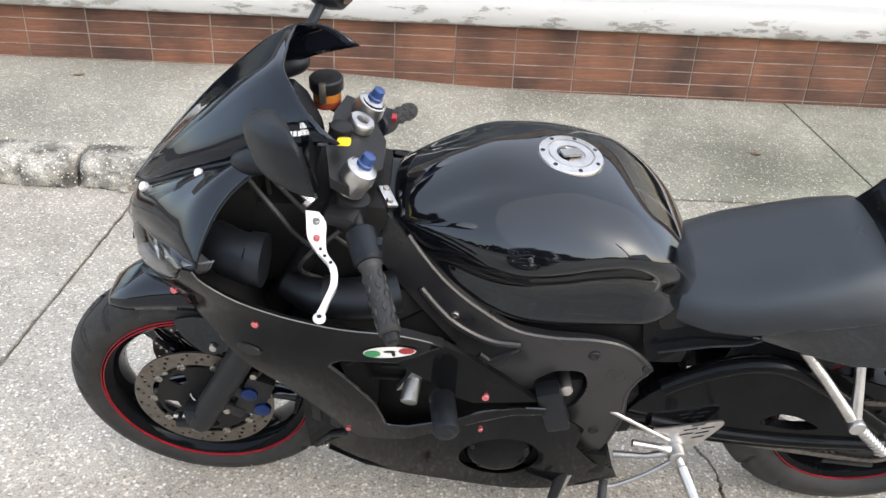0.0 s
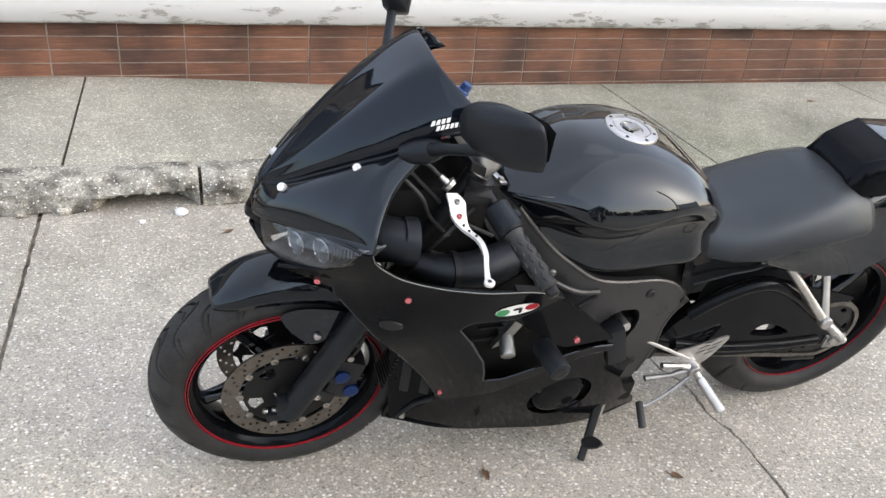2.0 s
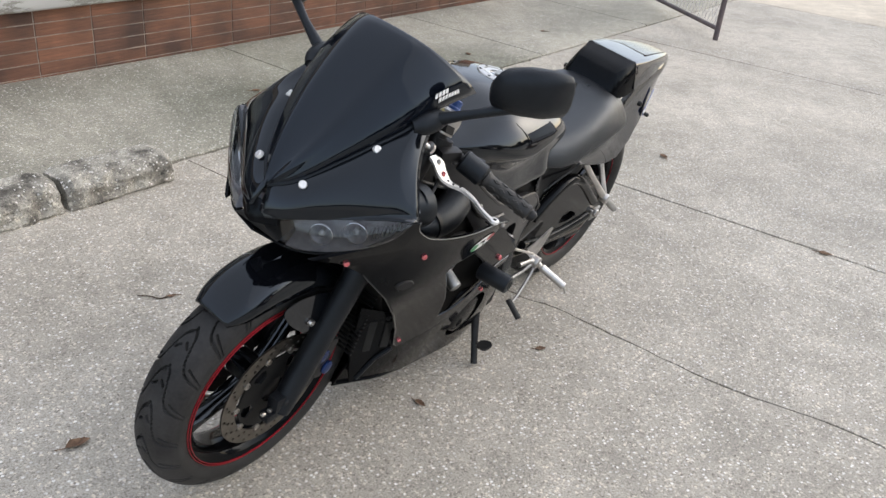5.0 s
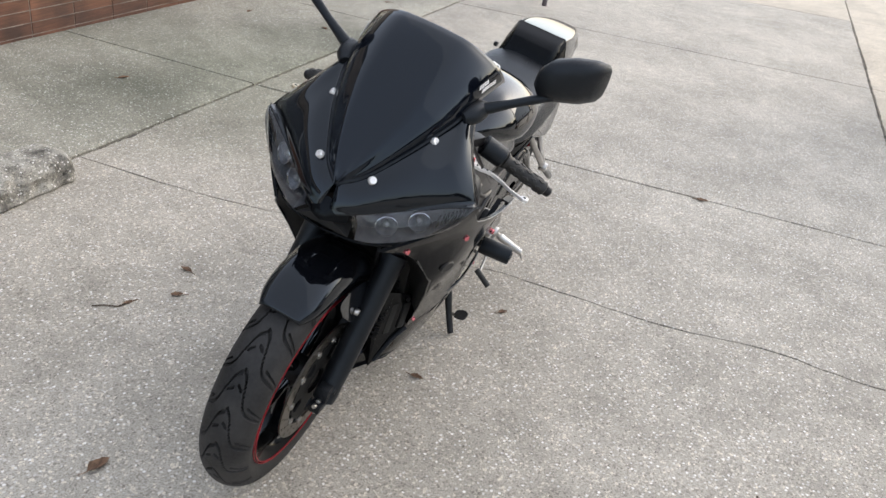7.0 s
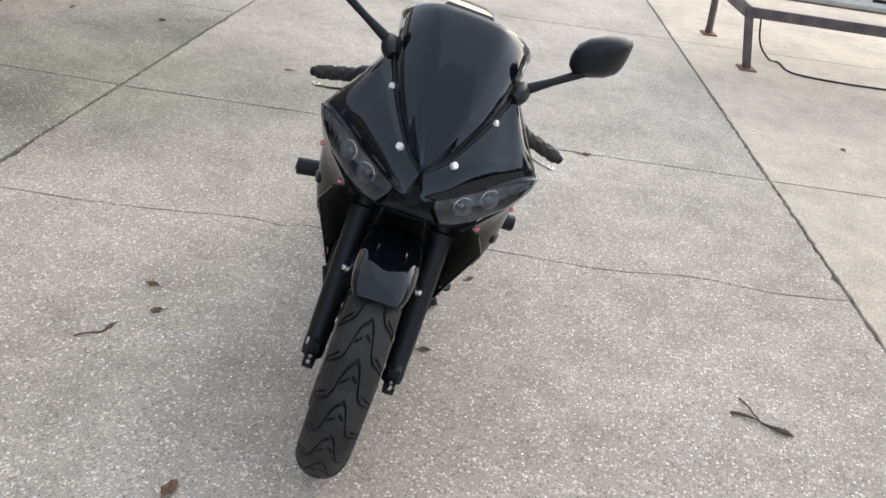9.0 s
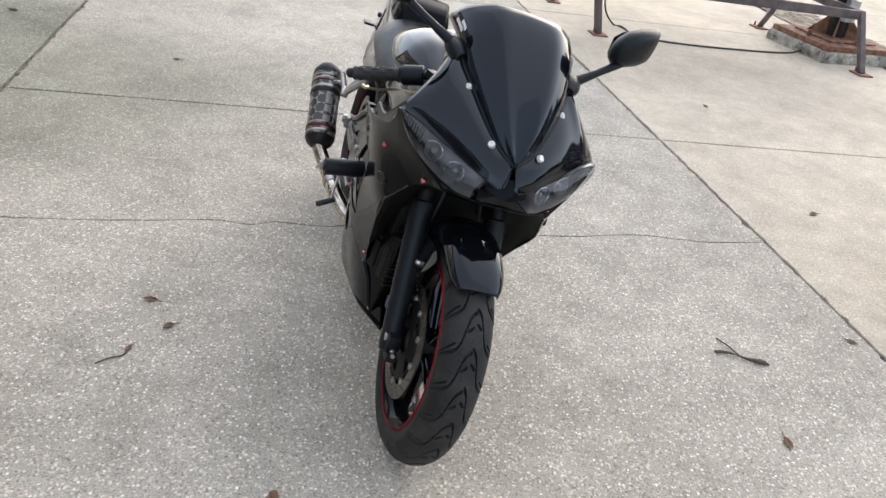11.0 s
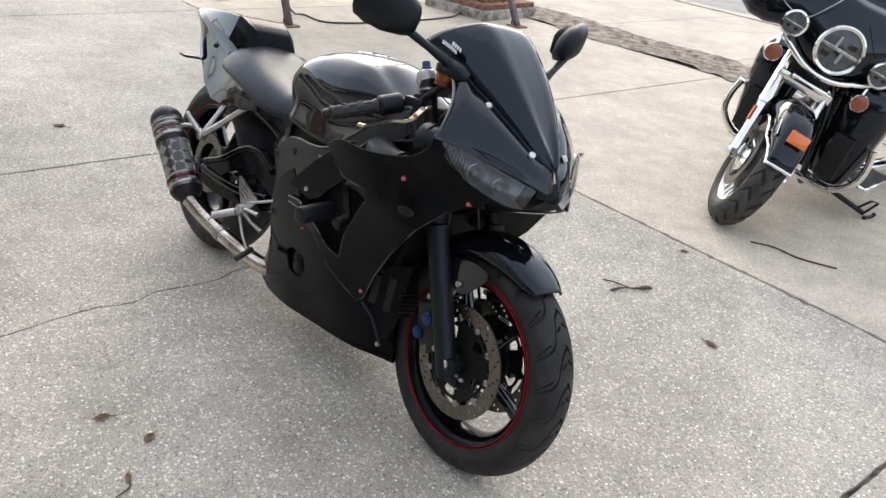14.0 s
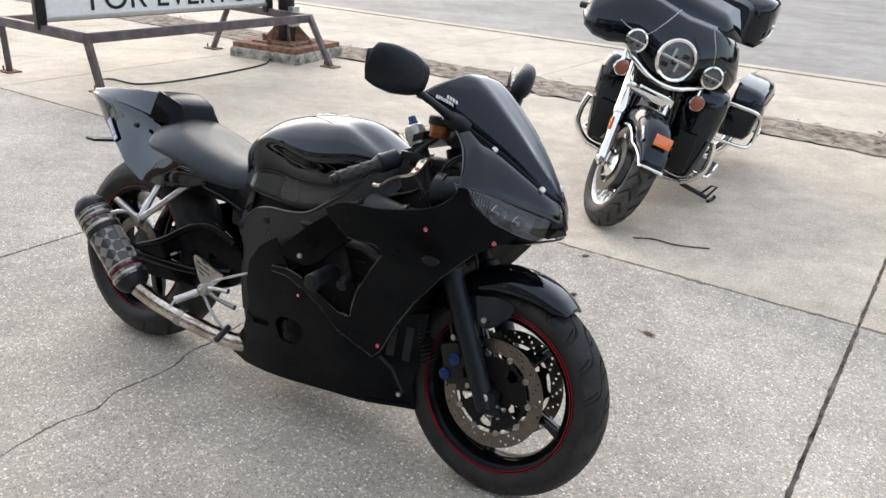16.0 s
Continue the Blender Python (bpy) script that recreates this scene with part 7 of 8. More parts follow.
part("lens", turned(tube([hl + Vector((0.016, 0, 0)), hl + Vector((0.026, 0, 0)), hl + Vector((0.031, 0, 0))], [0.099, 0.075, 0.004], 36, caps=False)), clear_lens, head)
part("lamp_bar", turned(box(hl + Vector((0.012, 0, 0.0)), (0.010, 0.190, 0.016), bev=0.004)), chrome, head)
for q in (-0.022, 0.022):
    part("lamp_rib", turned(box(hl + Vector((0.008, q, -0.03 if q > 0 else 0.03)), (0.006, 0.012, 0.055), bev=0.003)), white_paint, head)
for q in (-0.045, 0.045):
    part("led_block", turned(box(hl + Vector((0.006, q, -0.040 if q < 0 else 0.036)), (0.006, 0.04, 0.026), bev=0.004)), dark_metal, head)
# batwing fairing
rows = []
for y, x, zl, zh in ((0, -0.115, 0.79, 1.17), (0.06, -0.118, 0.785, 1.175), (0.12, -0.128, 0.81, 1.18), (0.18, -0.142, 0.862, 1.185), (0.25, -0.168, 0.905, 1.18), (0.335, -0.205, 0.872, 1.165), (0.41, -0.255, 0.868, 1.135), (0.46, -0.315, 0.895, 1.09), (0.485, -0.36, 0.955, 1.04)):
    rows.append([(x + 0.05 * math.sin(math.pi * f) ** 0.8 * (1 - abs(y) * 0.8) - 0.10 * f ** 2 - 0.03 * (1 - f) ** 2, y, zl + (zh - zl) * f) for f in (k / 12 for k in range(13))])
full = [[(x, -y, z) for x, y, z in r] for r in reversed(rows[1:])] + rows
part("batwing_fairing", turned(loft(full, closed=False)), cowl_black, tourer, "gloss black batwing fairing", sharp=70, solid=0.012)
for s in (1, -1):
    part("pinstripe", turned(tube([(-0.10, s * 0.10, 1.172), (-0.068, s * 0.16, 1.07), (-0.092, s * 0.21, 0.99), (-0.155, s * 0.29, 0.985), (-0.24, s * 0.37, 1.02)], 0.0025, 6, 24)), grey_alloy, tourer)
part("windshield", turned(loft([[(-0.21 - 0.16 * f - 0.25 * abs(y) ** 1.5, y * (1 - 0.1 * f), 1.165 + 0.16 * f) for y in (-0.36, -0.24, -0.12, 0, 0.12, 0.24, 0.36)] for f in (0, 0.5, 1)], closed=False)), screen_tint, tourer, "dark smoked windshield", sharp=70, solid=0.004)
part("fairing_inner", turned(box((-0.30, 0, 1.03), (0.14, 0.60, 0.22), bev=0.05)), matte_plastic, tourer)
# mudguard
rings = []
for k in range(26):
    a = radians(18 + k * 6.0)
    r = HR + 0.024
    e = min(1.0, k / 5.0, (25 - k) / 3.0 + 0.3)
    hw_ = 0.062 + 0.026 * min(1, k / 6)
    dp = 0.03 + 0.10 * e
    ring = []
    for j in range(15):
        b = -1 + 2 * j / 14
        th = b * math.pi / 2
        rr = r - dp * (1 - abs(math.cos(th)) ** 0.55)
        ring.append((rr * math.cos(a), hw_ * math.copysign(abs(math.sin(th)) ** 0.6, b), HR + rr * math.sin(a)))
    rings.append(ring)
fd2 = part("front_fender", turned(loft(rings, closed=False)), cowl_black, tourer, "deep gloss black mudguard with chrome trim", sharp=70, solid=0.005)
for s in (1, -1):
    part("fender_trim", turned(tube([Vector(r[0 if s < 0 else -1]) + Vector((0, s * 0.002, 0)) for r in rings[:15]], 0.007, 8)), chrome, fd2)
part("fender_tip_trim", turned(tube([Vector(q) + Vector((0.004, 0, -0.004)) for q in rings[0]], 0.009, 8)), chrome, fd2)
tp = Vector(rings[3][7])
part("fender_lamp", turned(box(tp + Vector((0.004, 0, 0.036)), (0.016, 0.092, 0.058), Matrix.Rotation(radians(-12), 4, "Y"), bev=0.005)), amber_lens, fd2, "orange fender tip lamp")
part("fender_medallion", turned(box((0.20, -0.082, 0.56), (0.09, 0.006, 0.022), Matrix.Rotation(radians(35), 4, "Y"), bev=0.002)), chrome, fd2)
# frame, engine, tank, seat
part("engine_case", box((-0.82, 0, 0.36), (0.50, 0.34, 0.26), bev=0.06), dark_metal, tourer, "black engine case")
for k, dx in enumerate((-0.68, -0.95)):
    cyl = part("cylinder", tube([(dx + (0.06 if k == 0 else -0.06) * f, 0, 0.46 + 0.30 * f) for f in (0, 1)], 0.075, 20), dark_metal, tourer)
    for j in range(7):
        f = 0.1 + 0.12 * j
        part("fin", tube([(dx + (0.06 if k == 0 else -0.06) * f, 0, 0.46 + 0.30 * f), (dx + (0.06 if k == 0 else -0.06) * f, 0, 0.466 + 0.30 * f)], 0.095, 20), dark_metal, cyl)
part("air_cleaner", rod((-0.82, -0.16, 0.60), (-0.82, -0.24, 0.60), 0.085, 24, 0.01), chrome, tourer)
part("frame_tube", tube([(-0.36, 0.06, 0.80), (-0.42, 0.11, 0.55), (-0.50, 0.13, 0.25), (-0.62, 0.13, 0.17), (-1.2, 0.13, 0.18)], 0.018, 10, 18), gloss_black, tourer)
part("frame_tube", tube([(-0.36, -0.06, 0.80), (-0.42, -0.11, 0.55), (-0.50, -0.13, 0.25), (-0.62, -0.13, 0.17), (-1.2, -0.13, 0.18)], 0.018, 10, 18), gloss_black, tourer)
part("oil_cooler", box((-0.47, 0, 0.30), (0.05, 0.16, 0.12), bev=0.01), steel, tourer)


def body_y(rows, n=18):
    return loft([ring_of(pts, x, n) for x, pts in rows])


part("fuel_tank", body_y([(-0.44, [(0, 0.90), (0.06, 0.89), (0.09, 0.84), (0.08, 0.78)]), (-0.60, [(0, 0.96), (0.10, 0.945), (0.155, 0.87), (0.14, 0.76)]), (-0.85, [(0, 0.945), (0.10, 0.93), (0.15, 0.86), (0.13, 0.76)]), (-1.02, [(0, 0.88), (0.06, 0.87), (0.09, 0.82), (0.08, 0.77)])]), gloss_black, tourer, "gloss black fuel tank")
part("seat", body_y([(-0.98, [(0, 0.80), (0.08, 0.79), (0.11, 0.75), (0.10, 0.70)]), (-1.20, [(0, 0.79), (0.13, 0.785), (0.19, 0.75), (0.17, 0.69)]), (-1.38, [(0, 0.86), (0.12, 0.85), (0.17, 0.81), (0.16, 0.74)]), (-1.62, [(0, 0.87), (0.11, 0.86), (0.15, 0.82), (0.14, 0.76)])]), vinyl, tourer, "black touring seat")
part("rear_fender", body_y([(-1.15, [(0, 0.72), (0.10, 0.70), (0.11, 0.55), (0.10, 0.45)]), (-1.6, [(0, 0.74), (0.11, 0.72), (0.12, 0.58), (0.11, 0.48)]), (-1.95, [(0, 0.64), (0.10, 0.62), (0.11, 0.50), (0.10, 0.40)])]), gloss_black, tourer)
hr2 = part("rear_wheel", place(rim_bm(0.21, 0.055), (-1.63, 0, 0.325)), chrome, tourer)
part("tyre", tyre_bm(0.328, 0.075, 0.216, 0.325, -1.63, tour_grooves), rubber, hr2, sharp=60)
for s in (1, -1):
    lowr = body = loft([[(x + dx, s * y, z) for x, y, dx in ((-0.44, 0.12, 0), (-0.40, 0.20, 0), (-0.40, 0.30, 0), (-0.45, 0.36, 0), (-0.56, 0.365, 0), (-0.63, 0.33, 0), (-0.62, 0.14, 0))] if not sc else [(-0.52 + (x + 0.52) * sc, s * (0.24 + (y - 0.24) * sc), z) for x, y, dx in ((-0.44, 0.12, 0), (-0.40, 0.20, 0), (-0.40, 0.30, 0), (-0.45, 0.36, 0), (-0.56, 0.365, 0), (-0.63, 0.33, 0), (-0.62, 0.14, 0))] for z, sc in ((0.27, 0.55), (0.30, 0.72), (0.40, 0.85), (0.58, 1.0), (0.68, 1.05), (0.75, 0.98), (0.79, 0.75))])
    bmesh.ops.bevel(lowr, geom=list(lowr.edges), offset=0.012, segments=2, affect="EDGES")
    lw = part("leg_fairing", lowr, cowl_black, tourer, "gloss black lower leg fairing", sharp=50)
    # near-black block paints the shade inside the vent
    part("fairing_vent", box((-0.395, s * 0.245, 0.43), (0.02, 0.10, 0.22), bev=0.006), dark_void, lw)
    part("crash_bar", tube([(-0.52, s * 0.12, 0.24), (-0.46, s * 0.28, 0.25), (-0.44, s * 0.375, 0.33), (-0.45, s * 0.395, 0.42), (-0.46, s * 0.375, 0.52)], 0.018, 12, 22), chrome, tourer, "chrome engine guard")
    part("lower_bar", tube([(-0.50, s * 0.05, 0.225), (-0.46, s * 0.20, 0.235), (-0.45, s * 0.30, 0.25)], 0.018, 12, 10), chrome, tourer)
    fb = part("floorboard", box((-0.83, s * 0.34, 0.265), (0.32, 0.11, 0.022), bev=0.008), grip_rubber, tourer, "rubber floorboard with chrome edge")
    part("board_edge", tube([(-0.67, s * 0.30, 0.262), (-0.665, s * 0.38, 0.262), (-0.70, s * 0.400, 0.262), (-0.98, s * 0.400, 0.262)], 0.011, 8, 16), chrome, fb)
    part("board_bracket", tube([(-0.75, s * 0.15, 0.22), (-0.76, s * 0.30, 0.25)], 0.014, 8), chrome, fb)
    # saddlebag with guard rail
    sb = bmesh.new()
    sec = [(0.27, 0.33), (0.45, 0.35), (0.475, 0.40), (0.485, 0.62), (0.46, 0.665), (0.40, 0.685), (0.28, 0.69)]
    rings = []
    for x, sc in ((-1.36, 0.80), (-1.38, 0.92), (-1.45, 1.0), (-1.85, 1.0), (-1.98, 0.94), (-2.0, 0.82)):
        rings.append([(x, s * (0.37 + (y - 0.37) * sc), 0.52 + (z - 0.52) * sc) for y, z in sec])
    add_loft(sb, rings)
    bg = part("saddlebag", sb, cowl_black, tourer, "gloss black hard saddlebag", sharp=50)
    part("lid_seam", tube([(-1.385, s * 0.30, 0.615), (-1.385, s * 0.478, 0.612), (-1.45, s * 0.4865, 0.613), (-1.85, s * 0.4865, 0.613), (-1.99, s * 0.46, 0.612)], 0.004, 6), dark_void, bg)
    part("bag_rail", tube([(-1.30, s * 0.22, 0.575), (-1.30, s * 0.36, 0.575), (-1.33, s * 0.47, 0.565), (-1.40, s * 0.505, 0.50), (-1.42, s * 0.505, 0.36), (-1.36, s * 0.46, 0.325), (-1.30, s * 0.22, 0.33)], 0.0125, 10, 34), chrome, tourer, "chrome saddlebag guard")
    part("rear_rail", tube([(-1.42, s * 0.505, 0.36), (-1.75, s * 0.505, 0.36), (-1.95, s * 0.48, 0.37)], 0.011, 10, 12), chrome, tourer)
    part("exhaust", tube([(-0.70, s * 0.18, 0.24), (-1.1, s * 0.27, 0.235), (-1.5, s * 0.33, 0.24), (-2.05, s * 0.34, 0.25)], [0.03, 0.04, 0.045, 0.045], 16, 14), chrome, tourer)
    part("hand_grip", turned(rod((-0.52, s * 0.30, 1.02), (-0.60, s * 0.46, 0.98), 0.018, 14, 0.004)), grip_rubber, tourer)
    part("trunk_lamp", box((-1.78, s * 0.285, 1.0), (0.05, 0.05, 0.07), bev=0.012), chrome, tourer)
    part("trunk_rail", tube([(-1.64, s * 0.22, 0.90), (-1.62, s * 0.30, 0.97), (-1.66, s * 0.315, 1.02)], 0.011, 8, 10), chrome, tourer)
tk2 = body_y([(-1.56, [(0, 1.15), (0.18, 1.14), (0.22, 1.10), (0.22, 0.94), (0.19, 0.90)]), (-1.62, [(0, 1.19), (0.22, 1.18), (0.28, 1.13), (0.285, 0.94), (0.25, 0.885)]), (-1.92, [(0, 1.20), (0.22, 1.19), (0.285, 1.14), (0.29, 0.94), (0.25, 0.885)]), (-2.05, [(0, 1.16), (0.20, 1.15), (0.25, 1.10), (0.25, 0.95), (0.22, 0.90)])])
trk = part("tour_trunk", tk2, cowl_black, tourer, "gloss black top trunk behind the seat", sharp=50)
part("trunk_seam", tube([(-1.60, -0.275, 1.04), (-1.63, 0.0, 1.04), (-1.60, 0.275, 1.04), (-1.92, 0.292, 1.04)], 0.004, 6), dark_void, trk)
part("backrest", body_y([(-1.50, [(0, 1.14), (0.12, 1.13), (0.16, 1.09), (0.16, 0.93)]), (-1.57, [(0, 1.16), (0.14, 1.15), (0.19, 1.10), (0.19, 0.92)])]), vinyl, tourer)
part("trunk_post", box((-1.78, 0, 0.80), (0.20, 0.22, 0.18), bev=0.02), dark_metal, tourer)
part("aerial", tube([(-2.0, -0.25, 1.0), (-2.08, -0.26, 1.5)], 0.003, 6), dark_metal, trk)
sd = part("side_stand", tube([(-0.62, 0.16, 0.20), (-0.68, 0.30, 0.165), (-0.76, 0.44, 0.122)], 0.0135, 10), dark_metal, tourer, "black side stand, folded out")
part("stand_foot", tube([(-0.72, 0.46, 0.118), (-0.80, 0.475, 0.115), (-0.81, 0.48, 0.135)], 0.011, 8), dark_metal, sd)
part("stand_tang", tube([(-0.735, 0.40, 0.135), (-0.76, 0.44, 0.20), (-0.785, 0.47, 0.20), (-0.76, 0.44, 0.125)], 0.007, 8), dark_metal, sd)

# ---- sign on a steel frame ----
SA, SB, SC, SD = Vector((4.80, 0.66, 0.45)), Vector((5.22, -1.73, 0.45)), Vector((6.38, -1.50, 0.45)), Vector((5.98, 0.92, 0.45))
sign = thing("letter_sign", Matrix.Translation((5.6, -0.4, 0)), "white letter board sign on a dark steel frame", "sign")
SO = Vector((5.6, -0.4, 0))


def beam(a, b, w, h):
    a, b = Vector(a) - SO, Vector(b) - SO
    d = b - a
    m = d.to_track_quat("X", "Z").to_matrix().to_4x4()
    return box((a + b) / 2, (d.length, w, h), m, bev=0.004)


for a, b in ((SA, SB), (SB, SC), (SC, SD), (SD, SA)):
    part("beam", beam(a, b, 0.055, 0.075), purple_steel, sign)
for top, foot in ((SA, (4.88, 0.55, 0.0)), (SB, (4.95, -1.80, 0.0)), (SC, (6.42, -1.30, 0.0)), (SD, (6.05, 0.89, 0.0))):
    foot = Vector(foot)
    lg = part("leg", beam(Vector(top) + Vector((0, 0, 0.03)), foot + Vector((0, 0, 0.005)), 0.05, 0.05), purple_steel, sign)
    part("foot_plate", box(foot - SO + Vector((0, 0, 0.006)), (0.17, 0.13, 0.012), Matrix.Rotation(radians(13), 4, "Z"), bev=0.003), rusty_iron, lg, "rusty foot plate")
    part("anchor_bolt", rod(foot - SO + Vector((0.06, 0.03, 0.0)), foot - SO + Vector((0.06, 0.03, 0.05)), 0.008, 8), rusty_iron, lg)
PL, PR = (SA + SD) / 2, (SB + SC) / 2
for q in (PL, PR):
    part("post", beam(q, q + Vector((0, 0, 1.55)), 0.08, 0.08), dark_metal, sign)
pd = (PR - PL)
pl0, pl1 = PL + pd * 0.02 + Vector((0, 0, 0.07)), PR - pd * 0.02 + Vector((0, 0, 0.07))
nrm = Vector((-pd.y, pd.x, 0)).normalized() * -1
ang = math.atan2(pd.y, pd.x)
cen = (pl0 + pl1) / 2 - SO
part("board", box(cen + Vector((0, 0, 0.70)), ((pl1 - pl0).length, 0.05, 1.36), Matrix.Rotation(ang, 4, "Z"), bev=0.004), white_paint, sign, "white plastic letter board")
fr_m = Matrix.Rotation(ang, 4, "Z")
for z in (0.01, 1.39):
    part("board_edge", box(cen + Vector((0, 0, z)), ((pl1 - pl0).length + 0.02, 0.075, 0.035), fr_m, bev=0.004), alloy, sign)
for z in (0.36, 0.70, 1.04):
    part("letter_rail", box(cen + nrm * -0.03 + Vector((0, 0, z)), ((pl1 - pl0).length, 0.008, 0.012), fr_m), grey_alloy, sign)


def lettering(text, size, m, parent):
    cu = bpy.data.curves.new("letters", "FONT")
    cu.body, cu.size, cu.extrude, cu.align_x = text, size, 0.002, "LEFT"
    ob = new("letters_src", cu)
    me = bpy.data.meshes.new_from_object(ob)
    bpy.data.objects.remove(ob)
    me.materials.clear()
    me.materials.append(dark_void)
    o = new("lettering", me)
    o.parent = parent
    o.matrix_local = m
    return o


side_dir = pd.normalized()
face = Vector((side_dir.y, -side_dir.x, 0))
if face.dot(Vector((-1.8, 3.1, 0)) - (SA + SC) / 2) < 0:
    face = -face
rightward = Vector((0, 0, 1)).cross(face)
origin = PL - SO + face * 0.032 + Vector((0, 0, 0.105))
for text, off in (("FOR", 0.42), ("EVERYONE", 1.08)):
    p = (PL - SO) + side_dir * off + face * 0.030 + Vector((0, 0, 0.13))
    m = Matrix((( rightward.x, 0, face.x, p.x), (rightward.y, 0, face.y, p.y), (0, 1, 0, p.z), (0, 0, 0, 1)))
    lettering(text, 0.30, m, sign)

# ---- street post on its rusty base ----
ped = thing("street_post", pose(5.70, -1.78, 0, 0, 0, 20), "rusty square post base bolted to concrete", "post")
part("footing", slab_bm([(-0.42, -0.42), (0.42, -0.42), (0.42, 0.42), (-0.42, 0.42)], 0.0, 0.10, 0.015), kerb_stone, ped)
part("base_plate", box((0, 0, 0.125), (0.80, 0.80, 0.05), bev=0.008), rusty_iron, ped, "rusty iron base plate")
part("base_plate_top", box((0, 0, 0.155), (0.52, 0.52, 0.02), bev=0.004), rusty_iron, ped)
part("pole", rod((0, 0, 0.16), (0, 0, 5.0), 0.085, 20), dark_metal, ped, "dark steel pole")
for k in range(4):
    a = math.pi / 2 * k + math.pi / 4
    gp = prism([(0.08, 0.165), (0.26, 0.165), (0.085, 0.36)], -0.008, 0.008)
    bmesh.ops.transform(gp, matrix=Matrix.Rotation(a, 4, "Z"), verts=gp.verts)
    part("gusset", gp, rusty_iron, ped)
    part("anchor_bolt", rod((0.30 * math.cos(a + 0.79), 0.30 * math.sin(a + 0.79), 0.15), (0.30 * math.cos(a + 0.79), 0.30 * math.sin(a + 0.79), 0.20), 0.022, 6, 0.004), rusty_iron, ped)
part("junction_box", box((-0.11, 0.02, 0.42), (0.06, 0.12, 0.20), bev=0.008), galvanised, ped, "grey junction box")

cable_pts = [(5.05, 0.55, 0.44), (5.25, 0.48, 0.16), (5.36, 0.36, 0.012), (5.31, 0.28, 0.009), (5.01, 0.18, 0.009), (4.99, -0.21, 0.009), (5.12, -0.72, 0.009), (5.30, -1.20, 0.009), (5.45, -1.42, 0.03), (5.56, -1.64, 0.16)]
single("power_cable", tube(cable_pts, 0.008, 8, 60), black_cable, "black power cable lying on the concrete", "cable")

# ---- chain-link fence and gate past the shop corner, a trailer behind ----
def chain_link(a, b, z0, z1, pitch=0.065, r=0.0022):
    """Zigzag wires between two posts."""
    a, b = Vector(a), Vector(b)
    d = (b - a)
    ln = d.length
    d.normalize()
    bm = bmesh.new()
    n = int(ln / pitch)
    h = int((z1 - z0) / pitch)
    for i in range(n):
        pts = []
        for j in range(h + 1):
            pts.append(a + d * (pitch * (i + (0.5 if j % 2 else -0.0))) + Vector((0, 0, z0 + pitch * j)))
        add_tube(bm, pts, r, 4, False)
        pts2 = [a + d * (pitch * (i + (0.5 if j % 2 else 1.0))) + Vector((0, 0, z0 + pitch * j)) for j in range(h + 1)]
        add_tube(bm, pts2, r, 4, False)
    return bm


FA, FB = Vector((4.90, 6.27, 0)), Vector((6.86, 6.66, 0))
fence = thing("chain_link_fence", Matrix(), "galvanised chain-link fence beside the shop", "fence")
for q in (FA, FB):
    part("post", rod(q, q + Vector((0, 0, 1.9)), 0.03, 14), galvanised, fence)
part("rail", rod(FA + Vector((0, 0, 1.85)), FB + Vector((0, 0, 1.85)), 0.02, 10), galvanised, fence)
mesh_ob = part("mesh", chain_link(FA, FB, 0.03, 1.85), galvanised, fence)
mesh_ob["kind"] = "stuff"
gate = thing("chain_link_gate", Matrix(), "open chain-link gate leaf on a dark steel frame", "gate")
GA, GB = Vector((6.80, 6.50, 0)), Vector((5.46, 4.15, 0))
for q, z in ((GA, 0.1), (GB, 0.0)):
    part("gate_post", rod(q + Vector((0, 0, z)), q + Vector((0, 0, 1.8)), 0.024, 12), purple_steel, gate)
for z in (0.10, 1.75):
    part("gate_rail", rod(GA + Vector((0, 0, z)), GB + Vector((0, 0, z)), 0.02, 10), purple_steel, gate)
part("gate_brace", rod(GA + Vector((0, 0, 0.95)), GB + Vector((0, 0, 0.95)), 0.014, 8), purple_steel, gate)
mesh_ob = part("mesh", chain_link(GA, GB, 0.10, 1.75), galvanised, gate)
mesh_ob["kind"] = "stuff"
part("gate_foot", box(GA + Vector((0.0, 0, 0.04)), (0.14, 0.12, 0.08), bev=0.01), dark_metal, gate)

trailer = thing("trailer", pose(6.604, 8.15, 0, 0, 0, 14.5), "low black trailer with a chrome-hubbed tyre", "trailer")
part("chassis", box((0.2, 0, 0.29), (2.9, 1.4, 0.17), bev=0.01), dark_metal, trailer)
part("drawbar", tube([(-1.2, 0, 0.30), (-1.9, 0.1, 0.30)], 0.05, 10), dark_metal, trailer)
part("side_rail", rod((-1.25, -0.72, 0.405), (1.6, -0.72, 0.405), 0.03, 12), white_paint, trailer)
part("stand_leg", tube([(-1.0, -0.69, 0.30), (-1.13, -0.72, 0.02)], 0.035, 10), dark_metal, trailer)
for s in (1, -1):
    tw = part("wheel", lathe([(0.0, 0.06), (0.06, 0.07), (0.12, 0.05), (0.15, 0.07), (0.155, -0.07)], 30, (0.75, s * 0.80, 0.30)), white_paint, trailer)
    part("tyre", lathe([(0.15, -0.085), (0.20, -0.10), (0.28, -0.095), (0.30, -0.06), (0.30, 0.06), (0.28, 0.095), (0.20, 0.10), (0.15, 0.085)], 40, (0.75, s * 0.80, 0.30)), rubber, tw)

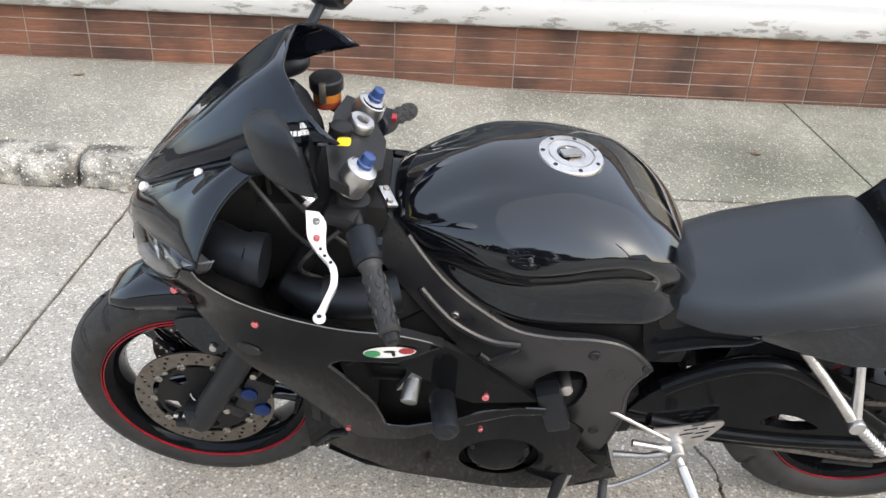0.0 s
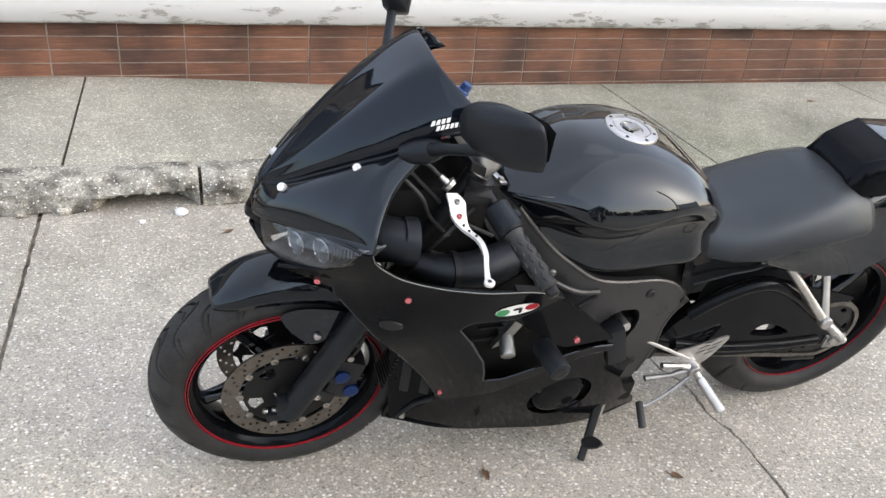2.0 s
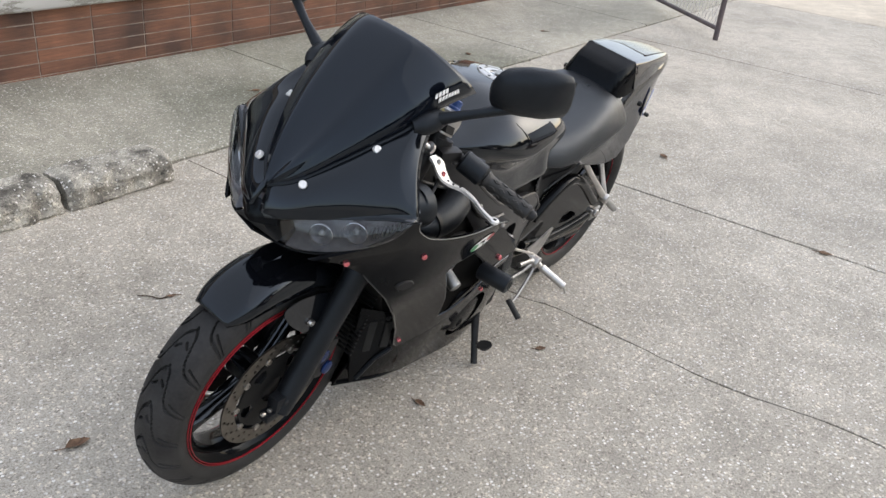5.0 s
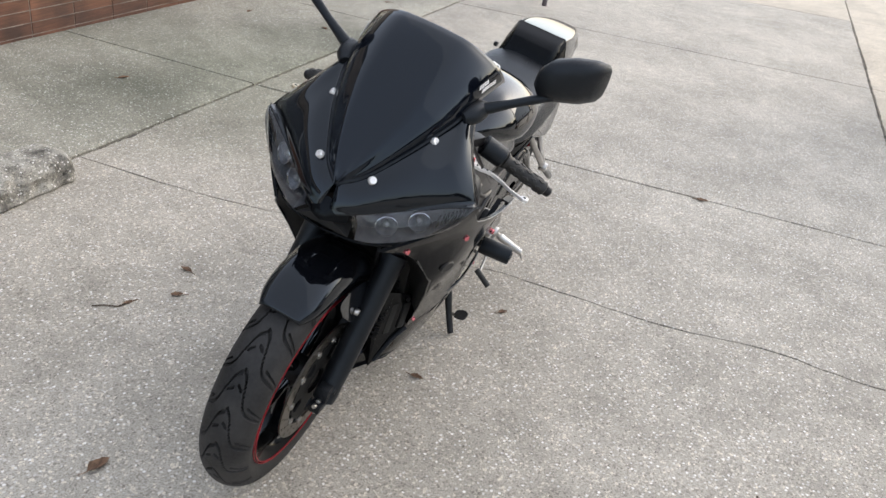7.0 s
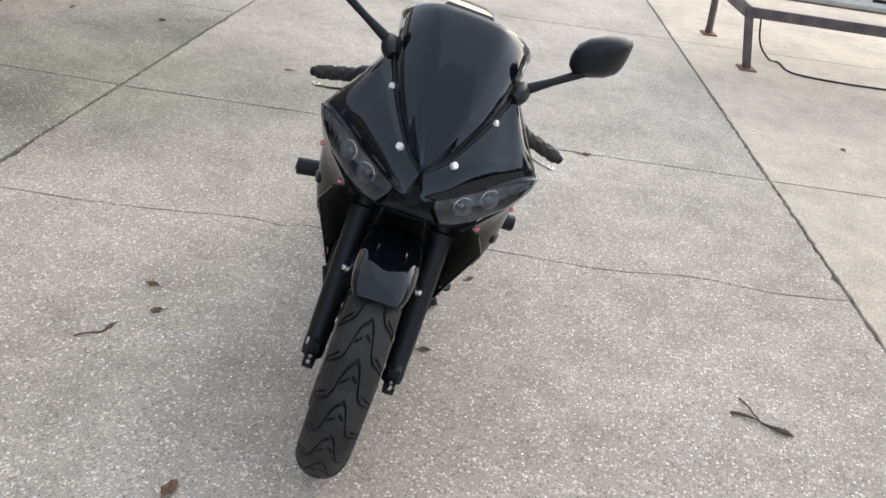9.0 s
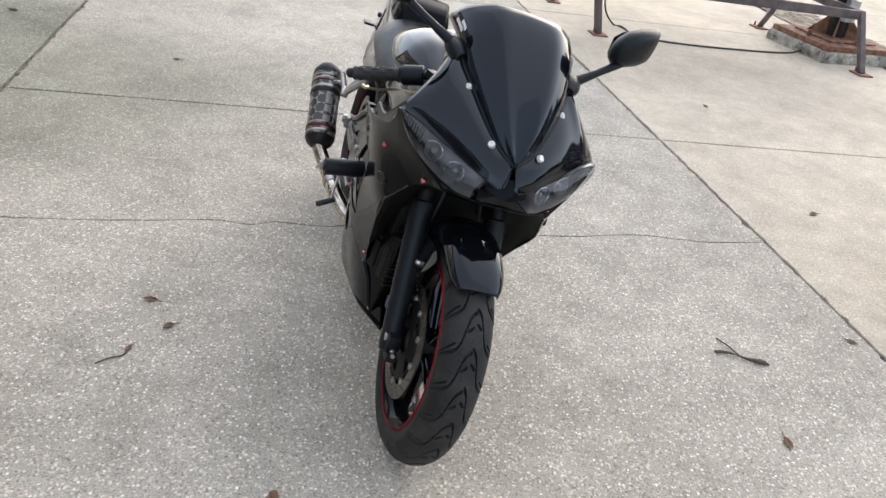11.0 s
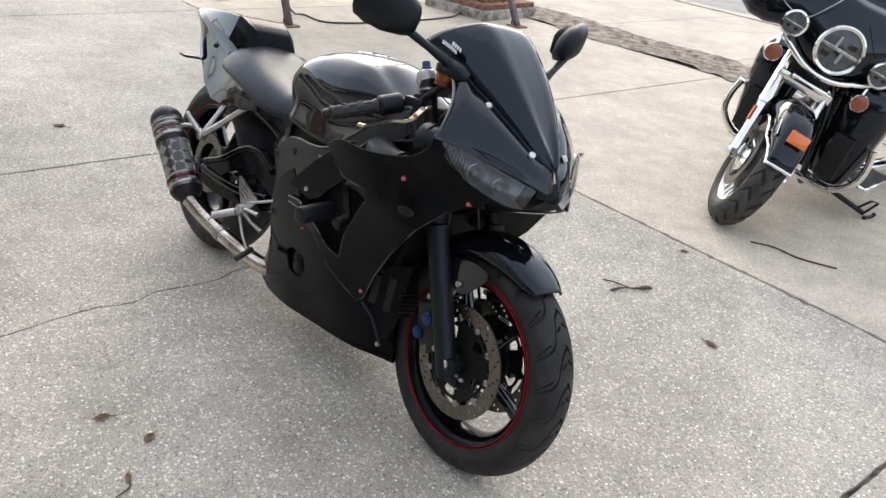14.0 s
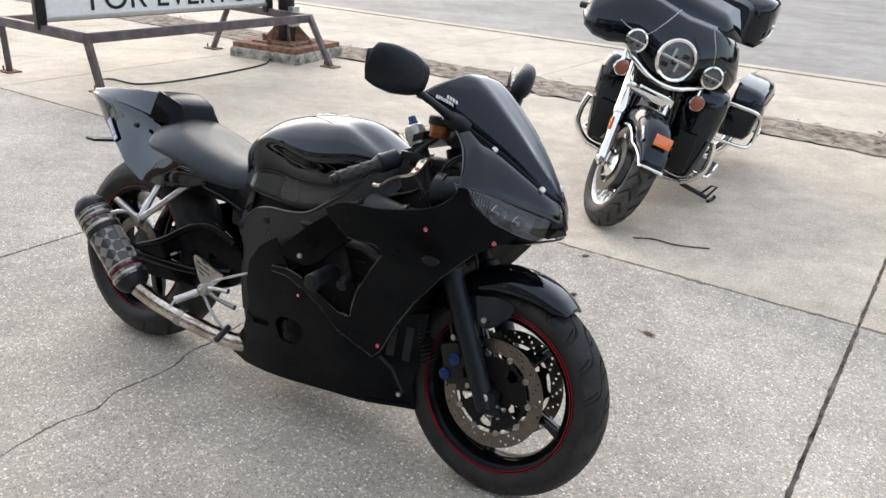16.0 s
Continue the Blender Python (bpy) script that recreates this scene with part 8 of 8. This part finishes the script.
# ---- far side of the street, seen as a band in the reflections ----
hedge = bmesh.new()
hr3 = random.Random(11)
for i in range(70):
    p = -70 + 2.0 * i
    h = 3.2 + 2.6 * noise.noise((p * 0.11, 0.3, 0)) + hr3.uniform(-0.5, 0.5)
    for k in range(3):
        bmesh.ops.create_icosphere(hedge, subdivisions=1, radius=1.0, matrix=pose(p + hr3.uniform(-0.8, 0.8), -34 + hr3.uniform(-2, 2), h * (0.25 + 0.3 * k), hr3.uniform(0, 180), 0, hr3.uniform(0, 180)) @ Matrix.Diagonal((hr3.uniform(1.0, 1.9), 1.4, h * 0.32, 1)))
hb3 = single("backdrop", hedge, foliage_far, "dark line of bare trees and roofs across the street", "backdrop", SITE, kind="structure")
strip("far_verge", -60, -21, 0.012, lawn, "dull winter grass across the street", "verge", -120, 120, rough=0.0, nq=2, np_=6)

# ---- leaves, twigs and stones on the concrete ----
def leaf(x, y, z, size, turn, seed):
    """An oval leaf with a ragged rim, folded along its rib and curled at the tip, with a thin stalk."""
    r = random.Random(seed)
    fold, curl, wide = r.uniform(0.25, 0.6), r.uniform(0.2, 0.7), r.uniform(0.38, 0.55)
    rows = []
    for i in range(11):
        f = i / 10
        w = size * wide * max(0.04, math.sin(math.pi * f ** 0.85)) ** 0.8 * (1 + r.uniform(-0.14, 0.14))
        lift = size * (0.05 + curl * 0.5 * (f - 0.45) ** 2 * 2 + r.uniform(-0.02, 0.02))
        rows.append([((f - 0.5) * 1.9 * size + r.uniform(-0.03, 0.03) * size, w * g, lift + fold * w * abs(g) ** 1.4 + r.uniform(-0.02, 0.02) * size) for g in (-1, -0.6, -0.25, 0, 0.25, 0.6, 1)])
    bm = bmesh.new()
    add_loft(bm, rows, closed=False)
    g = bmesh.ops.extrude_face_region(bm, geom=list(bm.faces))
    bmesh.ops.translate(bm, verts=[v for v in g["geom"] if isinstance(v, bmesh.types.BMVert)], vec=(0, 0, 0.0008))
    a = Vector(rows[0][3])
    add_tube(bm, [a + Vector((0.1 * size, 0, 0)), a + Vector((-0.3 * size, 0.06 * size, -0.03 * size)), a + Vector((-0.8 * size, 0.2 * size, 0))], 0.0012, 5)
    low = min(v.co.z for v in bm.verts)
    for v in bm.verts:
        v.co.z -= low
    return single("dead_leaf", bm, dead_leaf, "dry curled brown leaf on the concrete", "leaf", pose(x, y, z, 0, 0, turn), group="fallen leaves", sharp=60)


for k, (x, y, size) in enumerate(((-0.887, 1.937, 0.032), (-0.90, 2.92, 0.022), (-0.13, 2.53, 0.026), (-0.258, 2.423, 0.022), (-0.358, 0.502, 0.030), (0.30, 0.055, 0.022), (-0.05, 1.58, 0.022), (0.46, 1.58, 0.018), (3.16, -0.02, 0.030), (2.40, 2.50, 0.035),
                                  (2.36, 3.34, 0.025), (3.98, 4.90, 0.035), (2.62, 5.15, 0.035), (2.80, 4.55, 0.035), (2.06, 1.40, 0.030), (0.95, 4.35, 0.030), (-2.6, 4.0, 0.03), (-1.25, 3.2, 0.02), (1.505, -0.206, 0.03), (-0.395, 2.492, 0.020))):
    leaf(x, y, walk_z(*(SITE.inverted() @ Vector((x, y, 0))).xy) + 0.001 if y > 3.6 + 0.23 * (x - 1) else 0.001, size, 47 * k, k + 20)


def twig(pts, r, label):
    return single("twig", tube(pts, r, 7, 24), twig_bark, label, "twig", group="fallen twigs")


twig([(0.085, 0.625, 0.006), (0.087, 0.584, 0.008), (0.082, 0.548, 0.007), (0.065, 0.513, 0.008), (0.057, 0.467, 0.010), (0.053, 0.439, 0.004)], [0.005, 0.0055, 0.0022, 0.005, 0.0085, 0.002], "dry rolled leaf and stalk on the concrete")
twig([(0.175, 0.599, 0.004), (0.142, 0.573, 0.007), (0.103, 0.555, 0.009), (0.069, 0.530, 0.006)], 0.0026, "thin bent stalk lying over a rolled leaf")
twig([(-0.485, 2.551, 0.003), (-0.455, 2.522, 0.005), (-0.433, 2.494, 0.004), (-0.405, 2.490, 0.004)], 0.0022, "thin curved twig on the concrete")
twig([(0.30, -0.35, 0.004), (0.22, -0.42, 0.005), (0.10, -0.45, 0.005), (-0.03, -0.55, 0.004)], 0.004, "thin dark bent twig beside the tyre")


def stone(x, y, z, r, seed, mt, label, category="stone"):
    q = random.Random(seed)
    bm = bmesh.new()
    bmesh.ops.create_icosphere(bm, subdivisions=2, radius=r)
    for v in bm.verts:
        v.co *= 1 + 0.35 * noise.noise(v.co * (1.6 / r) + Vector((seed, 0, 0)))
        v.co.z *= 0.62
    return single("stone", bm, mt, label, category, pose(x, y, z + r * 0.4, 0, 0, 40 * seed), group="loose stones", sharp=30)


stone(-1.11, 3.06, 0.0, 0.026, 1, white_paint, "small white broken stone by the kerb")
stone(-1.24, 2.97, 0.0, 0.013, 2, white_paint, "tiny white stone by the kerb")
stone(-1.55, 3.02, 0.0, 0.03, 3, kerb_stone, "small grey broken kerb fragment")
stone(-1.70, 2.98, 0.0, 0.022, 4, kerb_stone, "small grey broken kerb fragment")

# ---- wall tiles, last: the courses of the plinth and the corner pier ----
tile_me = {}


def tile_mesh(w, h):
    key = (round(w, 3), round(h, 3))
    if key not in tile_me:
        bm = bmesh.new()
        d, e = 0.0045, 0.0015
        rings = [[(x, y, z) for x, z in ((-w / 2 + i, -h / 2 + i), (w / 2 - i, -h / 2 + i), (w / 2 - i, h / 2 - i), (-w / 2 + i, h / 2 - i))] for y, i in ((0.004, 0), (-d + e, 0), (-d, e))]
        vs = [[bm.verts.new(p) for p in r] for r in rings]
        for a, b in zip(vs, vs[1:]):
            for j in range(4):
                bm.faces.new((a[j], a[(j + 1) % 4], b[(j + 1) % 4], b[j]))
        bm.faces.new(vs[-1])
        tile_me[key] = mesh_from(bm, "brick", clay_brick, 30)
    return tile_me[key]


def lay_tile(x, z, w, h, m=None):
    ob = new("brick", tile_mesh(w, h))
    ob.parent = wall_north
    ob.matrix_local = m if m is not None else Matrix.Translation((x, 0.02, z))
    return ob


br = random.Random(8)
x0 = 0.075
for r in range(6):
    z = PLINTH - ROW * (r + 0.5)
    k = int((W_L - x0) / COL)
    while x0 + COL * (k + 1) < W_R + 0.01:
        lay_tile(x0 + COL * (k + 0.5) + br.uniform(-0.001, 0.001), z, COL - 0.007, ROW - 0.006)
        k += 1
    edge_x = x0 + COL * k
    if W_R - edge_x > 0.05:
        lay_tile((edge_x + W_R) / 2, z, W_R - edge_x - 0.004, ROW - 0.006)
for r in range(29):
    z = PLINTH + ROW * (r + 0.5)
    for a, b in ((SILL_R + 0.004, SILL_R + 0.37), (SILL_R + 0.375, W_R)):
        lay_tile((a + b) / 2, z, b - a - 0.008, ROW - 0.006)
for r in range(24):
    z = PLINTH - 0.361 + ROW * (r + 0.5)
    for k in range(4):
        lay_tile(0, 0, COL - 0.007, ROW - 0.006, Matrix.Translation((W_R - 0.012, 0.03 + COL * (k + 0.5), z)) @ Matrix.Rotation(radians(90), 4, "Z"))
